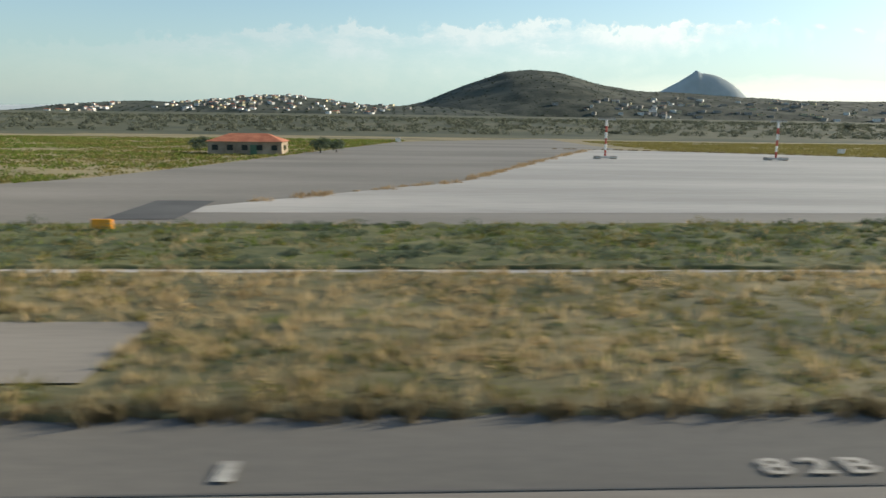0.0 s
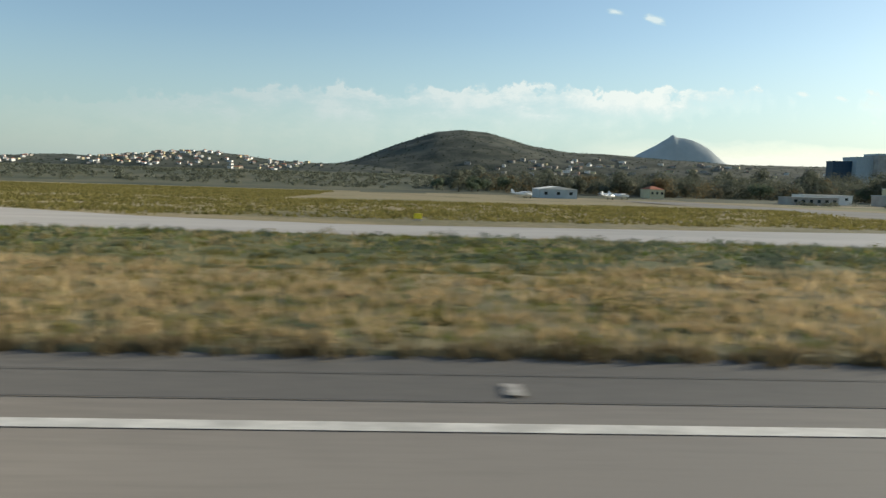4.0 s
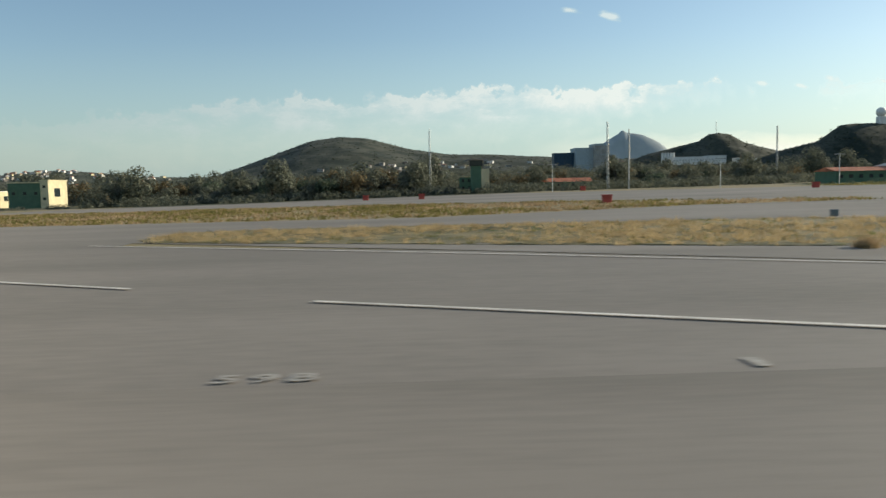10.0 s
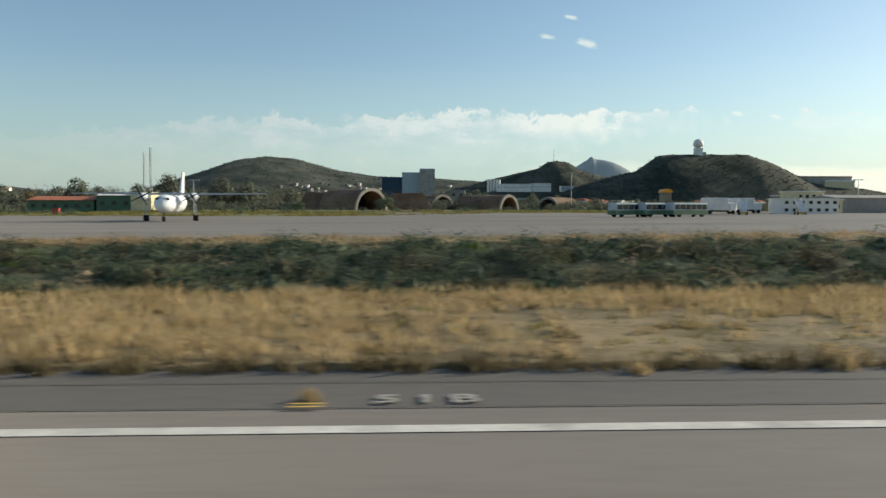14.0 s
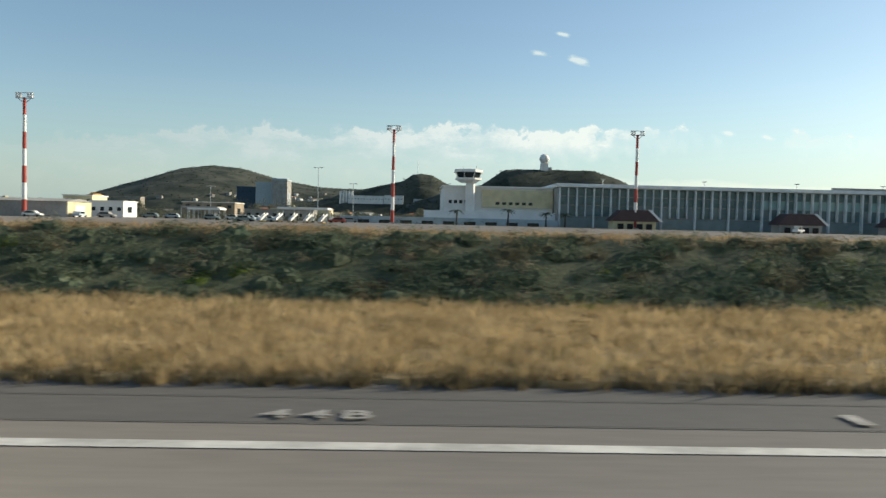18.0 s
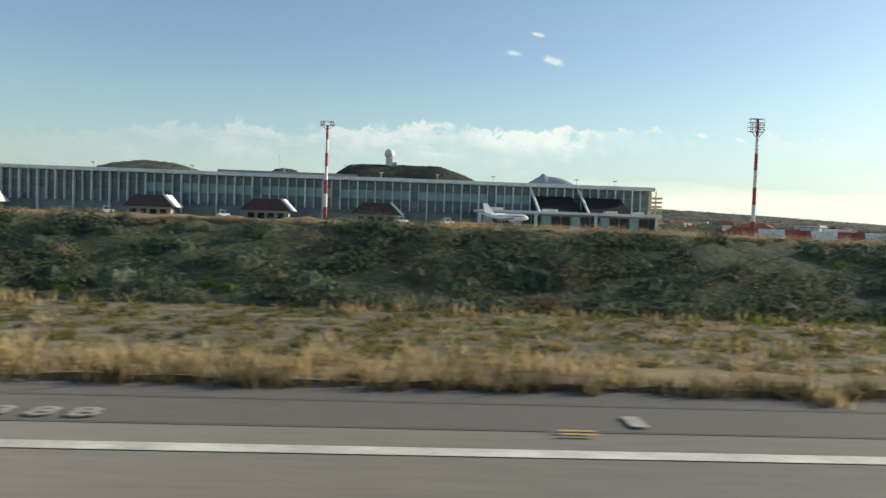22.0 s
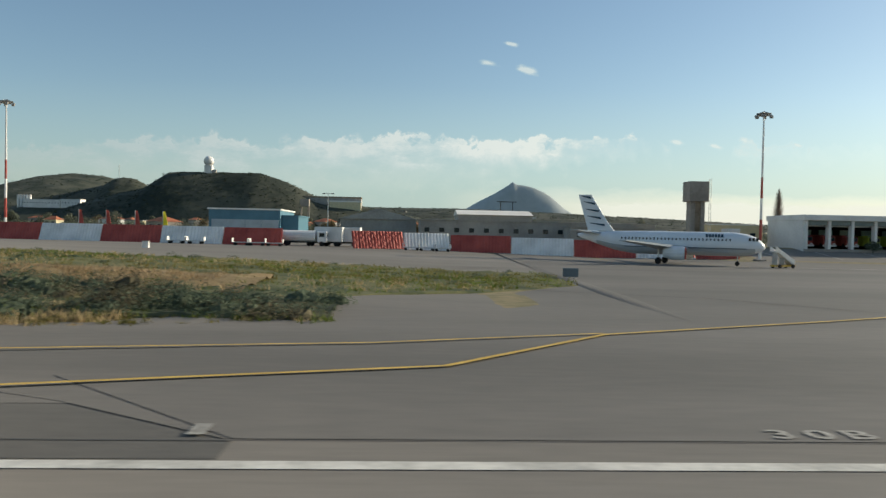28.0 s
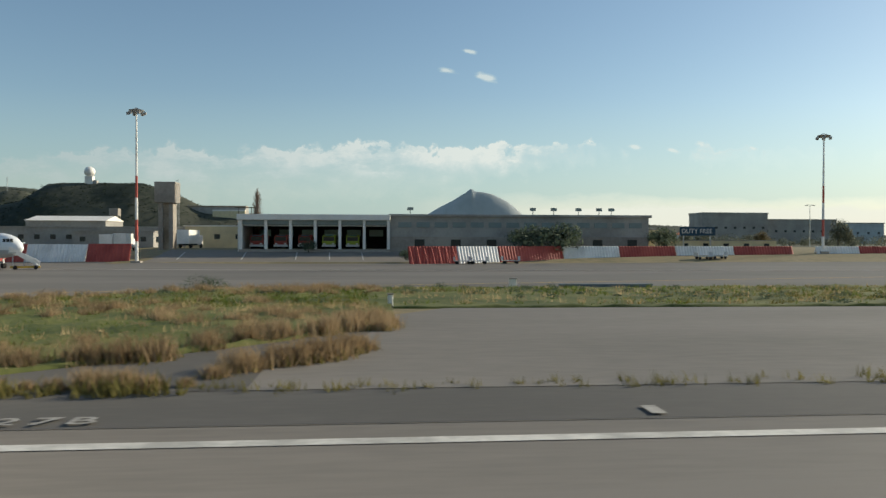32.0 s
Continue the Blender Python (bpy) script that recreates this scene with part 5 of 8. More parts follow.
sign_box(-94.2, 34.6, 0.35, 0.42, SIGNB, "small sign at the apron edge")
sign_box(342.4, 16.6, 0.18, 0.3, YSIGN, "small yellow sign board in the grass")
sign_box(301.8, 44.0, 0.9, 0.5, SIGNB, "low sign on a kerb at the island tip")
for x, y, w, h in ((318.6, 17.1, 1.0, 0.18), (360.0, 41.2, 0.4, 0.45), (271.8, 62.0, 0.5, 0.55), (352.9, 29.2, 0.2, 0.5), (-575.0, 149, 1.0, 0.75), (-509.5, 112, 0.9, 0.7), (-60, 34, 0.3, 0.3), (-306.0, 100, 0.9, 0.3)):
    t = thing("concrete_box", "pale concrete utility box standing on the ground", "utility box", "utility boxes", (x, y, ground_z(x, y)))
    part("box_body", B((-w / 2, -w * 0.3, -0.05, w / 2, w * 0.3, h), bevel=0.02), WHITE, t)
    part("box_lid", B((-w / 2 - 0.03, -w * 0.3 - 0.03, h, w / 2 + 0.03, w * 0.3 + 0.03, h + 0.05)), CONC, t)
panel = thing("cabinet_panel", "upright white cable cabinet standing in the island grass", "cabinet", "", (318.12, 13.85, ground_z(318, 14)), -20)
part("body", B((-0.54, -0.09, 0.02, 0.54, 0.09, 0.62), bevel=0.015), WHITE, panel)
part("front_plate", B((-0.52, -0.1, 0.06, 0.5, -0.088, 0.58)), PALEBLUE, panel, "pale blue-grey front plate")
part("foot", B((-0.58, -0.16, -0.05, 0.58, 0.16, 0.06)), CONC, panel, "concrete foot")
for x, y in ((-139.4, 108), (-112, 111), (-205, 125), (-166, 140), (-178, 76), (-196, 118)):
    t = thing("fire_point", "red fire point box at the apron edge", "fire point", "fire points", (x, y, ground_z(x, y)))
    part("cabinet", B((-0.45, -0.3, 0.0, 0.45, 0.3, 0.75), bevel=0.03), REDP, t)
    part("lid", B((-0.5, -0.35, 0.75, 0.5, 0.35, 0.85)), REDP, t)
wall_low = thing("low_kerb_wall", "long low concrete kerb wall across the grass", "kerb wall", at=(365, 40.2, 0.02))
for i in range(4):
    part("kerb_block", B((-2.6 + i * 1.32, -0.2, -0.05, -1.32 + i * 1.32, 0.2, 0.25), bevel=0.02), SIGNB, wall_low)

# ---- blast fence ----
def fence_panel(xa, ya, xb, yb, red, base=None, h=1.85, truss=False):
    za = ground_z((xa + xb) / 2, (ya + yb) / 2) if base is None else base
    L = math.hypot(xb - xa, yb - ya)
    turn = math.degrees(math.atan2(yb - ya, xb - xa))
    lab = ("red" if red else "white") + (" open truss side of a blast fence section" if truss else " corrugated blast fence section on the apron")
    t = thing("blast_fence", lab, "blast fence", "blast fence sections", (xa, ya, za), turn)
    n_ = max(4, int(L / 0.33))
    bm = bmesh.new()
    sec = []
    for i in range(2 * n_ + 1):
        d = 0.06 if i % 2 else 0.0
        x_ = L * i / (2 * n_)
        sec.append([(x_, -0.1 - d, 0), (x_, 0.35 - d, h * 0.6), (x_, 0.62 - d, h), (x_, 0.70 - d, h), (x_, 0.43 - d, h * 0.6), (x_, -0.02 - d, 0)])
    hull(bm, sec)
    part("deflector", bm, REDP if red else WHITEP, t)
    k = 0.15
    while k < L:
        bm = bmesh.new()
        y0 = -1.1 if truss else 1.6
        rod(bm, (k, y0, 0), (k, 0.6, h - 0.05), 0.05, n=5)
        part("strut", bm, REDP if red else WHITEP, t)
        k += 0.75 if truss else 1.6
    part("sill", B((0, -0.25, -0.25, L, 0.8, 0.02)), CONC, t)
    return t


row = [(205.5, 92, 1), (208.6, 91.4, 0), (211.8, 91, 1), (215, 90.8, 0), (218.2, 90.6, 1), (221.4, 90.2, 0), (225.3, 90, 1), (228.9, 89.8, None), (237.7, 88, 2), (242.5, 86.6, 0), (247, 85.2, 1), (253.4, 84, 0), (260.1, 83.2, 1), (266.5, 82.7, 0), (273.1, 82.2, 1), (279.4, 81.6, None), (287.0, 79.4, 2), (292.3, 81.6, 0), (297.2, 82.6, 1), (303.7, 81.8, 0), (310.3, 80.8, 1), (316.8, 80.2, 0), (323, 79.6, 1), (327.5, 79, None)]
for (xa, ya, c), (xb, yb, _) in zip(row, row[1:]):
    if c is not None:
        fence_panel(xa, ya, xb - 0.06, yb, c in (1, 2), truss=c == 2)
row = [(355.7, 75, 2), (360.8, 76, 0), (365.3, 77.6, 1), (372.7, 80, 0), (379.3, 81, 1), (386.1, 82, 0), (393.2, 82.6, 1), (400.5, 83, None), (403.5, 83.4, 0), (409, 83.6, 1), (415, 84, 0), (421.5, 84, 1), (428, 84, None)]
for (xa, ya, c), (xb, yb, _) in zip(row, row[1:]):
    if c is not None:
        fence_panel(xa, ya, xb - 0.06, yb, c in (1, 2), base=0.16, truss=c == 2)

# ---- buildings ----
def house(x0, y0, x1, y1, z1, wall, lab, roof="flat", roofmat=None, base=None, name="building", category="building", group="", win=(0, 0), winmat=None, rise=0.8, door=None, eave=0.15):
    """A building with walls, a roof and real window and door pieces on the side towards the runway and the west end."""
    z0 = ground_z((x0 + x1) / 2, y0) if base is None else base
    t = thing(name, lab, category, group, ((x0 + x1) / 2, y0, z0))
    w, d, h = (x1 - x0) / 2, y1 - y0, z1 - z0
    part("wall", B((-w, 0, -0.8, w, d, h)), wall, t)
    rm = roofmat or WHITE
    bm = bmesh.new()
    if roof == "flat":
        box(bm, -w - eave, -eave, h, w + eave, d + eave, h + max(0.08, h * 0.05))
    elif roof == "gable_x":   # ridge along x
        hull(bm, [[(k, -eave * 2, h), (k, d / 2, h + rise), (k, d + eave * 2, h), (k, d / 2, h - 0.02)] for k in (-w - eave, w + eave)])
    elif roof == "hip":
        a, b_ = -w - eave, w + eave
        q = min(w, d / 2) * 0.9
        hull(bm, [[(a, -eave, h), (b_, -eave, h), (b_, d + eave, h), (a, d + eave, h)], [(a + q, d / 2 - 0.05, h + rise), (b_ - q, d / 2 - 0.05, h + rise), (b_ - q, d / 2 + 0.05, h + rise), (a + q, d / 2 + 0.05, h + rise)]])
    else:                     # gable towards the runway
        hull(bm, [[(-w - eave, k, h), (0, k, h + rise), (w + eave, k, h), (0, k, h - 0.02)] for k in (-eave, d + eave)])
    part("roof", bm, rm, t)
    nx, nz = win
    wm = winmat or WINDOW
    for j in range(nz):
        for i in range(nx):
            cx, cz = -w + (i + 0.5) * 2 * w / nx, h * (j + 0.55) / nz
            ww, wh = min(0.34, w / nx * 0.42), min(0.3, h / nz * 0.2)
            wi = part("window", B((cx - ww, -0.06, cz - wh, cx + ww, 0.04, cz + wh)), wm, t)
    if nx:
        part("end_window", B((w - 0.04, d * 0.3, h * 0.35, w + 0.06, d * 0.6, h * 0.7)), wm, t)
    if door is not None:
        part("door", B((door - 0.4, -0.05, -0.02, door + 0.4, 0.05, min(1.3, h * 0.75))), GREENP, t)
    return t


house(-596.6, 91.0, -588.2, 96.0, 1.5, STONE, "small stone hut with a red tiled hip roof", "hip", TILE, base=-0.02, name="stone_hut", category="hut", win=(5, 1), rise=0.9, door=1.0, eave=0.22)
house(-397.0, 158.0, -389.2, 168, 1.35, PALEBLUE, "small pale metal hangar with a white end", "gable_y", WHITE, base=-0.5, name="hangar", category="hangar", win=(3, 1), rise=0.6)
house(-364.6, 188, -361.0, 196, 1.7, CREAM, "low building with a red roof behind the field", "hip", TILE, base=-0.3, win=(3, 1))
house(-318.9, 133, -315.8, 137, 1.66, CREAM, "small cream hut at the vehicle park", "flat", WHITE, base=-0.5, win=(1, 1), door=0.6)
house(-319.7, 164, -311, 170, 1.7, GREYWALL, "low blue-white workshop with a flat roof", "flat", PALEBLUE, base=-0.5, win=(7, 1))
house(-308.7, 163, -304.8, 168, 2.3, WHITE, "two-storey white service building", "flat", WHITE, base=-0.3, win=(4, 2))
house(-301, 190, -297, 196, 3.3, CREAM, "cream building with a sunlit end wall", "flat", WHITE, base=-0.2, win=(3, 1))
house(-288.4, 177, -281.0, 186, 5.1, GREENP, "dark green building with a cream end", "flat", CREAM, base=0, win=(3, 1))
house(-281.0, 176.5, -279.2, 186, 5.5, CREAM, "cream stair block of the green building", "flat", CREAM, base=0, win=(1, 2))
house(-344, 158, -334, 164, 1.0, GREYWALL, "long low grey shed with an open front", "flat", GREYWALL, base=-0.6, win=(6, 1))
house(-326, 148, -321, 153, 1.3, WHITE, "small white kiosk with blue doors", "flat", WHITE, base=-0.6, win=(3, 1), winmat=BLUE)
house(-335, 170, -324, 176, 1.5, WHITE, "long low white shed at the vehicle park", "flat", WHITE, base=-0.3, win=(4, 1))
house(-187.6, 155.5, -184.0, 159, 4.2, GREENP, "green watch building with a cream stair end", "flat", CREAM, base=1.2, name="watch_building", category="building", win=(3, 2))
wt = thing("watch_tower", "faded green watch tower with an outside stair", "watch tower", at=(-184.6, 153.0, 1.2))
part("shaft", B((-1.0, -1.0, -0.5, 1.0, 1.0, 5.2)), GREENP, wt)
# sun-facing side of the green tower, its brightness given by cream
part("side_wall", B((1.0, -0.9, -0.5, 2.6, 0.9, 4.6)), CREAM, wt, "side wall with sunlight in its cream colour")
part("cab", B((-1.3, -1.3, 5.2, 1.3, 1.3, 6.3), bevel=0.05), WINDOW, wt, "glazed cab")
part("cab_roof", B((-1.6, -1.6, 6.3, 1.6, 1.6, 6.55)), CONC, wt)
for i in range(8):
    part("stair_tread", B((1.2 + i * 0.2, -1.35, 0.3 + i * 0.5, 1.6 + i * 0.2, -0.9, 0.42 + i * 0.5)), CONC, wt)
house(-124.6, 129, -114.0, 136, 3.7, GREENP, "long green hut with a red tiled roof", "gable_x", TILE, base=1.7, name="green_hut", category="hut", win=(6, 1), rise=0.7)
house(-113.5, 129, -107.8, 136, 4.5, GREENP, "dark green hut with a pale roof", "gable_x", WHITE, base=1.7, name="green_hut", category="hut", win=(3, 1), rise=0.5)
# sunlit end of the green hut, built as its own cream block
house(-107.6, 128, -104.3, 135, 4.9, CREAM, "tall cream block standing for the green hut's sunlit end", "flat", CREAM, base=1.7, name="cream_hut", category="hut", win=(0, 0))
house(-171, 158, -160, 163, 2.9, GREENP, "low green hut behind the apron hedge", "gable_x", TILE, base=1.3, name="green_hut", category="hut", win=(4, 1))
for x0, x1, z in ((-82.5, -66.6, 25.2),):
    house(x0, 612, x1, 622, z, NAVY, "dark blue cladded block on the skyline", "flat", NAVY, base=1.2, name="block_building", win=(5, 4))
house(-66.5, 606, -52.5, 626, 28.6, PALEBLUE, "pale grey-blue office block on the skyline", "flat", PALEBLUE, base=1.2, name="block_building", win=(5, 5), winmat=PALEBLUE)
house(-52.5, 600, -41.0, 620, 31.2, GREYWALL, "taller pale office block on the skyline", "flat", PALEBLUE, base=1.2, name="block_building", win=(6, 6), winmat=PALEBLUE)
for i in range(5):
    t = thing("silo", "tall white storage silo with a domed top", "silo", "storage silos", (0.6 + i * 2.2, 598, 1.4))
    bm = bmesh.new()
    rod(bm, (0, 0, -0.3), (0, 0, 22.6), 0.95, n=12)
    part("barrel", bm, WHITE, t)
    bm = bmesh.new()
    rod(bm, (0, 0, 22.6), (0, 0, 23.3), 0.95, 0.3, 12)
    part("cap", bm, GREYWALL, t)
house(6.8, 592, 34, 602, 20.6, WHITE, "long white depot with a pale roof on the hillside", "flat", WHITE, base=15.4, win=(12, 1))
house(34.5, 592, 49, 602, 21.2, WHITE, "long white depot with a pale roof on the hillside", "flat", WHITE, base=15.6, win=(6, 1))
house(57, 591, 69, 600, 19, PALEBLUE, "pale blue shed on the hillside", "flat", WHITE, base=15.2, win=(4, 1))
house(71, 591, 85, 600, 18.2, WHITE, "white shed on the hillside", "flat", WHITE, base=15, win=(4, 1))
house(222, 548, 262, 560, 24.8, GREYWALL, "long low hotel with dark window bands on the ridge", "flat", STONE, base=1.2, win=(14, 2))
house(240, 544, 262, 549, 22, CREAM, "cream lower wing of the ridge hotel", "flat", WHITE, base=1.2, win=(8, 1))

# lattice aerials
def aerial(x, y, ztop, w=0.5, lab="thin lattice radio mast"):
    g = ground_z(x, y)
    t = thing("radio_mast", lab, "radio mast", "radio masts", (x, y, g))
    h = ztop - g
    for a in range(3):
        c, s = math.cos(a * 2.0944) * w / 2, math.sin(a * 2.0944) * w / 2
        bm = bmesh.new()
        rod(bm, (c, s, -0.2), (c * 0.6, s * 0.6, h), 0.05, n=4)
        part("leg", bm, STEEL, t)
    bm = bmesh.new()
    k = int(h / 0.9)
    for i in range(k):
        z0, z1 = i * 0.9, (i + 1) * 0.9
        for a in range(3):
            c, s = math.cos(a * 2.0944) * w / 2, math.sin(a * 2.0944) * w / 2
            d, e = math.cos((a + 1) * 2.0944) * w / 2, math.sin((a + 1) * 2.0944) * w / 2
            f0, f1 = 1 - 0.4 * z0 / h, 1 - 0.4 * z1 / h
            rod(bm, (c * f0, s * f0, z0), (d * f1, e * f1, z1), 0.025, n=3)
    part("lacing", bm, STEEL, t)
    return t


for x, y, z in ((-106.6, 135, 13.0), (-159.4, 147.8, 14.3), (-117.7, 164.7, 14.1), (-193.5, 163, 14.5)):
    aerial(x, y, z)
aerial(-157.0, 141.5, 12.4, 0.3, "slim radio pole with crossed aerials")
aerial(60, 640, 52, 1.2, "thin mast on top of the small hill")
for x, y, z in ((40, 150, 12.5), (-30, 150, 9.5), (46, 160, 10), (22, 140, 8), (-146, 126, 6.2), (-128, 122, 6.4), (-172, 138, 6.0), (-93, 112, 6.5), (281.3, 110.9, 7.8), (430, 130, 9), (455, 140, 9)):
    g = ground_z(x, y)
    t = thing("lamp_post", "slim grey lamp post with a double lamp head", "lamp post", "lamp posts", (x, y, g))
    bm = bmesh.new()
    rod(bm, (0, 0, -0.2), (0, 0, z - g), 0.09, 0.05, 6)
    part("post", bm, STEEL, t)
    part("lamp_arm", B((-0.7, -0.04, z - g, 0.7, 0.04, z - g + 0.07)), STEEL, t)
    for k in (-0.65, 0.65):
        part("lamp", B((k - 0.2, -0.12, z - g - 0.08, k + 0.2, 0.12, z - g + 0.06)), GREYWALL, t)

# aircraft shelters
def shelter(x, y, r, L, turn, lab, open_=True):
    g = ground_z(x, y)
    t = thing("aircraft_shelter", lab, "aircraft shelter", "aircraft shelters", (x, y, g), turn)
    n_ = 14
    bm = bmesh.new()
    arc = [math.pi * i / n_ for i in range(n_ + 1)]
    hull(bm, [[((r + 0.35) * math.cos(a), s, (r + 0.35) * 1.12 * math.sin(a)) for a in arc] + [(r * math.cos(a), s, r * 1.12 * math.sin(a)) for a in arc[::-1]] for s in (0, L)])
    part("vault", bm, EARTH, t, "earth-covered vault")
    bm = bmesh.new()
    hull(bm, [[((r + 0.45) * math.cos(a), s, (r + 0.45) * 1.12 * math.sin(a)) for a in arc] + [(r * math.cos(a), s, r * 1.12 * math.sin(a)) for a in arc[::-1]] for s in (-0.4, 0.02)])
    part("portal_ring", bm, CONC, t, "pale concrete portal ring")
    bm = bmesh.new()
    hull(bm, [[(r * 0.99 * math.cos(a), s, r * 1.1 * math.sin(a)) for a in arc] for s in (L * 0.45, L * 0.45 + 0.2)])
    # blackened wall part-way in, painted as the vault's inner shade
    part("rear_wall", bm, DARK, t, "rear wall blackened for the shade inside")
    return t


shelter(-68.8, 136.8, 3.05, 12, 38, "arched concrete aircraft shelter with an open dark mouth")
shelter(-43.0, 146.0, 2.2, 12, 40, "arched aircraft shelter among the trees")
shelter(-55.0, 160.0, 2.4, 11, 30, "arched aircraft shelter among the trees")
shelter(-33, 158.0, 2.0, 9, -40, "pale concrete vaulted shelter")
for x, y, L, w, h in ((-62, 152, 10, 7, 3.2), (-78, 150, 12, 8, 3.4), (-47, 166, 9, 7, 2.6)):
    bm = bmesh.new()
    hull(bm, [[(-L / 2, -w / 2, -1), (L / 2, -w / 2, -1), (L / 2, w / 2, -1), (-L / 2, w / 2, -1)], [(-L * 0.3, -w * 0.22, h), (L * 0.3, -w * 0.22, h), (L * 0.3, w * 0.22, h), (-L * 0.3, w * 0.22, h)]])
    bmesh.ops.subdivide_edges(bm, edges=bm.edges[:], cuts=4, use_grid_fill=True)
    for v in bm.verts:
        v.co += noise.noise_vector(v.co * 0.4 + Vector((x, y, 0))) * 0.35
    ob = part("earth_mound", bm, EARTH)
    ob.location = (x, y, ground_z(x, y))
    tagged(ob, "brown earth mound covering a shelter", "mound", "earth mounds")

# ---- east side ----
fs = thing("fire_station", "white fire station with six open vehicle bays", "fire station", at=(337.6, 84.8, 1.55))
bayw = 16.2 / 6
# rear wall coloured black to stand for the shade in the bays
part("rear_wall", B((0, 8.0, -0.6, 16.2, 8.4, 3.6)), DARK, fs, "rear wall of the bays, blackened for their shade")
part("floor_slab", B((-0.2, -0.3, -0.6, 16.4, 8.4, 0.03)), CONC, fs)
part("roof_slab", B((-0.4, -0.5, 3.25, 16.4, 8.8, 3.9), bevel=0.05), WHITE, fs, "white roof edge")
part("side_wall", B((-0.35, 0, -0.6, 0.0, 8.4, 3.25)), WHITE, fs)
part("lintel", B((0.0, 0.0, 2.75, 16.2, 0.25, 3.25)), DKPANEL, fs)
for i in range(7):
    x = i * bayw
    part("pier", B((x - 0.16, -0.2, -0.6, x + 0.16, 0.5, 3.25), bevel=0.02), WHITE, fs)
for i in range(6):
    part("bay_window", B((i * bayw + 0.5, 7.85, 1.5, i * bayw + bayw - 0.5, 7.98, 2.3)), PALEPANEL, fs, "back window of the bay")
    part("door_track", B((i * bayw + 0.2, 0.5, 2.6, (i + 1) * bayw - 0.2, 3.5, 2.72)), STEEL, fs)


def fire_engine(x, mat, lab):
    t = thing("fire_engine", lab, "fire engine", "fire engines", (x, 87.0, 1.6))
    part("body", B((-0.75, 0.9, 0.35, 0.75, 5.2, 1.6), bevel=0.06), mat, t)
    part("cab", B((-0.75, 0, 0.35, 0.75, 0.9, 1.45), bevel=0.08), mat, t)
    part("windscreen", B((-0.62, -0.03, 0.9, 0.62, 0.05, 1.35)), WINDOW, t)
    part("bumper", B((-0.78, -0.12, 0.25, 0.78, 0.02, 0.48)), WHITEP, t)
    part("light_bar", B((-0.5, 0.25, 1.45, 0.5, 0.45, 1.55)), BLUE, t)
    for k in (-0.5, 0.5):
        part("headlight", B((k - 0.12, -0.14, 0.5, k + 0.12, -0.02, 0.65)), WHITEP, t)
        for y in (0.5, 3.2, 4.4):
            bm = bmesh.new()
            rod(bm, (k * 1.3 - 0.12, y, 0.32), (k * 1.3 + 0.12, y, 0.32), 0.32, n=10)
            part("wheel", bm, RUBBER, t)
    return t


LIME = plain("lime_fire_paint", (0.36, 0.42, 0.05), 0.4)
for i, mt in enumerate((REDP, REDP, REDP, LIME, LIME)):
    fire_engine(337.6 + (i + 0.5) * bayw, mt, ("red" if mt is REDP else "lime yellow") + " fire engine parked nose out in its bay")
of = thing("station_offices", "long grey two-tone office building beside the fire station", "office building", at=(353.9, 85.2, 1.5))
part("wall", B((0.1, 0, -0.8, 30, 9, 3.75)), GREYWALL, of)
part("roof_edge", B((-0.1, -0.25, 3.75, 30.3, 9.2, 4.05), bevel=0.04), GREYWALL, of)
part("lower_wall", B((0.15, -0.12, -0.8, 29.9, 0.0, 1.5)), CONC, of, "weathered lower wall")
for i in range(14):
    part("window", B((1.0 + i * 2.05, -0.07, 2.55, 2.5 + i * 2.05, 0.05, 3.15)), DKPANEL, of)
    if i % 2:
        part("lower_window", B((0.8 + i * 2.05, -0.18, 0.4, 1.9 + i * 2.05, -0.1, 1.2)), WINDOW, of)
for x in (2.5, 17, 19.5, 22.5, 25, 26.5):
    bm = bmesh.new()
    rod(bm, (x, 3, 4.0), (x, 3, 5.0), 0.05, n=5)
    box(bm, x - 0.35, 2.9, 4.6, x + 0.35, 3.1, 4.95)
    part("roof_tank", bm, DKPANEL, of)
wtow = thing("water_tower", "square concrete water tower on a tapered shaft", "water tower", at=(327.75, 92.4, 1.55))
part("tank", B((-1.2, -1.2, 5.4, 1.2, 1.2, 7.85), bevel=0.05), CONC, wtow)
for a, b in ((-0.85, -0.35), (0.35, 0.85)):
    part("shaft_wall", B((a, -0.8, -0.5, b, 0.8, 5.4)), CONC, wtow)
part("shaft_core", B((-0.35, -0.55, -0.5, 0.35, 0.55, 5.4)), STONE, wtow)
for k in (1.3, 1.55):
    bm = bmesh.new()
    rod(bm, (k, -0.9, 0), (k, -0.9, 8.2), 0.03, n=4)
    part("ladder_rail", bm, STEEL, wtow)
for i in range(16):
    part("rung", B((1.3, -0.93, 0.5 + i * 0.5, 1.55, -0.87, 0.54 + i * 0.5)), STEEL, wtow)
bhang = house(268.2, 96, 276.9, 108, 4.9, BLUE, "blue metal hangar with a pale roof edge", "flat", WHITE, base=1.2, name="blue_hangar", category="hangar", win=(0, 0))
house(276.9, 97, 279.0, 107, 4.2, BLUE, "lower blue lean-to of the hangar", "flat", BLUE, base=1.2, name="blue_hangar", category="hangar")
for i in range(4):
    part("sliding_door", B((-4.0 + i * 2.05, -0.12, 0, -2.0 + i * 2.05, 0.02, 2.5)), PALEBLUE, bhang)
house(283.0, 112, 294.0, 124, 4.3, GREYWALL, "grey hangar with a shallow gable roof", "gable_y", GREYWALL, base=1.2, name="grey_hangar", category="hangar", win=(0, 0), rise=1.6, eave=0.3)
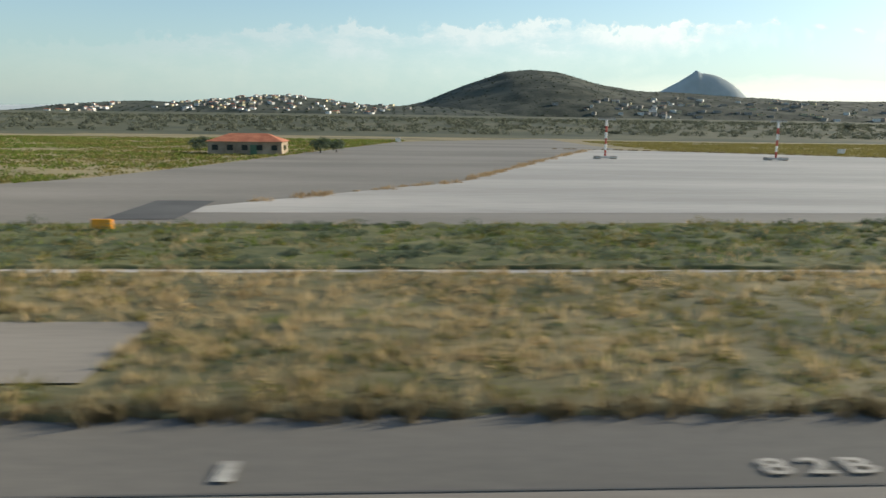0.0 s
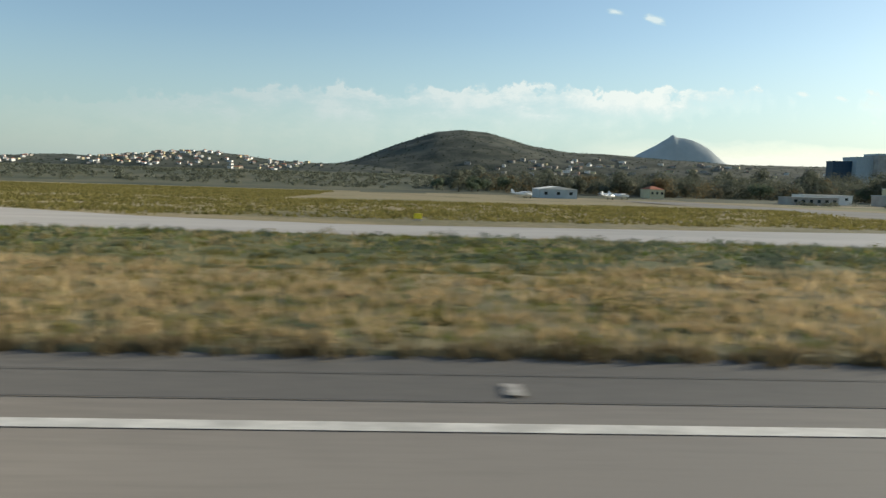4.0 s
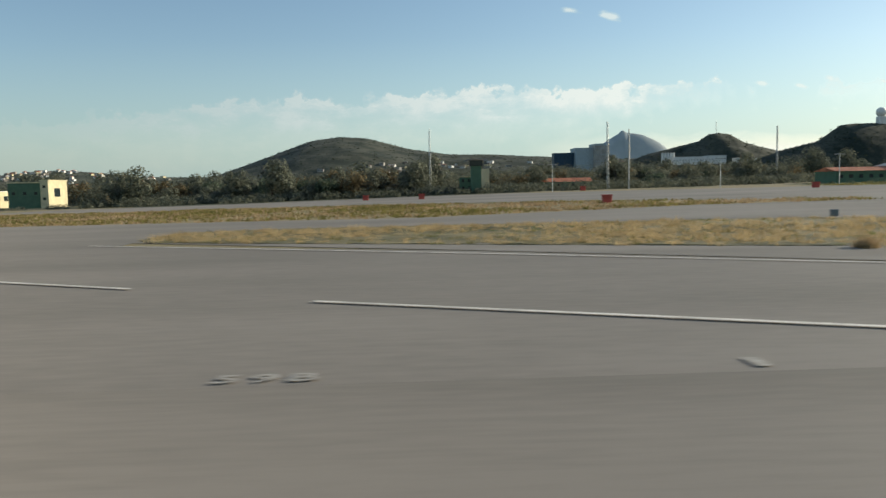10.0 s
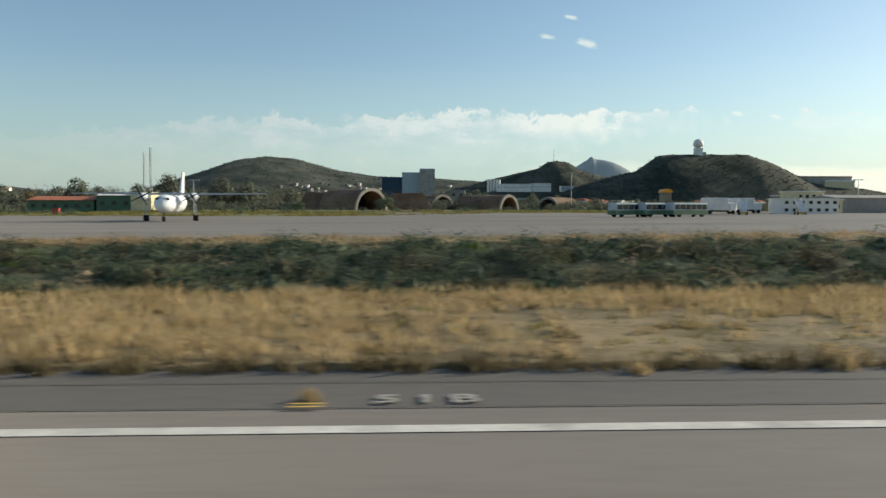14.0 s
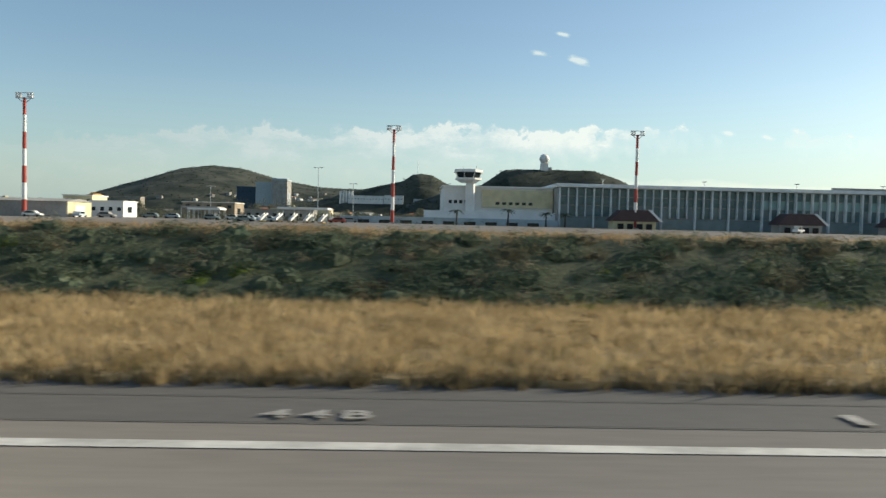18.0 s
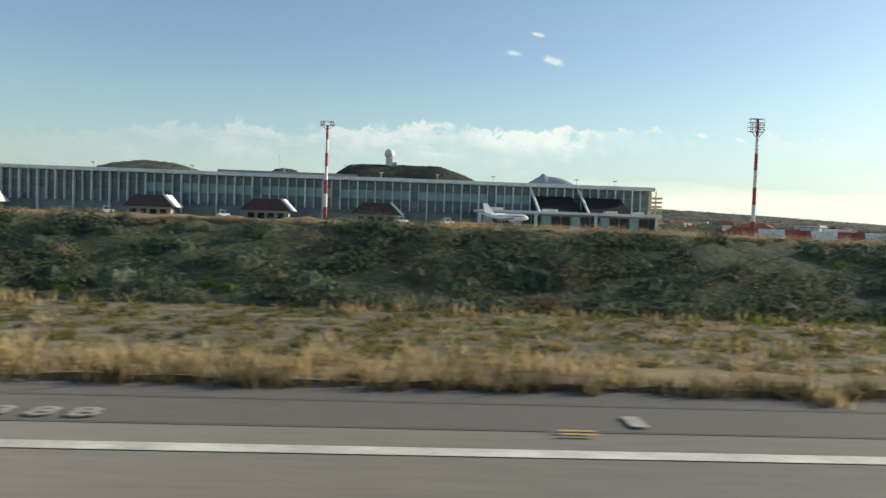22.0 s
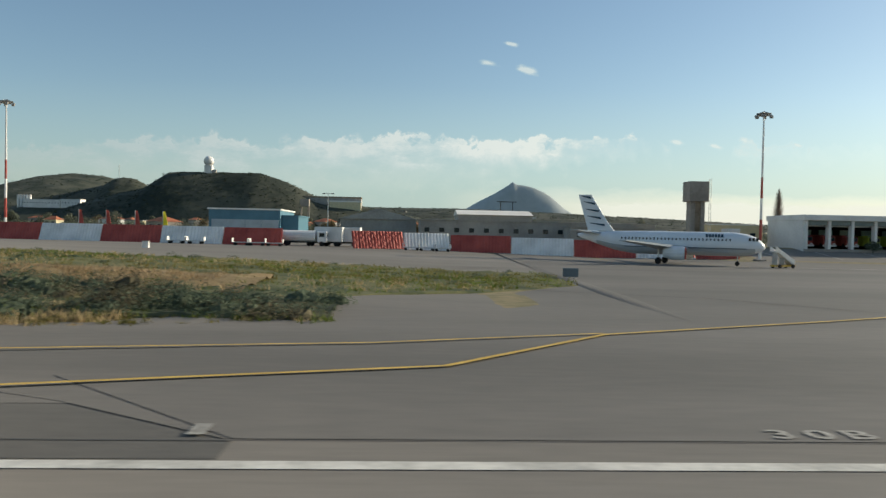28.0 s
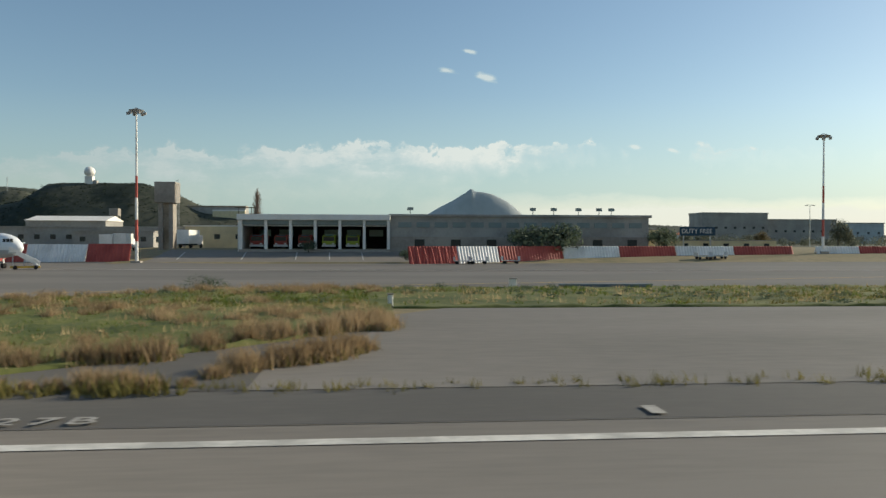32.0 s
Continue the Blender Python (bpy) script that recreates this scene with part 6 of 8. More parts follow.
house(294.3, 105, 327, 112, 4.2, GREYWALL, "long grey wall and shed behind the blast fence", "flat", GREYWALL, base=1.4, win=(16, 1))
house(300.5, 118, 312, 126, 5.4, GREYWALL, "grey building with a pale roof", "gable_x", WHITE, base=1.6, win=(5, 1))
house(329.4, 94.0, 337.0, 99, 4.2, CREAM, "cream service building beside the fire station", "flat", WHITE, base=1.5, win=(3, 1))
house(314, 100, 324, 104, 3.6, GREYWALL, "grey shed behind the parked airliner", "flat", GREYWALL, base=1.5, win=(4, 1))
house(386.4, 90, 402, 96, 2.6, CREAM, "low cream building behind the blast fence", "flat", GREYWALL, base=1.4, win=(6, 1))
house(385, 98, 390, 104, 4.0, CREAM, "cream store beside the offices", "flat", GREYWALL, base=1.4, win=(2, 1))
house(443, 205, 462, 214, 10.0, GREYWALL, "pale flat building on the rise", "flat", GREYWALL, base=1.5, win=(7, 1))
house(462, 208, 484, 214, 8.4, GREYWALL, "long low building on the rise", "flat", GREYWALL, base=1.5, win=(8, 1))
house(484, 210, 500, 216, 7.6, PALEBLUE, "low pale building on the rise", "flat", GREYWALL, base=1.5, win=(5, 1))
bb = thing("billboard", "dark billboard with white lettering on two posts", "billboard", at=(391.6, 89.4, 1.5))
part("board", B((-2.25, 0, 1.75, 2.25, 0.12, 2.8)), NAVY, bb)
for k in (-1.7, 1.7):
    part("post", B((k - 0.08, 0.12, -0.3, k + 0.08, 0.26, 2.7)), STEEL, bb)
cu = bpy.data.curves.new("lettering", "FONT")
cu.body, cu.size, cu.align_x, cu.align_y = "DUTY FREE", 0.78, "CENTER", "CENTER"
tmp = bpy.data.objects.new("lettering", cu)
scene.collection.objects.link(tmp)
lm = bpy.data.meshes.new_from_object(tmp)
bpy.data.objects.remove(tmp)
lm.materials.append(WHITEP)
lt = new("lettering", lm)
lt.parent = bb
lt.matrix_local = Matrix.Translation((-0.1, -0.012, 2.27)) @ Matrix.Rotation(math.pi / 2, 4, "X")
lt["label"] = "white letters DUTY FREE"

# ---- vehicles ----
def truck(x, y, turn, kind, lab, group, base=None, s=1.0):
    z = ground_z(x, y) + 0.03 if base is None else base
    t = thing({"bus": "bus", "tank": "tanker_truck", "box": "box_truck", "car": "car", "stairs": "boarding_stairs", "cart": "baggage_cart", "tug": "tow_tractor"}[kind], lab,
              {"bus": "bus", "tank": "tanker truck", "box": "truck", "car": "car", "stairs": "boarding stairs", "cart": "baggage cart", "tug": "tractor"}[kind], group, (x, y, z), turn)
    col = {"bus": GREENP, "tank": WHITEP, "box": WHITEP, "car": WHITEP, "stairs": WHITEP, "cart": STEEL, "tug": WHITEP}[kind]
    wheels, r = (), 0.26
    if kind == "bus":
        part("body", B((-2.4, -0.7, 0.3, 2.4, 0.7, 1.5), bevel=0.08), PALEBLUE, t)
        part("skirt", B((-2.42, -0.72, 0.25, 2.42, 0.72, 0.7)), GREENP, t, "green lower panel")
        for i in range(6):
            part("window", B((-2.25 + i * 0.76, -0.73, 0.8, -1.6 + i * 0.76, 0.73, 1.3)), WINDOW, t)
        part("windscreen", B((2.37, -0.6, 0.7, 2.44, 0.6, 1.35)), WINDOW, t)
        wheels = (-1.6, 1.6)
    elif kind == "tank":
        bm = bmesh.new()
        rod(bm, (-3.2, 0, 1.05), (1.2, 0, 1.05), 0.62, n=14)
        part("tank", bm, WHITEP, t)
        part("chassis", B((-3.2, -0.4, 0.35, 2.2, 0.4, 0.5)), DARK, t)
        part("cab", B((1.4, -0.62, 0.4, 2.5, 0.62, 1.6), bevel=0.1), WHITEP, t)
        part("windscreen", B((2.42, -0.52, 1.0, 2.53, 0.52, 1.45)), WINDOW, t)
        part("side_window", B((1.65, -0.65, 1.0, 2.2, 0.65, 1.42)), WINDOW, t)
        wheels = (-2.5, -1.8, 1.9)
    elif kind == "box":
        part("cargo_box", B((-2.2, -0.72, 0.5, 0.9, 0.72, 2.1), bevel=0.04), WHITEP, t)
        part("cab", B((1.0, -0.66, 0.35, 2.0, 0.66, 1.5), bevel=0.1), WHITEP, t)
        part("windscreen", B((1.93, -0.55, 0.95, 2.03, 0.55, 1.4)), WINDOW, t)
        part("chassis", B((-2.2, -0.4, 0.32, 1.8, 0.4, 0.5)), DARK, t)
        wheels = (-1.5, 1.5)
    elif kind == "car":
        bm = bmesh.new()
        hull(bm, [[(a, y_, z_) for a, z_ in ((-1.25, 0.2), (1.25, 0.2), (1.22, 0.42), (0.75, 0.5), (0.35, 0.82), (-0.75, 0.82), (-1.2, 0.5))] for y_ in (-0.5, 0.5)])
        part("body", bm, random.choice((WHITEP, GREYWALL, PALEBLUE, WHITEP, DKPANEL, REDP)), t)
        part("glazing", B((-0.85, -0.51, 0.52, 0.42, 0.51, 0.76)), WINDOW, t)
        wheels, r = (-0.8, 0.8), 0.17
    elif kind == "stairs":
        bm = bmesh.new()
        hull(bm, [[(-1.6, -0.5, 0.5), (-1.4, -0.5, 0.4), (1.2, -0.5, 2.0), (1.2, -0.5, 2.3)], [(-1.6, 0.5, 0.5), (-1.4, 0.5, 0.4), (1.2, 0.5, 2.0), (1.2, 0.5, 2.3)]])
        part("flight", bm, WHITEP, t)
        for k in (-0.5, 0.5):
            bm = bmesh.new()
            hull(bm, [[(-1.6, k - 0.03, 0.6), (-1.6, k - 0.03, 1.1), (1.9, k - 0.03, 3.0), (1.9, k - 0.03, 2.3)], [(-1.6, k + 0.03, 0.6), (-1.6, k + 0.03, 1.1), (1.9, k + 0.03, 3.0), (1.9, k + 0.03, 2.3)]])
            part("side_panel", bm, WHITEP, t)
        part("platform", B((1.1, -0.55, 2.1, 2.0, 0.55, 2.25)), STEEL, t)
        part("chassis", B((-1.7, -0.5, 0.2, 1.8, 0.5, 0.45)), YELLOW, t, "yellow chassis")
        for k in (0.2, 1.5):
            part("prop", B((k - 0.04, -0.4, 0.4, k + 0.04, 0.4, 1.6 + k * 0.3)), STEEL, t)
        wheels = (-1.2, 1.2)
    elif kind == "cart":
        part("deck", B((-0.9, -0.45, 0.28, 0.9, 0.45, 0.36)), STEEL, t)
        for k in (-0.88, 0.88):
            part("end_rail", B((k - 0.03, -0.45, 0.36, k + 0.03, 0.45, 0.75)), WHITEP, t)
        wheels, r = (-0.6, 0.6), 0.14
    else:
        part("body", B((-0.9, -0.5, 0.2, 0.9, 0.5, 0.65), bevel=0.05), col, t)
        part("canopy", B((-0.6, -0.45, 1.15, 0.3, 0.45, 1.2)), col, t)
        part("seat", B((-0.5, -0.4, 0.65, -0.1, 0.4, 0.9)), DARK, t)
        for k in (-0.55, 0.25):
            part("canopy_post", B((k - 0.03, -0.42, 0.65, k + 0.03, 0.42, 1.15)), STEEL, t)
        wheels, r = (-0.6, 0.6), 0.2
    for a in wheels:
        for k in (-1, 1):
            o = {"car": 0.46, "cart": 0.42}.get(kind, 0.6 if kind != "tug" else 0.48)
            bm = bmesh.new()
            rod(bm, (a, k * o - 0.09, r), (a, k * o + 0.09, r), r, n=10)
            part("wheel", bm, RUBBER, t)
    if s != 1.0:
        t.scale = (s, s, s)
    return t


BUSL = "green and white apron bus parked in a row"
for x, y, a in ((-38.7, 80.2, 24), (-35.6, 80.4, 24), (-32.6, 80.2, 24)):
    truck(x, y, a, "bus", BUSL, "apron buses")
for x, y, a in ((-15.5, 104, 5), (-22.5, 96, 0), (5, 121, 80)):
    truck(x, y, a, "box", "white apron service truck", "service trucks")
for i in range(2):
    truck(-21 + i * 7.3, 92.5 + 0.2 * i, 70 + 5 * (i % 3), "stairs", "white mobile boarding stairs in a row", "boarding stairs", s=0.72)
for i in range(5):
    truck(66.5 + i * 2.0 - 28, 104, 65, "stairs", "white mobile boarding stairs in a row", "boarding stairs", s=0.45)
truck(324.2, 63.4, 200, "stairs", "white boarding stairs drawn up at the airliner nose", "boarding stairs", s=0.62)
for x, y, a in ((-312, 141, 0), (-292.6, 140.5, 0), (-285.6, 140.5, 0)):
    truck(x, y, a, "tank", "white fuel tanker parked at the vehicle park", "fuel tankers")
for x, y, a in ((281.5, 83.5, 0), (274.5, 86.5, 3), (264, 87, 0)):
    truck(x, y, a, "tank", "white fuel tanker behind the blast fence", "fuel tankers")
for x, y, a in ((283.5, 84.5, 170), (285.3, 85, 175), (219.5, 92.5, 5), (321.5, 92, 90), (322.9, 92.3, 92), (331, 90, 80)):
    truck(x, y, a, "box", "white truck parked beside the fence", "service trucks")
for i in range(9):
    truck(229.2 + (i % 5) * 1.75 + 0.8 * (i // 5), 89.2 + 2.6 * (i // 5) - 0.15 * i, 62 + 9 * (i % 3), "stairs", "blue and white boarding stairs between fence sections", "boarding stairs", s=0.58)
for x, y in ((270.8, 80.4), (268.8, 80.6), (275.6, 79.6), (277.2, 79.4), (279, 79.2), (293, 79.6), (294.6, 79.8), (296.2, 80), (361.0, 74.5), (362.6, 74.7), (366, 75.6), (388, 79.5), (389.8, 79.8)):
    truck(x, y, 2, "cart", "low empty baggage cart in front of the fence", "baggage carts")
for x, y in ((120, 120), (138, 118), (165, 112), (172, 116)):
    truck(x, y, 30, "tug", "white tow tractor on the apron", "tow tractors")
rnd = random.Random(5)
for i in range(46):
    x = rnd.uniform(2, 50) if i < 22 else rnd.uniform(224, 300)
    y = rnd.uniform(104, 128) if i < 22 else rnd.uniform(104, 150)
    if 266 < x < 296 and y < 126:
        continue
    truck(x, y, rnd.choice((0, 90, 10, 180)), "car", "parked car on the yard", "parked cars")
house(-12.3, 100, -4.6, 104, 3.9, WHITE, "white portable office building in the yard", "flat", WHITE, base=1.9, win=(7, 2))
house(-4.3, 105, -1.2, 108, 3.85, CREAM, "small cream cabin in the yard", "flat", WHITE, base=1.9, win=(2, 1))
shed = house(-0.4, 108, 10.8, 116, 4.2, GREYWALL, "long grey workshop shed, sunlight coloured into its cream end", "gable_x", GREYWALL, base=1.7, name="workshop", win=(0, 0), rise=0.45)
# cream laid over the grey shed's end to show sunlight
part("end_wall", B((5.6, 0.1, 0, 5.66, 7.9, 2.45)), CREAM, shed, "end wall with sunlight in its cream colour")
part("roller_door", B((5.66, 2.5, 0, 5.72, 5.5, 2.0)), WHITE, shed)
house(2.6, 125, 7.2, 131, 5.4, CREAM, "white two-storey office behind the workshop", "flat", WHITE, base=1.9, win=(4, 2))
house(7.2, 124, 12.5, 130, 4.6, WHITE, "low white office wing behind the workshop", "flat", WHITE, base=1.9, win=(4, 1))
for x0, y0, x1, y1, z in ((39.3, 110, 46.5, 115, 4.2), (19.7, 130, 25.8, 135, 4.25), (24, 119, 29, 123, 3.9)):
    cn = thing("carport", "open carport with a pale flat roof in the yard", "carport", "carports", (x0, y0, 1.9))
    part("roof", B((0, 0, z - 2.2, x1 - x0, y1 - y0, z - 1.9)), WHITE if z < 4.22 else GREYWALL, cn)
    for k in range(4):
        for w_ in (0.15, y1 - y0 - 0.25):
            part("post", B(((x1 - x0 - 0.2) * k / 3, w_, -0.3, (x1 - x0 - 0.2) * k / 3 + 0.12, w_ + 0.12, z - 2.2)), STEEL, cn)
def banner(x, y, mt, lab):
    t = thing("banner", lab, "banner", "banners", (x, y, ground_z(x, y)))
    bm = bmesh.new()
    rod(bm, (0, 0, -0.2), (0, 0, 3.4), 0.05, n=6)
    part("pole", bm, STEEL, t)
    bm = bmesh.new()
    hull(bm, [[(0.05, -0.02, z), (0.75 - 0.15 * k, 0.05 * k - 0.02, z), (0.75 - 0.15 * k, 0.05 * k + 0.02, z), (0.05, 0.02, z)] for k, z in enumerate((1.3, 2.0, 2.7, 3.35))])
    part("cloth", bm, mt, t)


for x, y, mt, lab in ((243.5, 118, REDP, "narrow red advertising banner by the car park"), (247.5, 118, REDP, "narrow red advertising banner by the car park"), (251.8, 118, REDP, "narrow red advertising banner by the car park"), (256.5, 116, YSIGN, "narrow yellow banner by the car park"), (268.0, 112, YSIGN, "narrow yellow banner by the car park")):
    banner(x, y, mt, lab)
wtank = thing("water_tank", "dark square water tank on legs on the skyline", "water tank", at=(254.0, 300, 5.0))
part("tank", B((-1.7, -1.7, 6.4, 1.7, 1.7, 9.2), bevel=0.08), CONC, wtank)
for kx in (-1.4, 1.4):
    for ky in (-1.4, 1.4):
        part("leg", B((kx - 0.2, ky - 0.2, -4, kx + 0.2, ky + 0.2, 6.4)), CONC, wtank)
hf = thing("power_pylon", "wooden twin-pole power pylon with crossbars", "pylon", at=(319, 200, 1.6))
for k in (-1.6, 1.6):
    bm = bmesh.new()
    rod(bm, (k, 0, -0.5), (k, 0, 9.3), 0.14, 0.1, 6)
    part("pole", bm, BARKM, hf)
for z in (9.1, 5.6):
    part("crossbar", B((-2.6 if z > 9 else -1.6, -0.1, z, 2.6 if z > 9 else 1.6, 0.1, z + 0.2)), BARKM, hf)


def palm(x, y, h, seed):
    t = thing("palm", "small palm tree in front of the white terminal wing", "palm tree", "palms", (x, y, ground_z(x, y)))
    bm = bmesh.new()
    rod(bm, (0, 0, -0.2), (0.05, 0, h), 0.16, 0.11, 7)
    part("trunk", bm, BARKM, t)
    r = random.Random(seed)
    for i in range(16):
        a, up, q = i * 0.393 + r.uniform(-0.15, 0.15), r.uniform(0.1, 0.75), r.uniform(0.9, 1.25)
        bm = bmesh.new()
        hull(bm, [[(math.cos(a) * d * q - math.sin(a) * w, math.sin(a) * d * q + math.cos(a) * w, h + up * d - 0.62 * d * d), (math.cos(a) * d * q + math.sin(a) * w, math.sin(a) * d * q - math.cos(a) * w, h + up * d - 0.62 * d * d), (math.cos(a) * d * q, math.sin(a) * d * q, h + up * d - 0.62 * d * d + 0.05)] for d, w in ((0.05, 0.04), (0.45, 0.13), (0.9, 0.11), (1.25, 0.02))])
        part("frond", bm, SHRUB, t)


for i, (x, h) in enumerate(((74.8, 2.7), (81.3, 2.3), (84.6, 2.2), (66.0, 2.4))):
    palm(x, 130.5, h, i)

od = thing("orange_roof_hut", "small hut with a rounded orange roof", "hut", at=(-7.3, 160, 1.9))
part("wall", B((-0.8, 0, -0.5, 0.8, 3, 4.0)), STONE, od)
bm = bmesh.new()
hull(bm, [[(1.0 * math.cos(math.pi * i / 10), k, 4.0 + 0.8 * math.sin(math.pi * i / 10)) for i in range(11)] for k in (-0.3, 3.3)])
part("roof", bm, ORANGE, od, "rounded orange roof")
house(29, 136, 41, 141, 4.0, GREYWALL, "long grey stores shed", "flat", GREYWALL, base=2, win=(8, 1))
house(32, 144, 43, 150, 4.4, CREAM, "low cream building behind the yard", "flat", GREYWALL, base=2, win=(5, 1))
house(14, 150, 24, 158, 5.2, STONE, "brown two-storey building behind the yard", "flat", WHITE, base=2, win=(5, 2))

# ---- trees ----
def crown_mesh(name, mat, n, rx, rz, cz, seed, leaf=0.5):
    """An uneven crown: many small leaf clumps on the shells of rounded lobes, with gaps between."""
    r = np.random.RandomState(seed)
    m = 11
    a = r.uniform(0, 2 * np.pi, m)
    d = np.sqrt(r.uniform(0, 1, m)) * 0.85
    lobes = np.stack([np.cos(a) * d * rx, np.sin(a) * d * rx, cz + rz * (0.75 * (1 - d ** 2) + r.uniform(-0.75, 0.15, m))], 1)
    size = r.uniform(0.36, 0.56, m) * (1.15 - 0.35 * d)
    k = r.randint(0, m, n)
    u = r.normal(0, 1, (n, 3))
    u /= np.linalg.norm(u, axis=1)[:, None]
    p = lobes[k] + u * (size[k] * r.uniform(0.75, 1.12, n))[:, None] * [rx, rx, rz * 1.05]
    p[:, 2] = np.maximum(p[:, 2], 0.1)
    w = r.normal(0, 1, (n, 3))
    a_ = np.cross(u, w)
    a_ /= np.linalg.norm(a_, axis=1)[:, None]
    b_ = np.cross(u, a_) + u * r.uniform(-0.3, 0.3, n)[:, None]
    s = leaf * r.uniform(0.5, 1.2, n)[:, None]
    v = np.stack([p - a_ * s, p + b_ * s * 0.7, p + a_ * s, p - b_ * s * 0.6], 1).reshape(-1, 3)
    return mesh_from(name, v.tolist(), np.arange(4 * n).reshape(-1, 4).tolist(), mat)


def tree_kind(seed, mat, h, rx, leaf, n, lab, bare=False, name="tree"):
    t = thing(name, lab, "tree", "trees", (0, 0, 0))
    bm = bmesh.new()
    rod(bm, (0, 0, -0.3), (0.1, 0.05, h * 0.45), 0.18, 0.11, 7)
    part("trunk", bm, BARKM, t)
    r = random.Random(seed)
    for i in range(4):
        a = r.uniform(0, 6.28)
        bm = bmesh.new()
        rod(bm, (0.08, 0.04, h * 0.35), (rx * 0.6 * math.cos(a), rx * 0.6 * math.sin(a), h * r.uniform(0.55, 0.8)), 0.08, 0.03, 5)
        part("limb", bm, BARKM, t)
    c = new("crown", crown_mesh("crown", mat, int(n * 2.7), rx, h * 0.46, h * 0.45, seed, leaf * 0.47))
    c.parent = t
    return t


kinds = [tree_kind(1, PINE, 6.6, 3.2, 0.6, 560, "dark green bushy tree in the belt behind the airfield"),
         tree_kind(2, PINE, 8.2, 3.2, 0.6, 620, "tall dark green tree in the belt behind the airfield"),
         tree_kind(3, SHRUB, 4.8, 3.0, 0.5, 520, "low dark olive tree behind the airfield"),
         tree_kind(4, SHRUB2, 6.0, 2.8, 0.5, 460, "brownish half-bare tree behind the airfield"),
         tree_kind(5, PINE, 4.4, 3.4, 0.55, 480, "wide dark shrub-like tree behind the airfield")]
for k_, t in enumerate(kinds):
    t.matrix_world = pose(-250 + 9 * k_, 190, ground_z(-250 + 9 * k_, 190))
rnd = random.Random(11)
for i in range(330):
    z_ = rnd.random()
    if z_ < 0.62:
        x = rnd.uniform(-420, -40)
        y = rnd.uniform(185, 300) if rnd.random() < 0.4 else rnd.uniform(156, 190)
        if x < -262 and y < 205:
            y += 45
        if -70 < x < -50 and y < 170:
            continue
        s = rnd.uniform(0.7, 1.15) * (1.12 if -330 < x < -190 else 0.9 if x < -100 else 0.7)
    elif z_ < 0.86:
        x, y = rnd.uniform(-40, 260), rnd.uniform(165, 420)
        s = rnd.uniform(0.35, 0.75)
        if 46 < x < 215 and y < 175:
            continue
    else:
        x, y = rnd.uniform(260, 520), rnd.uniform(112, 260)
        s = rnd.uniform(0.3, 0.62)
    t = copy_thing(rnd.choice(kinds), pose(x, y, ground_z(x, y), 0, 0, rnd.uniform(0, 360)))
    t.scale = (s * rnd.uniform(0.9, 1.2), s * rnd.uniform(0.9, 1.2), s)
for x, y, s in ((385.5, 85.3, 0.6), (372.5, 81.5, 0.8), (369, 81.5, 0.75), (355.8, 77.2, 0.34), (-66, 125, 0.5), (-78, 111, 0.35), (-599, 97, 0.42), (-584.5, 98, 0.42), (-582.6, 99, 0.36), (234, 90.5, 0.5), (345, 84, 0.3), (-300, 205, 0.9)):
    t = copy_thing(kinds[2], pose(x, y, ground_z(x, y)))
    t.scale = (s, s, s)
# bare poplar
pop = thing("poplar", "tall bare winter poplar beside the fire station", "tree", at=(338.2, 92.5, 1.5))
bm = bmesh.new()
rod(bm, (0, 0, -0.3), (0, 0, 7.2), 0.1, 0.02, 7)
part("trunk", bm, BARKM, pop)
r_ = random.Random(3)
bm = bmesh.new()
for i in range(520):
    z0 = r_.uniform(0.8, 6.2)
    z1 = min(7.3, z0 + r_.uniform(0.4, 1.5))
    a, q = r_.uniform(0, 6.28), 0.85 * math.sin(math.pi * min(1.0, max(0.0, (z1 - 0.5) / 7.2))) ** 0.8 * math.sqrt(r_.random())
    rod(bm, (0.15 * q * math.cos(a), 0.15 * q * math.sin(a), z0), (q * math.cos(a), q * math.sin(a), z1), 0.022, 0.008, 3)
part("branches", bm, TWIG, pop, "upright bare branches")


# ---- grasses and shrubs ----
RUSTY = leafy("rusty_dry_grass", (0.25, 0.178, 0.10), (0.42, 0.31, 0.185))
def blades(name, pts, mat, height, spread, n, width, lab, category, seed, lean=0.35):
    """Tufts of narrow blades at the given (x, y, scale) places, all in one mesh."""
    r = np.random.RandomState(seed)
    P = np.asarray(pts, float)
    m = len(P)
    if m == 0:
        return None
    x = np.repeat(P[:, 0], n) + r.normal(0, spread, m * n) * np.repeat(P[:, 2], n)
    y = np.repeat(P[:, 1], n) + r.normal(0, spread, m * n) * np.repeat(P[:, 2], n)
    z = terrain(x, y)
    h = height * np.repeat(P[:, 2], n) * r.uniform(0.45, 1.15, m * n)
    a = r.uniform(0, 2 * np.pi, m * n)
    w = width * r.uniform(0.6, 1.3, m * n) * np.repeat(np.sqrt(P[:, 2]), n)
    lx, ly = r.normal(0, lean, m * n) * h, r.normal(0, lean, m * n) * h
    dx, dy = np.cos(a) * w, np.sin(a) * w
    v = np.stack([np.stack([x - dx, y - dy, z - 0.02], 1), np.stack([x + dx, y + dy, z - 0.02], 1), np.stack([x + lx + dx * 0.35, y + ly + dy * 0.35, z + h], 1)], 1).reshape(-1, 3)
    me = bpy.data.meshes.new(name)
    k = m * n
    me.vertices.add(3 * k)
    me.vertices.foreach_set("co", v.ravel())
    me.loops.add(3 * k)
    me.loops.foreach_set("vertex_index", np.arange(3 * k))
    me.polygons.add(k)
    me.polygons.foreach_set("loop_start", np.arange(0, 3 * k, 3))
    me.materials.append(mat)
    me.update(calc_edges=True)
    me.validate()
    return tagged(new(name, me), lab, category, "", "stuff")


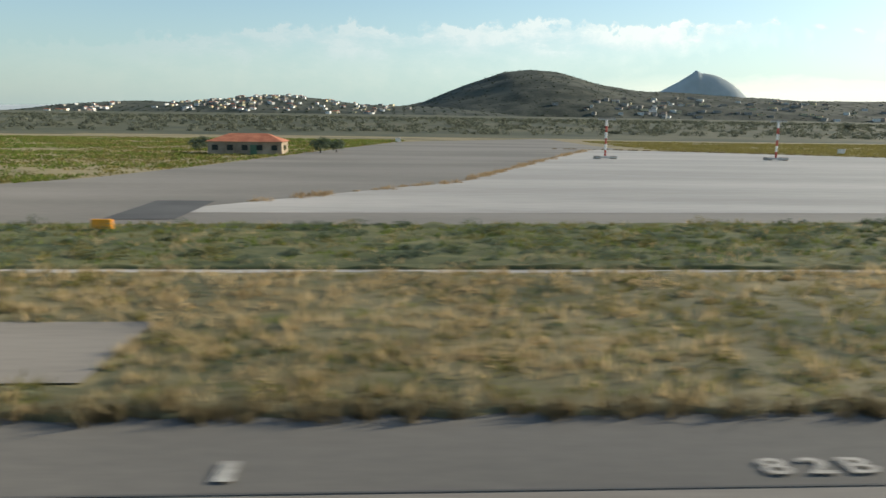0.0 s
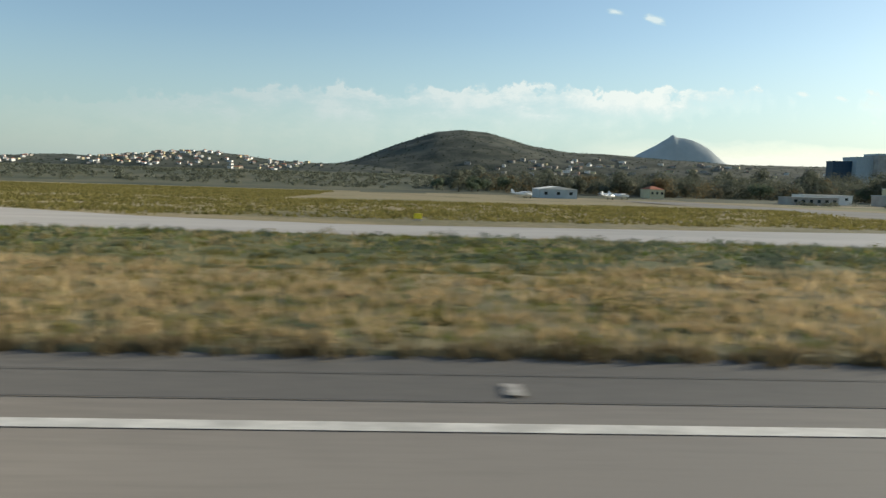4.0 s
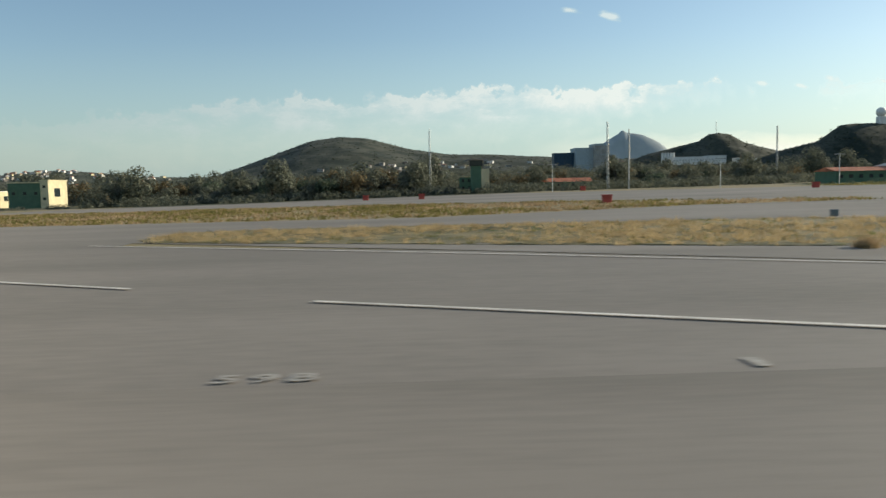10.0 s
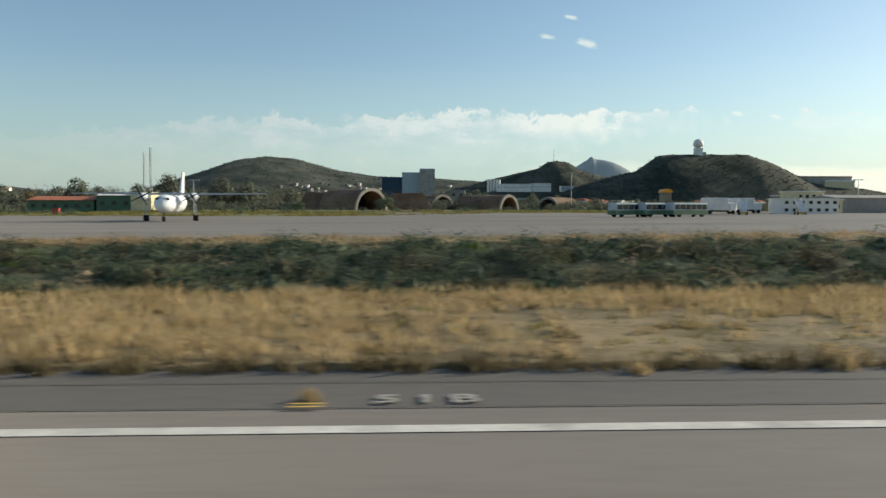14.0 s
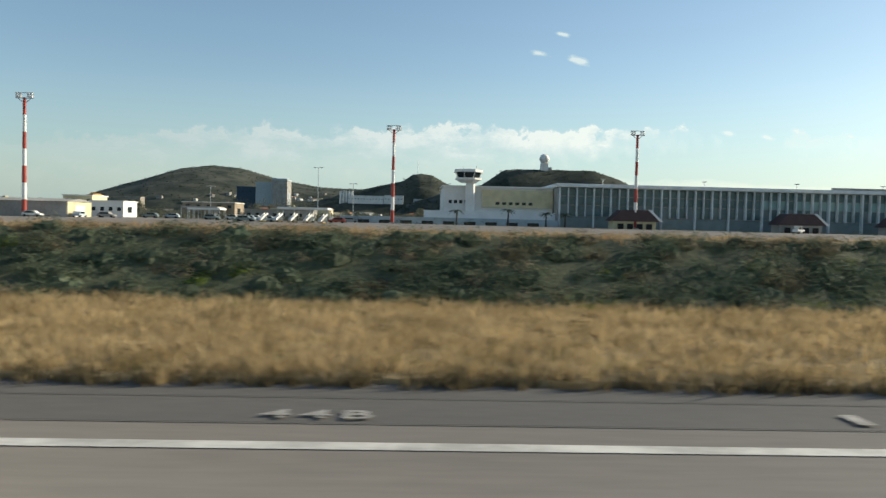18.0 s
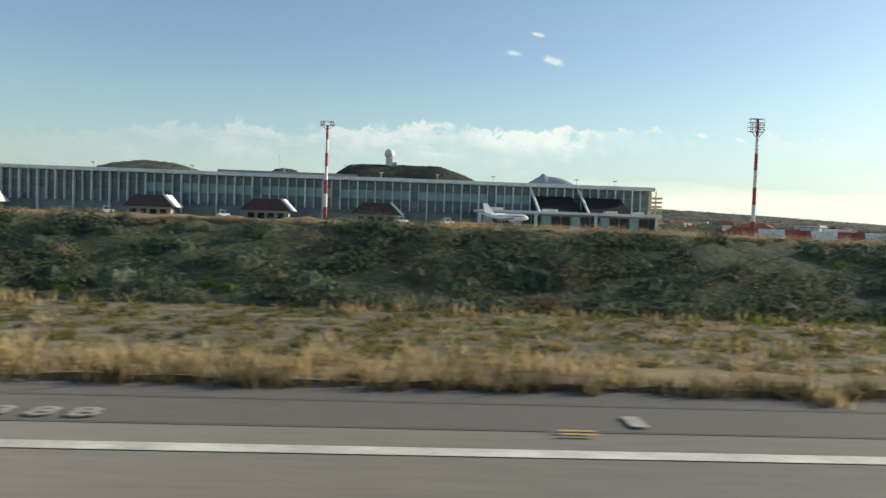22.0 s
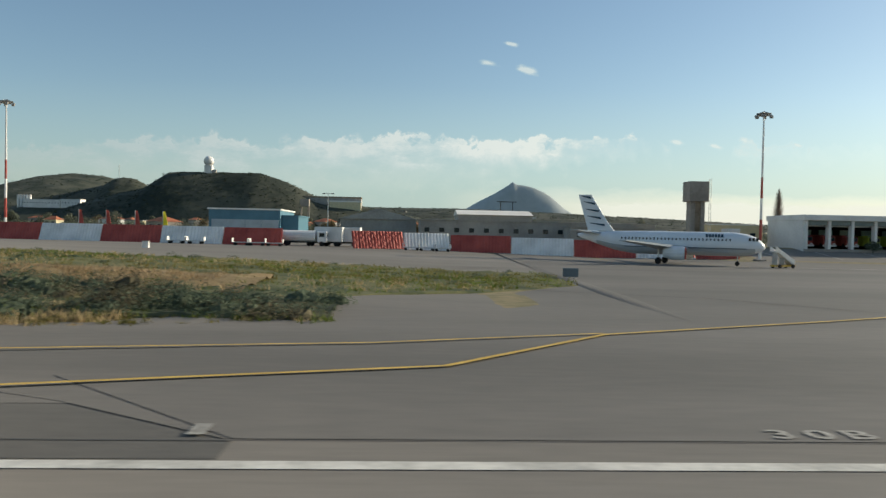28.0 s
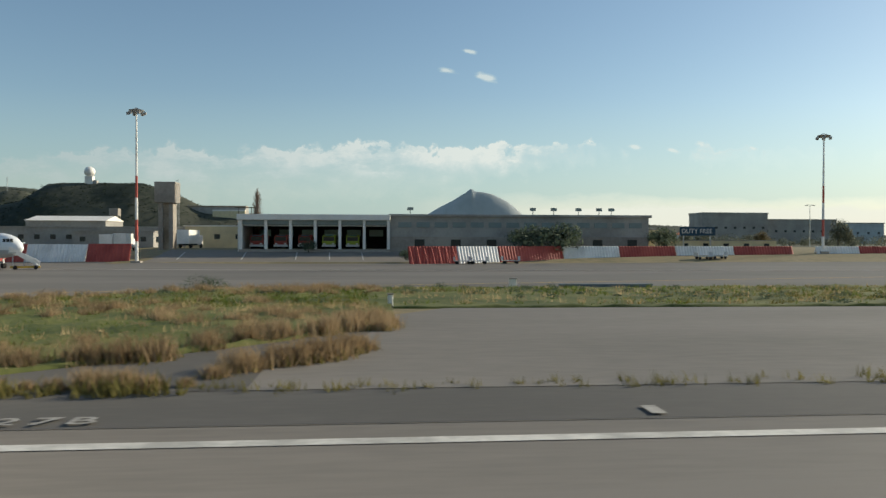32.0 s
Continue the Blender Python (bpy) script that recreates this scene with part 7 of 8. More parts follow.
def scatter(x0, x1, low, high, per_m2, seed, smin=0.6, smax=1.2, patch=0.0, cell=6.0):
    """Places (x, y, scale) in a strip between low(x) and high(x), thinned by a patchy noise."""
    r = np.random.RandomState(seed)
    xs = np.linspace(x0, x1, 200)
    lo = np.array([low(x) if callable(low) else low for x in xs])
    hi = np.array([high(x) if callable(high) else high for x in xs])
    area = np.trapezoid(np.maximum(hi - lo, 0), xs) if hasattr(np, "trapezoid") else np.trapz(np.maximum(hi - lo, 0), xs)
    n = int(area * per_m2)
    x = r.uniform(x0, x1, 3 * n)
    l_, h_ = np.interp(x, xs, lo), np.interp(x, xs, hi)
    wmax = (hi - lo).max()
    keep = r.uniform(0, wmax, 3 * n) < (h_ - l_)
    x, l_, h_ = x[keep][:n], l_[keep][:n], h_[keep][:n]
    y = l_ + (h_ - l_) * r.uniform(0, 1, len(x))
    if patch:
        ph = r.uniform(0, 6.28, 6)
        f = np.zeros(len(x))
        for i in range(6):
            f += np.sin(x / cell * (0.6 + 0.35 * i) * np.cos(ph[i]) + y / cell * 1.6 * (0.6 + 0.3 * i) * np.sin(ph[i]) + ph[i] * 7) / 6
        ok = r.uniform(-0.5, 0.5, len(x)) * (1.2 - patch) + f * 1.1 + 0.12 > -0.05 + 0.1 * patch
        x, y = x[ok], y[ok]
    ok = np.ones(len(x), bool)
    for p in ((-584.2, -579.6, 13.2, 17.2), (-485.8, -474.0, 13.7, 17.1)):
        ok &= ~((x > p[0]) & (x < p[1]) & (y > p[2]) & (y < p[3]))
    x, y = x[ok], y[ok]
    return np.stack([x, y, r.uniform(smin, smax, len(x))], 1)


def bushes(name, pts, mat, size, n, leaf, lab, category, seed, squash=0.7, core=False):
    """Rounded clumps of many small leaves at (x, y, scale) places, in one mesh; core fills each clump with a lumpy inner mass."""
    r = np.random.RandomState(seed)
    P = np.asarray(pts, float)
    m = len(P)
    if m == 0:
        return None
    u = r.normal(0, 1, (m * n, 3))
    u /= np.linalg.norm(u, axis=1)[:, None]
    rad = size * np.repeat(P[:, 2], n) * (r.uniform(0.5, 1.1, m * n) if core else r.uniform(0.74, 1.06, m * n))
    base = P[:, 3] if P.shape[1] > 3 else terrain(P[:, 0], P[:, 1])
    c = np.stack([np.repeat(P[:, 0], n), np.repeat(P[:, 1], n), np.repeat(base, n)], 1)
    off = u * rad[:, None] * [1.0, 0.9, squash]
    off[:, 2] = np.abs(off[:, 2]) + 0.02
    p = c + off
    a = np.cross(u, r.normal(0, 1, (m * n, 3)) + u * 0.01)
    a = a / (np.linalg.norm(a, axis=1)[:, None] + 1e-6) + u * r.uniform(-0.28, 0.28, m * n)[:, None]
    b = np.cross(a, u)
    b /= np.linalg.norm(b, axis=1)[:, None] + 1e-6
    s = leaf * r.uniform(0.6, 1.3, m * n)[:, None]
    v = np.stack([p - a * s, p + b * s * 0.6, p + a * s + u * s * 0.18], 1).reshape(-1, 3)
    tri = np.arange(3 * m * n)
    soft = np.zeros(m * n, bool)
    if core:
        seg, lev = 9, (-0.15, 0.35, 0.75, 1.15)
        T = np.array([(math.cos(2 * math.pi * i / seg) * math.cos(e), math.sin(2 * math.pi * i / seg) * math.cos(e), math.sin(e)) for e in lev for i in range(seg)] + [(0, 0, 1.0)])
        F = []
        for e in range(len(lev) - 1):
            for i in range(seg):
                q, w = e * seg + i, e * seg + (i + 1) % seg
                F += [(q, w, w + seg), (q, w + seg, q + seg)]
        F += [((len(lev) - 1) * seg + i, (len(lev) - 1) * seg + (i + 1) % seg, len(T) - 1) for i in range(seg)]
        F = np.array(F)
        V = T[None] * (size * P[:, 2] * 0.5)[:, None, None] * [1.0, 0.9, squash] * r.uniform(0.7, 1.15, (m, len(T), 1))
        V += np.stack([P[:, 0], P[:, 1], base], 1)[:, None]
        tri = np.concatenate([tri, (3 * m * n + np.arange(m)[:, None, None] * len(T) + F[None]).ravel()])
        v = np.concatenate([v, V.reshape(-1, 3)])
        soft = np.zeros(m * (n + len(F)), bool)
    me = bpy.data.meshes.new(name)
    me.vertices.add(len(v))
    me.vertices.foreach_set("co", v.ravel())
    me.loops.add(len(tri))
    me.loops.foreach_set("vertex_index", tri)
    me.polygons.add(len(soft))
    me.polygons.foreach_set("loop_start", np.arange(0, len(tri), 3))
    me.polygons.foreach_set("use_smooth", soft)
    me.materials.append(mat)
    me.update(calc_edges=True)
    me.validate()
    return tagged(new(name, me), lab, category, "", "stuff")


G1TOP = piecewise((-640, 22.2), (-480, 22.2), (-430, 24), (-390, 24), (-384, 24), (-379, 28), (-376, 27.5), (-375, 25))
G1LOW = piecewise((-640, 12.1), (-560, 12.1), (-520, 12.35), (-480, 12.5), (-388, 12.6), (-382, 15.4), (-378.2, 17.5), (-375, 22))
GTOP = piecewise((-640, 29), (-584, 31.8), (-573, 32), (-498, 36.6), (-427, 36), (-402, 35), (-381, 31))
I2LOW = piecewise((-352, 23.4), (-350, 19.5), (-347, 15.6), (-343, 13), (-338, 12.7), (-262, 12.7), (-254, 13.3), (-249, 16), (-247, 20.5))
I2TOP = piecewise((-352, 24), (-350, 28.5), (-342, 32.5), (-330, 36.5), (-308, 38), (-294, 41.5), (-270, 42.5), (-258, 39), (-252, 34), (-249, 29), (-247, 23))
I3LOW = piecewise((-212.2, 41), (-211, 39), (-196, 34), (-184, 29.5), (-176, 27.2), (-173, 25.6), (-169, 28), (-166, 27.8), (-164, 30))
I3TOP = piecewise((-212.2, 44), (-211, 46.5), (-205, 47), (-173, 46.2), (-164, 41))
E2LOW = piecewise((316.2, 16.6), (317.4, 14.2), (319.0, 13.3), (322, 12.6), (342.5, 12.9), (345, 14.6), (347.5, 16.9), (350, 19.4), (352.6, 24))
E2TOP = piecewise((316.2, 17.4), (318.4, 20.4), (321.5, 23.6), (326, 26.5), (334, 31), (343, 39.3), (352, 40.5))

# matted turf under the tall grass: lumpy sheets with a ragged edge
STRAWMAT = material("matted_straw_turf", (0.12, 0.092, 0.048), (0.34, 0.255, 0.135), 0.5, 7, 0.95, 0.8, stretch=(0.6, 1, 1))
MIXMAT = material("straw_and_olive_turf", (0.08, 0.08, 0.04), (0.245, 0.205, 0.112), 0.22, 3, 0.95, 0.8, stretch=(0.5, 1, 1))
GREENMAT = material("green_weed_turf", (0.095, 0.11, 0.026), (0.25, 0.22, 0.072), 0.16, 3, 0.95, 0.8, stretch=(0.5, 1, 1))
WEEDMAT = material("mixed_weed_turf", (0.05, 0.064, 0.026), (0.155, 0.15, 0.066), 0.5, 3, 0.95, 0.8, stretch=(0.6, 1, 1))
LUSHMAT = material("lush_green_turf", (0.06, 0.08, 0.022), (0.175, 0.18, 0.058), 0.3, 4, 0.95, 0.8)
SHRUBMAT = material("dense_shrub_mass", (0.048, 0.06, 0.034), (0.115, 0.118, 0.066), 0.5, 5, 0.95, 1.0)
BROWNMAT = material("brown_dry_turf", (0.14, 0.10, 0.05), (0.29, 0.21, 0.105), 0.4, 5, 0.95, 0.8)
HOLES = ((-584.2, -579.6, 13.2, 17.2), (-485.8, -474.0, 13.7, 17.1))


def turf(name, x0, x1, low, high, h, mat, lab, category, seed, step=0.45, lump=0.45, size=1.3, edge=0.12, lip=0.0):
    xs = np.arange(x0, x1 + step, step)
    lo = np.array([low(x) if callable(low) else low for x in xs], float)
    hi = np.array([high(x) if callable(high) else high for x in xs], float)
    rows = int(min(46, max(6, (hi - lo).max() / step)))
    f = np.concatenate([[0, 0.0], np.linspace(0.5 / rows, 1, rows), [1.0]])
    v, k = [], len(f)
    for i, x in enumerate(xs):
        a = lo[i] + edge * 2 * noise.noise(Vector((x * 0.9, seed, 3.0))) + edge * noise.noise(Vector((x * 3.1, seed, 8.0)))
        b = max(a + 0.05, hi[i] + 0.3 * noise.noise(Vector((x * 0.5, seed, 5.0))))
        for j, g_ in enumerate(f):
            y = a + (b - a) * g_ + (0.07 if j == 1 else 0)
            q = noise.fractal(Vector((x / size, y / size, seed)), 0.7, 2.2, 3)
            z = ground_z(x, y)
            if j in (0, k - 1) or any(p[0] < x < p[1] and p[2] < y < p[3] for p in HOLES):
                z -= 0.05
            else:
                z += max(0.03, h * (0.8 + lump * q * 1.6) + lip * max(0.0, 1 - (y - a) / 0.7) * (0.7 + 0.9 * noise.noise(Vector((x * 1.7, seed, 1.0)))))
            v.append((x, y, z))
    fs = [(i * k + j, (i + 1) * k + j, (i + 1) * k + j + 1, i * k + j + 1) for i in range(len(xs) - 1) for j in range(k - 1)]
    return tagged(new(name, mesh_from(name, v, fs, mat, True)), lab, category, "", "stuff")


# near verges: dry straw with olive and green weeds
def verge(x0, x1, low, high, d, seed, mixg=0.5, h=0.27):
    blades("dry_grass", scatter(x0, x1, low, high, 7.5 * d, seed, 0.5, 1.2, 0.25), DRY, h * 1.35, 0.16, 16, 0.026, "tall dry straw-coloured grass along the runway", "dry grass", seed)
    blades("weeds", scatter(x0, x1, low, high, 2.6 * d * mixg, seed + 1, 0.5, 1.1, 0.6), OLIVE, h * 0.95, 0.17, 16, 0.028, "olive weeds among the dry grass", "weeds", seed + 1)
    blades("green_weeds", scatter(x0, x1, low, high, 1.8 * d * mixg, seed + 2, 0.4, 0.95, 0.8, 9), GREEN, h * 0.85, 0.17, 14, 0.03, "fresh green weeds among the dry grass", "weeds", seed + 2)


T1 = "matted dry grass turf beside the runway"
turf("dry_turf", -640, -375, lambda x: G1LOW(x) - 0.3, lambda x: min(G1TOP(x), 22.2), 0.09, MIXMAT, T1, "dry grass", 1, lump=0.4, size=0.7, lip=0.02)
turf("weed_turf", -584, -381, lambda x: 22.9 if x < -480 else 22.3, GTOP, 0.1, WEEDMAT, "green weedy turf in a wide strip", "weeds", 2, step=0.6, lump=0.8, size=0.8)
turf("weed_turf", -640, -584, 22.9, piecewise((-640, 29), (-584, 31.6)), 0.1, WEEDMAT, "brown and olive weedy turf", "weeds", 3, step=0.6, lump=0.8, size=0.8)
turf("dry_turf", -352.6, -341, lambda x: I2LOW(x) - 0.25, I2TOP, 0.09, MIXMAT, "dry tufted turf at the tip of the island", "grass", 12, step=0.5, lump=0.7, size=0.8)
turf("weed_turf", -342.5, -247, lambda x: I2LOW(x) - 0.2, lambda x: I2TOP(x) - 0.1, 0.07, GREENMAT, "low green turf on the island", "grass", 4, step=0.55, lump=0.8, size=0.8, lip=0.05)
verge(-352, -340, I2LOW, lambda x: min(I2TOP(x), 30), 0.75, 33, 0.8, 0.26)
verge(-342, -322, I2LOW, lambda x: min(I2TOP(x), 30), 0.4, 34, 2.6, 0.22)
blades("straw_rim", scatter(-328, -247.5, lambda x: I2LOW(x), lambda x: I2LOW(x) + 2.2, 4.5, 35, 0.5, 1.1, 0.3), DRY, 0.27, 0.14, 13, 0.026, "dry grass along the island edge", "dry grass", 35)
blades("straw_rim", scatter(-328, -247.5, lambda x: max(I2LOW(x), I2TOP(x) - 6), I2TOP, 2.0, 36, 0.5, 1.1, 0.4), DRY, 0.25, 0.16, 12, 0.03, "dry grass along the island edge", "dry grass", 36)
bushes("dark_tufts", scatter(-330, -248, lambda x: I2LOW(x) + 1.5, I2TOP, 0.12, 37, 0.4, 1.1), SHRUB, 0.36, 80, 0.05, "small dark tufts in the green turf", "weeds", 37, 0.5)
turf("dry_turf", -212.2, -164, I3LOW, I3TOP, 0.07, MIXMAT, "thin dry turf on the island", "grass", 5, step=0.6)
turf("dry_turf", -134, 206, piecewise((-134, 13.2), (-132, 12.6), (-128, 12.35), (214, 12.3)), piecewise((-134, 29), (-131, 30.5), (-128, 28), (-120, 23.4), (105, 23.2), (130, 18), (148, 14.6), (184, 14.0), (194, 15.8), (206, 15), (214, 12.6)), 0.10, STRAWMAT, T1, "dry grass", 6, lump=0.35, size=0.6, lip=0.02)
turf("weed_turf", 316.2, 352.6, lambda x: E2LOW(x) - 0.25, E2TOP, 0.1, LUSHMAT, "lush lumpy green turf on the island", "grass", 7, step=0.35, lump=0.8, size=0.5, lip=0.04)
turf("weed_turf", 266, 301, lambda x: 23.5 + max(0, (x - 285)) * 0.95, 48, 0.1, WEEDMAT, "green weedy turf behind the taxiway", "grass", 8, step=0.7, lump=0.7)
turf("weed_turf", 353, 472, 28.5, 40.6, 0.1, LUSHMAT, "green weedy turf beyond the pad", "grass", 9, step=0.8, lump=0.7)
turf("shrub_mass", -128, 290, lambda x: 22.9, lambda x: float(np.interp(x, [-128, -100, 262, 290], [28.4, 29.0, 28.8, 27.0])), 0.16, SHRUBMAT, "dense dark shrub mass covering the bank", "shrubs", 10, step=0.5, lump=0.9, size=0.8)
turf("dry_turf", -130, 286, lambda x: float(np.interp(x, [-128, -100, 262, 290], [28.2, 28.8, 28.6, 26.8])), 34.0, 0.22, BROWNMAT, "brown dry grass along the top of the bank", "dry grass", 11, step=0.7, lump=0.5)

verge(-640, -375, G1LOW, G1TOP, 0.68, 21, 2.6)
bushes("dark_tufts", scatter(-640, -378, lambda x: G1LOW(x) + 0.5, G1TOP, 0.22, 23, 0.4, 1.2), SHRUB, 0.42, 80, 0.05, "dark low clumps in the dry grass", "weeds", 23, 0.55)
verge(-352, -247, I2LOW, lambda x: min(I2TOP(x), 24), 0.3, 31, 6.0, 0.17)
verge(-212.2, -164, I3LOW, I3TOP, 0.5, 41, 0.6, 0.24)
verge(-134, 60, piecewise((-134, 13.2), (-132, 12.9), (60, 12.7)), piecewise((-134, 30), (-131, 31), (-128, 28), (-120, 23.6), (60, 23.4)), 1.9, 51, 0.3, 0.30)
verge(60, 170, 12.4, lambda x: float(np.interp(x, [60, 105, 130, 148, 170], [23.2, 23.2, 18, 14.6, 14.2])), 1.8, 61, 0.4, 0.29)
verge(189, 214, 12.4, piecewise((170, 14.2), (184, 14.0), (194, 15.9), (206, 16.4), (214, 13)), 1.5, 71, 0.4, 0.27)
verge(110, 290, lambda x: float(np.interp(x, [110, 148, 184, 194, 206, 216, 236, 248, 256, 265, 275, 290], [21, 14.6, 14.1, 16.0, 16.4, 12.7, 12.8, 14.1, 15.5, 17.1, 18.7, 22.5])), 23.2, 0.3, 81, 2.4, 0.18)
bushes("soil_tufts", scatter(110, 285, lambda x: float(np.interp(x, [110, 148, 184, 194, 206, 216, 236, 248, 256, 265, 275, 290], [21, 14.6, 14.1, 16.0, 16.4, 12.9, 13, 14.3, 15.7, 17.3, 18.9, 22.5])), 23.4, 1.5, 85, 0.4, 1.2), OLIVE, 0.3, 60, 0.05, "small olive tufts on bare soil", "weeds", 85, 0.5)
bushes("soil_tufts", scatter(110, 285, lambda x: float(np.interp(x, [110, 148, 184, 194, 206, 216, 236, 248, 256, 265, 275, 290], [21, 14.6, 14.1, 16.0, 16.4, 12.9, 13, 14.3, 15.7, 17.3, 18.9, 22.5])), 23.4, 0.3, 86, 0.4, 1.1), SHRUB, 0.3, 60, 0.05, "small dark tufts on bare soil", "weeds", 86, 0.5)
verge(315.8, 352.6, E2LOW, lambda x: min(E2TOP(x), 30), 0.12, 91, 12.0, 0.24)
blades("orange_tufts", scatter(316, 352.6, lambda x: E2LOW(x) + 0.6, E2TOP, 0.4, 95, 0.6, 1.25, 0.5, 3.0), RUSTY, 0.44, 0.2, 150, 0.016, "rusty brown grass tufts on the green island", "dry grass", 95, 0.35)
blades("orange_tufts", scatter(317, 352.4, lambda x: E2LOW(x) + 0.1, lambda x: E2LOW(x) + 4.0, 0.55, 94, 0.5, 1.05, 0.3, 3.0), RUSTY, 0.42, 0.2, 120, 0.016, "rusty brown grass along the near edge of the island", "dry grass", 94, 0.35)
blades("island_edge_tufts", scatter(318, 352, lambda x: E2TOP(x) - 2.5, E2TOP, 1.1, 96, 0.6, 1.2), RUSTY, 0.42, 0.2, 70, 0.024, "rusty brown grass along the island edge", "dry grass", 96, 0.35)
EDGE_E = piecewise((214, 12.4), (228, 12.4), (236, 12.8), (248, 14.0), (256, 15.3), (265, 16.9), (275, 18.6), (284, 22))
blades("straw_rim", scatter(222, 284, lambda x: EDGE_E(x) - 0.1, lambda x: EDGE_E(x) + 1.1, 9.0, 97, 0.5, 1.1), DRY, 0.36, 0.13, 14, 0.024, "straw rim along the widened pavement", "dry grass", 97)
blades("straw_rim", scatter(222, 284, lambda x: EDGE_E(x) - 0.1, lambda x: EDGE_E(x) + 0.6, 5.0, 98, 0.5, 1.0), OLIVE, 0.3, 0.13, 14, 0.024, "olive weeds along the widened pavement", "weeds", 98)
blades("lime_weeds", scatter(214, 290, lambda x: 19.6 if x < 268 else 22.4, 23.6, 5.0, 99, 0.5, 1.2, 0.4), GREEN, 0.3, 0.18, 14, 0.034, "lime green weeds below the bank", "weeds", 99)
# dense fringe along the pavement edge, coloured dark for the grass's shaded front
for a, b, s in ((-640, -388, 1), (-340, -262, 2), (-131, 208, 3), (322, 349, 4)):
    blades("verge_fringe", scatter(a, b, lambda x: 12.08 if x > -388 else G1LOW(x) - 0.5, lambda x: 12.6 if x > -388 else G1LOW(x), 20.0, 100 + s, 0.5, 1.15), OLIVE if s in (2, 4) else SHRUB2, 0.4, 0.1, 14, 0.024, "dense grass fringe coloured dark for the shaded verge front", "grass", 100 + s)
blades("pad_fringe", scatter(349, 470, 12.35, 13.0, 9.0, 120, 0.4, 1.0, 0.3), OLIVE, 0.26, 0.14, 12, 0.022, "low green weeds along the pad edge", "weeds", 120)
# green band beyond the verge, west field and islands
for a, b, lo, hi, s in ((-640, -381, lambda x: 23.0 if x < -480 else 25, GTOP, 1), (-330, -250, 24, lambda x: I2TOP(x), 2), (318, 352, 29, lambda x: E2TOP(x), 3), (268, 301, lambda x: 24 + max(0, (x - 285)) * 0.95, lambda x: 48, 4), (353, 470, 29, 40, 5)):
    blades("green_growth", scatter(a, b, lo, hi, 1.8 if s == 2 else 3.4, 130 + s, 0.6, 1.3, 0.5), GREEN, 0.22, 0.2, 11, 0.045, "green weeds in a wide strip", "weeds", 130 + s)
    blades("olive_growth", scatter(a, b, lo, hi, 2.6, 140 + s, 0.6, 1.2, 0.4), OLIVE, 0.24, 0.2, 11, 0.045, "olive weeds in a wide strip", "weeds", 140 + s)
    blades("straw_growth", scatter(a, b, lo, hi, 2.0 if s == 2 else 1.0, 150 + s, 0.5, 1.2, 0.5), DRY, 0.28, 0.2, 11, 0.035, "scattered dry grass in a green strip", "dry grass", 150 + s)
    bushes("low_bushes", scatter(a, b, lo, hi, 0.45 if s == 1 else 0.1 if s != 5 else 0.25, 160 + s, 0.4, 1.0, 0.4), SHRUB, 0.55, 90, 0.07, "low dark bushes in the weeds", "bushes", 160 + s)
# far fields: sparse tufts
for a, b, lo, hi, s in ((-440, -378, 52, 96, 1), (-292, -155, lambda x: float(np.interp(x, [-292, -268, -231, -197, -173, -153], [82, 72, 63, 59, 67, 68])), lambda x: float(np.interp(x, [-292, -265, -229, -190, -155], [90, 104, 100, 87, 71])), 2), (-680, -574, lambda x: float(np.interp(x, [-680, -598, -593, -575], [42, 51, 67, 150])), 160, 3), (-352, -300, 53, 72, 4), (-535, -440, lambda x: float(np.interp(x, [-535, -530, -486, -462, -440], [118, 113, 82, 61, 49])), 168, 5)):
    blades("field_grass", scatter(a, b, lo, hi, 1.3, 170 + s, 0.7, 1.4, 0.3), RUSTY if s in (2, 4) else OLIVE, 0.2, 0.3, 9, 0.07, "dry grass of the far field", "dry grass", 170 + s)
    blades("field_weeds", scatter(a, b, lo, hi, 1.3, 180 + s, 0.7, 1.4, 0.5), OLIVE if s != 3 else GREEN, 0.22, 0.3, 9, 0.08, "olive weeds of the far field", "weeds", 180 + s)
# clumps of dry grass on the pads
pad = [(-141.2, 15.9, 1.9), (-140.3, 15.9, 1.5), (-139.7, 16.4, 1.6), (-139.2, 14.9, 1.6), (-138.6, 15.6, 1.7), (-138.2, 14.8, 1.3), (-142.2, 14.1, 0.8), (-142.3, 20.9, 1.0), (-142.5, 28.1, 0.9), (-144.6, 21.6, 0.7), (-139.7, 32.0, 0.8), (-137.4, 15.5, 1.1), (-137.9, 15.3, 1.0),
       (-136.5, 13.6, 1.4), (-135.6, 13.9, 1.3), (-136.0, 13.5, 1.2), (-133.4, 19.3, 1.2), (-134.2, 16.8, 1.0), (-136.9, 10.7, 1.1), (-136.3, 10.8, 1.3), (-135.8, 10.6, 1.1), (-135.1, 10.7, 0.8), (-134.5, 10.7, 0.6), (-140.6, 16.3, 1.4)]
corner = [(350.7, 15.5, 1.3), (351.2, 16.0, 1.4), (351.6, 16.7, 1.3), (350.9, 15.7, 1.0), (344.3, 15.3, 1.3), (346.0, 15.8, 1.4), (346.7, 15.9, 1.3), (347.4, 16.2, 1.4), (349.0, 18.9, 1.3), (349.8, 19.6, 1.5), (350.8, 20.4, 1.5), (351.6, 21.4, 1.5), (352.5, 21.4, 1.1), (352.7, 22.2, 1.2), (345.0, 15.3, 1.2), (348.2, 17.8, 1.3), (351.8, 23, 1.4), (352.3, 24, 1.2)]
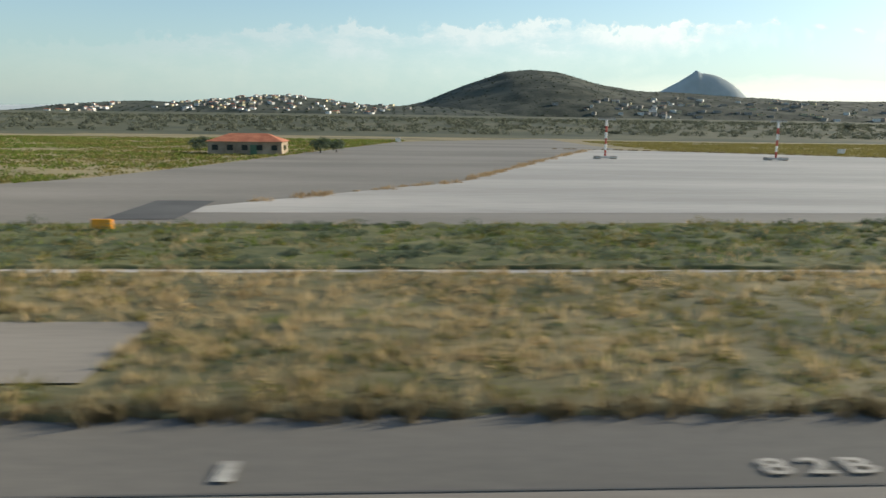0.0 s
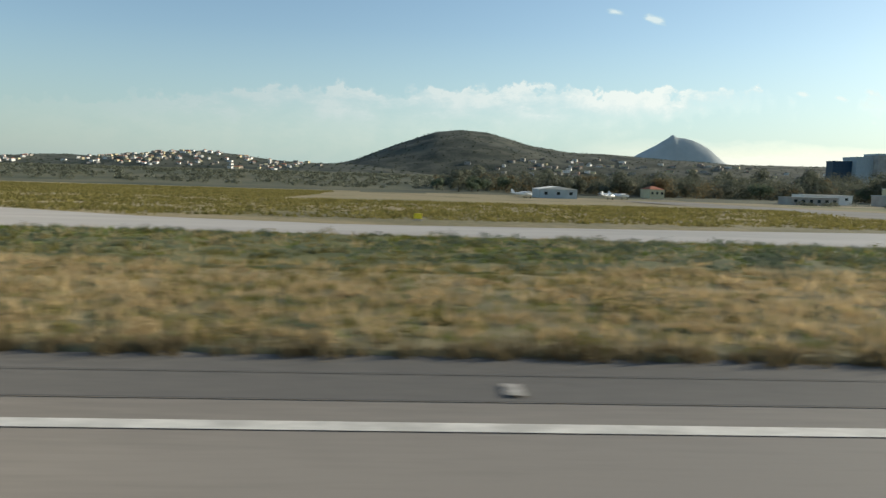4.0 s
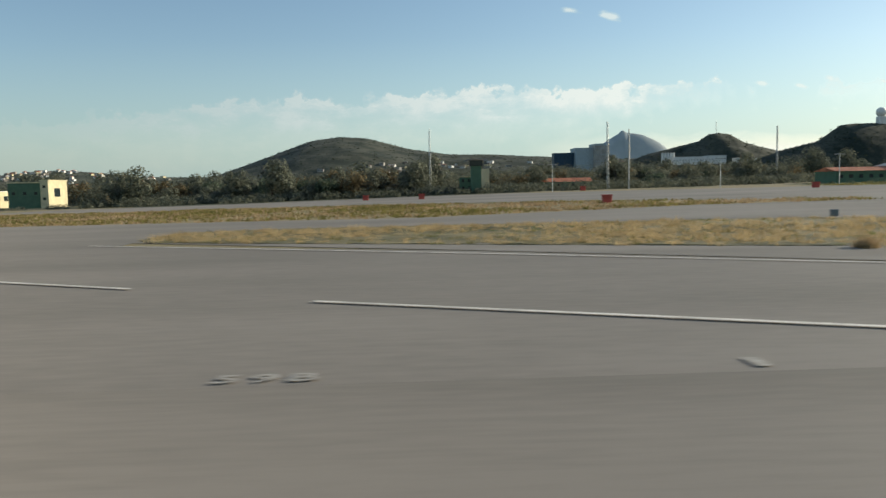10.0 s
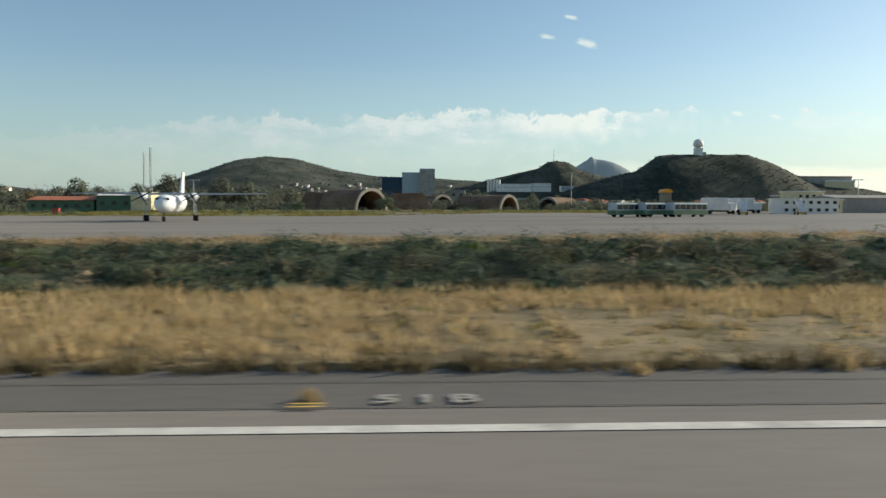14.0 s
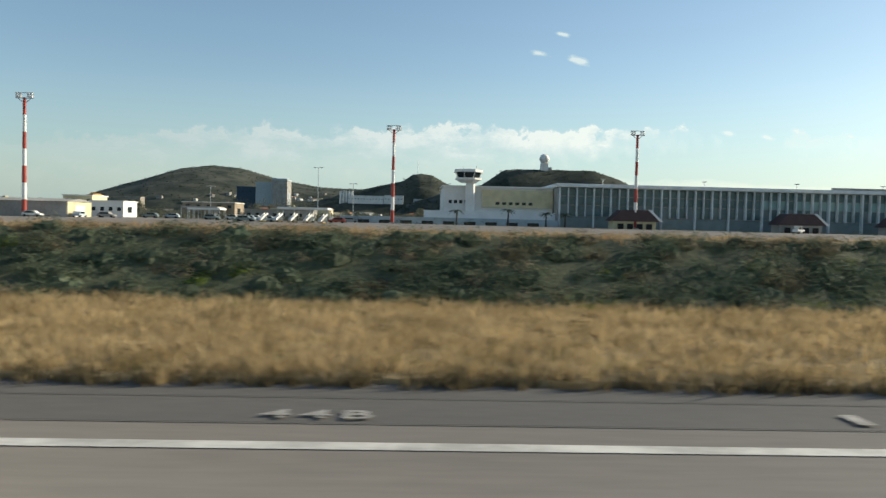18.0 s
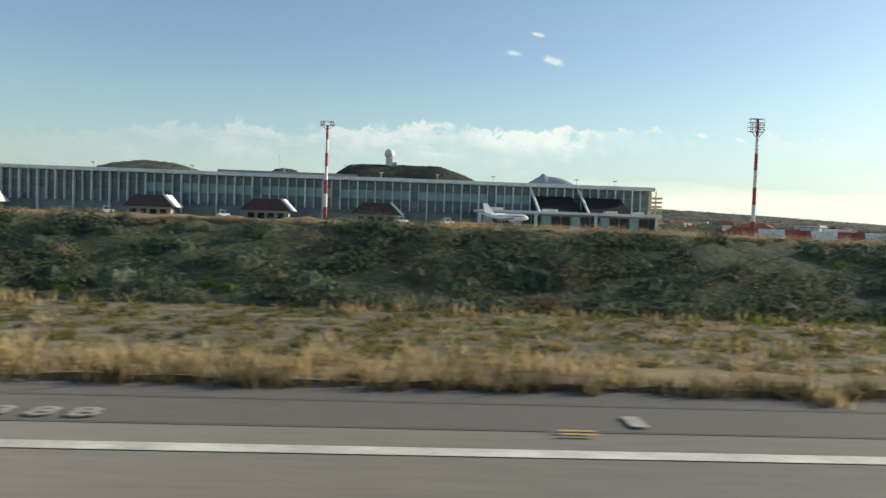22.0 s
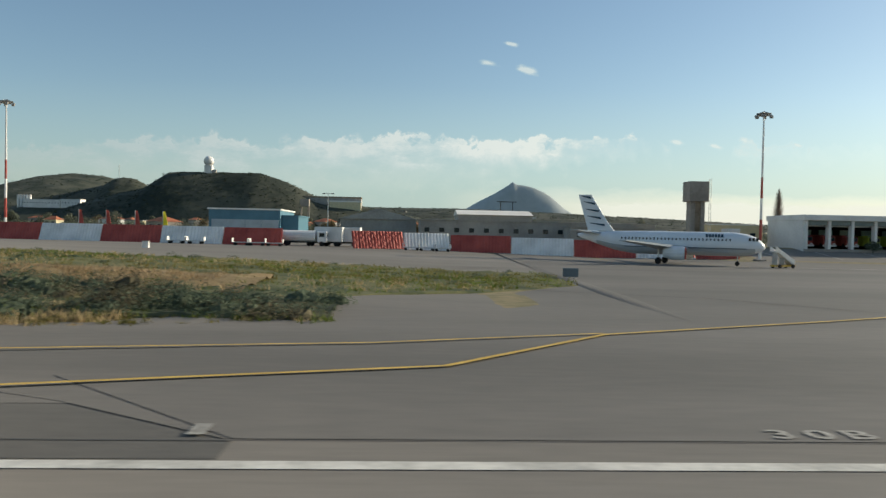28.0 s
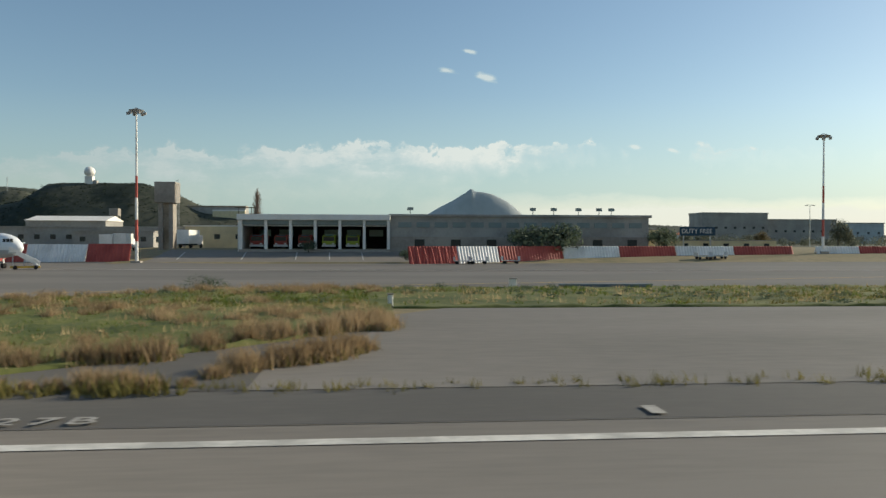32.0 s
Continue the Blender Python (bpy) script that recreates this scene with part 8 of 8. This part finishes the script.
margin = [(-173.1, 24.6, 1.9), (-172.4, 25.2, 1.5), (-174.4, 25.9, 1.4), (-170.6, 26.6, 1.4), (-169.0, 27.6, 1.5), (-167.6, 27.6, 1.4), (-166.2, 26.6, 1.7), (-165.6, 27.2, 1.5), (-164.6, 29.4, 1.2), (-163.6, 30.7, 1.1), (-163.0, 32.0, 1.4), (-171.6, 22.3, 0.9), (-170.2, 21.6, 0.8), (-168.8, 22.6, 1.0), (-168.1, 22.6, 1.1), (-167.2, 23.6, 0.8), (-175.8, 25.2, 1.3), (-178.0, 26.0, 1.4), (-180.6, 27.6, 1.3), (-166.8, 25.2, 0.6)]
corner += [(352.0 - 0.35 * i, 17.4 - 0.42 * i + 0.2 * math.sin(i * 3.7), 1.0 + 0.3 * math.sin(i * 2.9)) for i in range(9)]
corner += [(339.5 + 0.55 * i, 12.85 + 0.12 * math.sin(i * 2.3), 0.75 + 0.3 * math.sin(i * 5.1)) for i in range(18)]
loose = [(-132.6, 10.7, 0.7), (-130.0, 10.5, 0.75), (-125.0, 10.2, 0.5), (-77, 10.4, 0.8), (-74, 11, 0.6), (-58.5, 11.9, 0.5), (-63.6, 10.3, 0.5), (-316.5, 10.7, 0.6), (-396.5, 11.3, 0.9), (-389, 11.8, 0.7), (-385, 12.3, 0.8), (-393, 11.6, 0.6), (-330, 11.3, 0.9), (-326, 11.6, 0.7),
         (-321, 11.2, 0.5), (-289, 12.1, 0.8), (172.5, 11.8, 0.7), (75, 12.2, 0.6), (-580, 11.9, 0.5), (55, 12.3, 0.9), (336.3, 10.15, 0.42), (336.9, 10.1, 0.45), (-55, 12.2, 0.8), (-551, 12.3, 0.9), (-548, 12.4, 0.8)]
for pts, n_, mt, lab, k in ((pad, 330, DRY, "tall rounded clumps of dry grass on the old pad", 1), (corner, 300, RUSTY, "rusty grass clumps round the island corner", 2), (margin, 300, RUSTY, "rounded rusty grass clumps on the island margin", 3), (loose, 110, DRY, "rounded clumps of dry grass on bare pavement", 4)):
    blades("grass_clump", pts, mt, 0.42, 0.15, n_, 0.017 if k < 4 else 0.026, lab, "dry grass", 200 + k, 0.3)
    if k < 4:
        blades("clump_foot", pts, OLIVE, 0.2, 0.19, 90, 0.02, "olive weeds at the foot of the clumps", "weeds", 210 + k, 0.4)
rw = np.random.RandomState(77)
seam = [(float(np.interp(q, [38.5, 55, 83, 117], [-584, -570, -559.5, -546])) + rw.normal(0, 0.25), q, rw.uniform(0.4, 1.1)) for q in rw.uniform(40, 117, 120)]
blades("joint_weeds", seam, RUSTY, 0.32, 0.25, 40, 0.04, "dry weeds growing out of a pavement joint", "weeds", 220, 0.4)
seam = [(q, float(np.interp(q, [-546, -530, -486, -462], [119.5, 111.5, 80.6, 59.6])) + rw.normal(0, 0.25), rw.uniform(0.4, 1.1)) for q in rw.uniform(-552, -462, 170)]
blades("joint_weeds", seam, SHRUB2, 0.3, 0.25, 40, 0.04, "dark weeds along the far edge of the slabs", "weeds", 221, 0.4)
blades("shelter_verge", scatter(-132, -30, piecewise((-132, 113), (-110, 100), (-80, 91), (-66, 92), (-50, 104), (-30, 104)), 128, 1.6, 222, 0.6, 1.3, 0.4), OLIVE, 0.24, 0.3, 9, 0.06, "olive grass in front of the shelters", "grass", 222)
RIM = piecewise((-352, 24), (-350, 19.6), (-347, 15.7), (-343, 13.1), (-338, 12.75), (-326, 12.7))
blades("straw_rim", scatter(-352, -326, lambda x: RIM(x) - 0.15, lambda x: RIM(x) + 1.2, 9.0, 228, 0.6, 1.25), RUSTY, 0.4, 0.16, 22, 0.024, "rusty tall grass round the tip of the island", "dry grass", 228)
blades("straw_rim", scatter(-382, -375.5, lambda x: G1LOW(x) - 0.1, lambda x: G1LOW(x) + 1.2, 9.0, 229, 0.6, 1.2), RUSTY, 0.36, 0.16, 22, 0.024, "rusty tall grass at the grass corner", "dry grass", 229)
bushes("rusty_plumes", scatter(317, 352, lambda x: E2LOW(x) + 0.3, lambda x: E2LOW(x) + 3.5, 0.3, 251, 0.6, 1.3, 0.3, 3.0), RUSTY, 0.3, 170, 0.04, "bushy rusty grass plumes on the island", "dry grass", 251, 1.25)
bushes("rusty_plumes", scatter(317, 352, lambda x: max(E2LOW(x), E2TOP(x) - 3.5), E2TOP, 0.5, 252, 0.6, 1.4, 0.3, 3.0), RUSTY, 0.36, 170, 0.045, "bushy rusty grass plumes on the island", "dry grass", 252, 1.25)
bushes("park_hedge", scatter(-345, -258, 150, 160, 0.09, 226, 0.5, 1.2, 0.4, 9.0), PINE, 1.2, 110, 0.16, "dark hedge in front of the service buildings", "hedge", 226, 0.8)
bushes("office_trees", scatter(-110, -20, 552, 592, 0.012, 227, 0.6, 1.2), PINE, 6.5, 220, 0.7, "tall dark trees below the office blocks", "trees", 227, 1.7)
MOUND = (( -131, 208, 12.7, piecewise((-131, 23), (105, 22.6), (130, 17.6), (148, 14.4), (208, 14.2)), 0.42, DRY, 0.36), (-131, 208, 12.7, piecewise((-131, 23), (105, 22.6), (130, 17.6), (148, 14.4), (208, 14.2)), 0.16, SHRUB2, 0.32),
         (-640, -386, lambda x: G1LOW(x) + 0.1, lambda x: G1TOP(x) - 0.3, 0.2, DRY, 0.36), (-640, -386, lambda x: G1LOW(x) + 0.1, lambda x: G1TOP(x) - 0.3, 0.26, OLIVE, 0.36), (-640, -384, 23.2, GTOP, 0.34, SHRUB, 0.46), (-640, -384, 23.2, GTOP, 0.24, OLIVE, 0.42), (-640, -384, 23.2, GTOP, 0.14, BROOM, 0.42))
for k, (a, b, lo, hi, d, mt, sz) in enumerate(MOUND):
    bushes("grass_mounds", scatter(a, b, lo, hi, d, 240 + k, 0.5, 1.3, 0.3, 5.0), mt, sz, 110, 0.055, "rounded tufted mounds of grass and weeds", "grass", 240 + k, 0.85)
bushes("verge_bushes", scatter(-130, -30, 108, 132, 0.035, 223, 0.4, 1.2), SHRUB, 1.0, 120, 0.12, "dark round bushes in front of the shelters", "bushes", 223, 0.9)
bushes("town_trees", scatter(215, 520, 135, 300, 0.02, 224, 0.4, 1.25), PINE, 2.0, 100, 0.28, "dark garden trees of the town", "trees", 224, 1.15)
bushes("town_trees", scatter(-40, 80, 175, 420, 0.014, 225, 0.5, 1.3), PINE, 2.2, 90, 0.32, "dark garden trees of the town", "trees", 225, 1.1)


def on_hill(ob, n, smin, smax, seed, ymax):
    """Places on a hill's near side, taken at random over its faces."""
    r = np.random.RandomState(seed)
    co = np.array([f.center for f in ob.data.polygons])
    co = co[(co[:, 2] > 3) & (co[:, 1] < ymax)]
    p = co[r.randint(0, len(co), n)] + np.stack([r.normal(0, 1.2, n), r.normal(0, 1.0, n), np.zeros(n)], 1)
    return np.stack([p[:, 0], p[:, 1], r.uniform(smin, smax, n), p[:, 2] - 0.4], 1)


HILLSCRUB = leafy("hill_scrub_leaves", (0.028, 0.04, 0.027), (0.06, 0.074, 0.045))
for nm, n_, sz, lf, tri, ym in (("radome_hill", 2200, 0.95, 0.4, 20, 572), ("small_hill", 1100, 1.0, 0.42, 20, 655), ("round_hill", 3000, 2.6, 1.0, 14, 1515), ("village_hill", 1700, 2.3, 0.9, 14, 1275)):
    bushes("hill_scrub", on_hill(bpy.data.objects[nm], n_, 0.4, 1.3, 230 + n_, ym), HILLSCRUB, sz, tri, lf, "low dark scrub covering the hillside", "scrub", 231, 0.75)
# shrubs on the bank
BANK = scatter(-128, 290, lambda x: 22.9, lambda x: float(np.interp(x, [-128, -100, 262, 290], [27.8, 28.7, 29.0, 27.0])), 1.4, 300, 0.5, 1.7, 0.0)
third = np.random.RandomState(1).uniform(0, 1, len(BANK))
TWIGGY = leafy("brown_green_shrub", (0.09, 0.082, 0.052), (0.185, 0.16, 0.10))
bushes("bank_shrubs", BANK[(third < 0.70)], SHRUB, 0.76, 210, 0.072, "dense dark green shrubs covering the bank", "shrubs", 301, 0.7, True)
bushes("bank_twigs", BANK[(third >= 0.70) & (third < 0.90)], TWIGGY, 0.64, 190, 0.065, "brown twiggy shrubs on the bank", "shrubs", 302, 0.7, True)
bushes("bank_green", BANK[third >= 0.94], GREEN, 0.55, 120, 0.06, "fresh green growth on the bank", "shrubs", 303, 0.7, True)
BUFF = leafy("buff_seed_heads", (0.22, 0.175, 0.115), (0.42, 0.345, 0.23))
bushes("bank_clumps", scatter(-125, 285, 23.2, 28.4, 0.2, 307, 0.5, 1.25, 0.3, 8.0), BUFF, 0.6, 200, 0.05, "rounded buff clumps among the dark shrubs", "shrubs", 307, 0.95, True)
DEEP = leafy("deep_green_shrub", (0.046, 0.074, 0.054), (0.10, 0.138, 0.092))
for mt, k, lab in ((SHRUB, 0, "big rounded dark green shrubs on the bank"), (DEEP, 1, "big rounded deep shrubs on the bank"), (TWIGGY, 2, "big rounded brownish shrubs on the bank")):
    bushes("round_shrubs", scatter(-120, 288, 23.4, 28.2, 0.075, 320 + k, 0.75, 1.4, 0.2, 9.0), mt, 1.05, 430, 0.07, lab, "shrubs", 330 + k, 0.85, True)
bushes("crest_clumps", scatter(-100, 280, 28.0, 30.2, 0.5, 308, 0.4, 1.15, 0.3, 7.0), SHRUB2, 0.5, 140, 0.05, "uneven brown clumps along the crest of the bank", "shrubs", 308, 0.95, True)
blades("bank_foot_weeds", scatter(-128, 290, 21.8, 24.2, 4.0, 304, 0.5, 1.2, 0.6), GREEN, 0.26, 0.16, 11, 0.035, "bright green weeds at the foot of the bank", "weeds", 304)
blades("bank_foot_straw", scatter(-128, 270, 22.2, 24.0, 3.0, 306, 0.6, 1.2, 0.6), DRY, 0.36, 0.14, 12, 0.026, "dry grass stalks at the foot of the bank", "dry grass", 306)
blades("bank_top_straw", scatter(-128, 285, lambda x: 28.3, lambda x: 33.0, 6.5, 305, 0.6, 1.2, 0.2), RUSTY, 0.42, 0.14, 13, 0.03, "brown dry grass along the top of the bank", "dry grass", 305)
bushes("belt_scrub", scatter(-262, -20, lambda x: float(np.interp(x, [-262, -200, -130, -80, -20], [150, 150, 140, 150, 150])), lambda x: 186, 0.16, 310, 0.5, 1.5), PINE, 2.2, 90, 0.32, "dark scrub in front of the tree belt", "scrub", 310)
bushes("belt_woods", scatter(-400, -90, lambda x: float(np.interp(x, [-400, -300, -262, -90], [215, 205, 186, 180])), lambda x: 262, 0.035, 313, 0.7, 1.4), PINE, 4.2, 260, 0.4, "dense rounded grey-green woods behind the airfield", "woods", 313, 1.15)
bushes("belt_woods", scatter(-400, -90, lambda x: float(np.interp(x, [-400, -300, -262, -90], [205, 200, 182, 176])), lambda x: 262, 0.018, 314, 0.5, 1.2), SHRUB2, 3.8, 220, 0.36, "brownish half-bare woods behind the airfield", "woods", 314, 1.1)
bushes("yard_scrub", scatter(-30, 60, 134, 175, 0.14, 315, 0.4, 1.1), PINE, 1.5, 150, 0.17, "dark scrub and small trees behind the yard", "scrub", 315, 1.0)
bushes("yard_scrub", scatter(-20, 300, 150, 175, 0.05, 311, 0.5, 1.1), SHRUB, 1.3, 130, 0.2, "dark scrub behind the yards", "scrub", 311)
bushes("far_scrub", scatter(-760, 520, 215, 420, 0.02, 312, 0.5, 1.3), PINE, 1.7, 28, 0.55, "dark scrub of the plain", "scrub", 312)
# tamarisk bushes
def tamarisk(x, y, s, seed):
    t = thing("tamarisk", "feathery olive-brown tamarisk bush on the bank", "bush", "tamarisk bushes", (x, y, ground_z(x, y)))
    r = random.Random(seed)
    for i in range(7):
        a, L_ = r.uniform(0, 6.28), r.uniform(0.8, 1.5) * s
        bm = bmesh.new()
        rod(bm, (0, 0, -0.1), (0.5 * L_ * math.cos(a), 0.5 * L_ * math.sin(a), L_), 0.05, 0.02, 5)
        part("stem", bm, BARKM, t)
    c = new("crown", crown_mesh("crown", BROOM, 6500, 0.95 * s, 0.75 * s, 0.8 * s, seed, 0.055))
    c.parent = t


for x, y, s, k in ((237.4, 22.6, 1.55, 1), (240.9, 27.0, 1.5, 2), (239.2, 24.6, 1.2, 3), (268.5, 24.5, 1.1, 4), (270.8, 25.5, 1.3, 5), (273.5, 24.5, 1.2, 6), (276, 25.5, 1.0, 7), (245.5, 20.5, 0.8, 8), (271.8, 22.6, 0.8, 9)):
    tamarisk(x, y, s, k)
bushes("round_bush", [(343.1, 40.0, 0.95), (343.8, 40.2, 0.76)], SHRUB, 1.2, 620, 0.055, "single dark round bush on the island", "bush", 400)

# ---- villages on the hills ----
def suburb(name, cx, cy, w, d, n, zlo, zhi, seed, lab, big):
    """Far houses too small to pick apart, joined: walls, roofs and windows in one mesh."""
    r = random.Random(seed)
    dg = bpy.context.evaluated_depsgraph_get()
    v, f, mi = [], [], []

    def block(x, y, z, turn, x0, y0, z0, x1, y1, z1, m):
        c, q, k = math.cos(turn), math.sin(turn), len(v)
        for dz in (z0, z1):
            for dx, dy in ((x0, y0), (x1, y0), (x1, y1), (x0, y1)):
                v.append((x + dx * c - dy * q, y + dx * q + dy * c, z + dz))
        for a in ((0, 3, 2, 1), (4, 5, 6, 7), (0, 1, 5, 4), (1, 2, 6, 5), (2, 3, 7, 6), (3, 0, 4, 7)):
            f.append(tuple(k + i for i in a))
            mi.append(m)

    for i in range(n):
        x, y = cx + r.gauss(0, w * 0.5), cy + r.uniform(-d, d * 0.3)
        hit, loc, *_ = scene.ray_cast(dg, Vector((x, y, 400)), Vector((0, 0, -1)))
        if not hit or loc.z < zlo or loc.z > zhi:
            continue
        a, b, h = r.uniform(4, 11) * big, r.uniform(3, 6) * big, r.uniform(1.6, 3.4) * big
        t = math.radians(r.uniform(-62, 4))
        block(x, y, loc.z, t, -a / 2, -b / 2, -2, a / 2, b / 2, h, r.choice((0, 1, 2, 2, 3)))
        block(x, y, loc.z, t, -a / 2 - 0.15, -b / 2 - 0.15, h, a / 2 + 0.15, b / 2 + 0.15, h + 0.3, r.choice((2, 4, 2)))
        for k in (-0.3, 0.0, 0.3):
            block(x, y, loc.z, t, a * k - 0.4, -b / 2 - 0.08, h * 0.35, a * k + 0.4, -b / 2 + 0.05, h * 0.7, 5)
    me = mesh_from(name, v, f, (WHITE, CREAM, GREYWALL, CONC, TILE, WINDOW))
    me.polygons.foreach_set("material_index", mi)
    return tagged(new(name, me), lab, "houses", "", "stuff")


def village(cx, cy, w, d, n, zlo, zhi, seed, lab, group, big=1.0):
    r = random.Random(seed)
    dg = bpy.context.evaluated_depsgraph_get()
    mats = (WHITE, WHITE, CREAM, GREYWALL, CONC)
    for i in range(n):
        x, y = cx + r.gauss(0, w * 0.5), cy + r.uniform(-d, d * 0.3)
        hit, loc, *_ = scene.ray_cast(dg, Vector((x, y, 400)), Vector((0, 0, -1)))
        if not hit or loc.z < zlo or loc.z > zhi:
            continue
        a, b, h = r.uniform(3.5, 9) * big, r.uniform(3, 6) * big, r.uniform(1.7, 3.0) * big
        t = thing("village_house", lab, "house", group, (x, y, loc.z), r.uniform(-62, 4))
        part("wall", B((-a / 2, -b / 2, -1.2, a / 2, b / 2, h)), r.choice(mats), t)
        if r.random() < 0.45:
            bm = bmesh.new()
            hull(bm, [[(-a / 2 - .2, -b / 2 - .2, h), (a / 2 + .2, -b / 2 - .2, h), (a / 2 + .2, b / 2 + .2, h), (-a / 2 - .2, b / 2 + .2, h)], [(-a * 0.2, -0.05, h + 1.0), (a * 0.2, -0.05, h + 1.0), (a * 0.2, 0.05, h + 1.0), (-a * 0.2, 0.05, h + 1.0)]])
            part("roof", bm, TILE, t)
        else:
            part("roof", B((-a / 2 - .1, -b / 2 - .1, h, a / 2 + .1, b / 2 + .1, h + 0.25)), GREYWALL, t)
        for k in (-0.25, 0.25):
            part("window", B((a * k - 0.45, -b / 2 - 0.08, h * 0.35, a * k + 0.45, -b / 2 + 0.04, h * 0.7)), WINDOW, t)


VH = "small white house of the hillside village"
bpy.context.view_layer.update()
village(-800, 1215, 120, 140, 110, 12, 40, 1, VH, "village houses")
village(-640, 1200, 70, 120, 46, 10, 30, 2, VH, "village houses")
village(-1010, 1160, 70, 120, 26, 6, 40, 9, VH, "village houses")
village(-335, 1420, 40, 70, 40, 30, 56, 3, VH, "hillside houses", 1.15)
suburb("suburb_houses", -170, 1310, 170, 150, 90, 8, 44, 4, "white and pale houses of the suburb below the hill", 1.1)
suburb("suburb_houses", 120, 1330, 240, 160, 60, 4, 40, 5, "pale houses of the far suburb", 1.1)
village(0, 400, 110, 130, 56, -5, 9, 6, "low house of the town behind the airfield", "town houses")
village(270, 300, 90, 140, 52, -5, 12, 7, "low house of the town behind the airfield", "town houses")
village(420, 330, 90, 120, 40, -5, 12, 8, "low house of the town behind the airfield", "town houses")
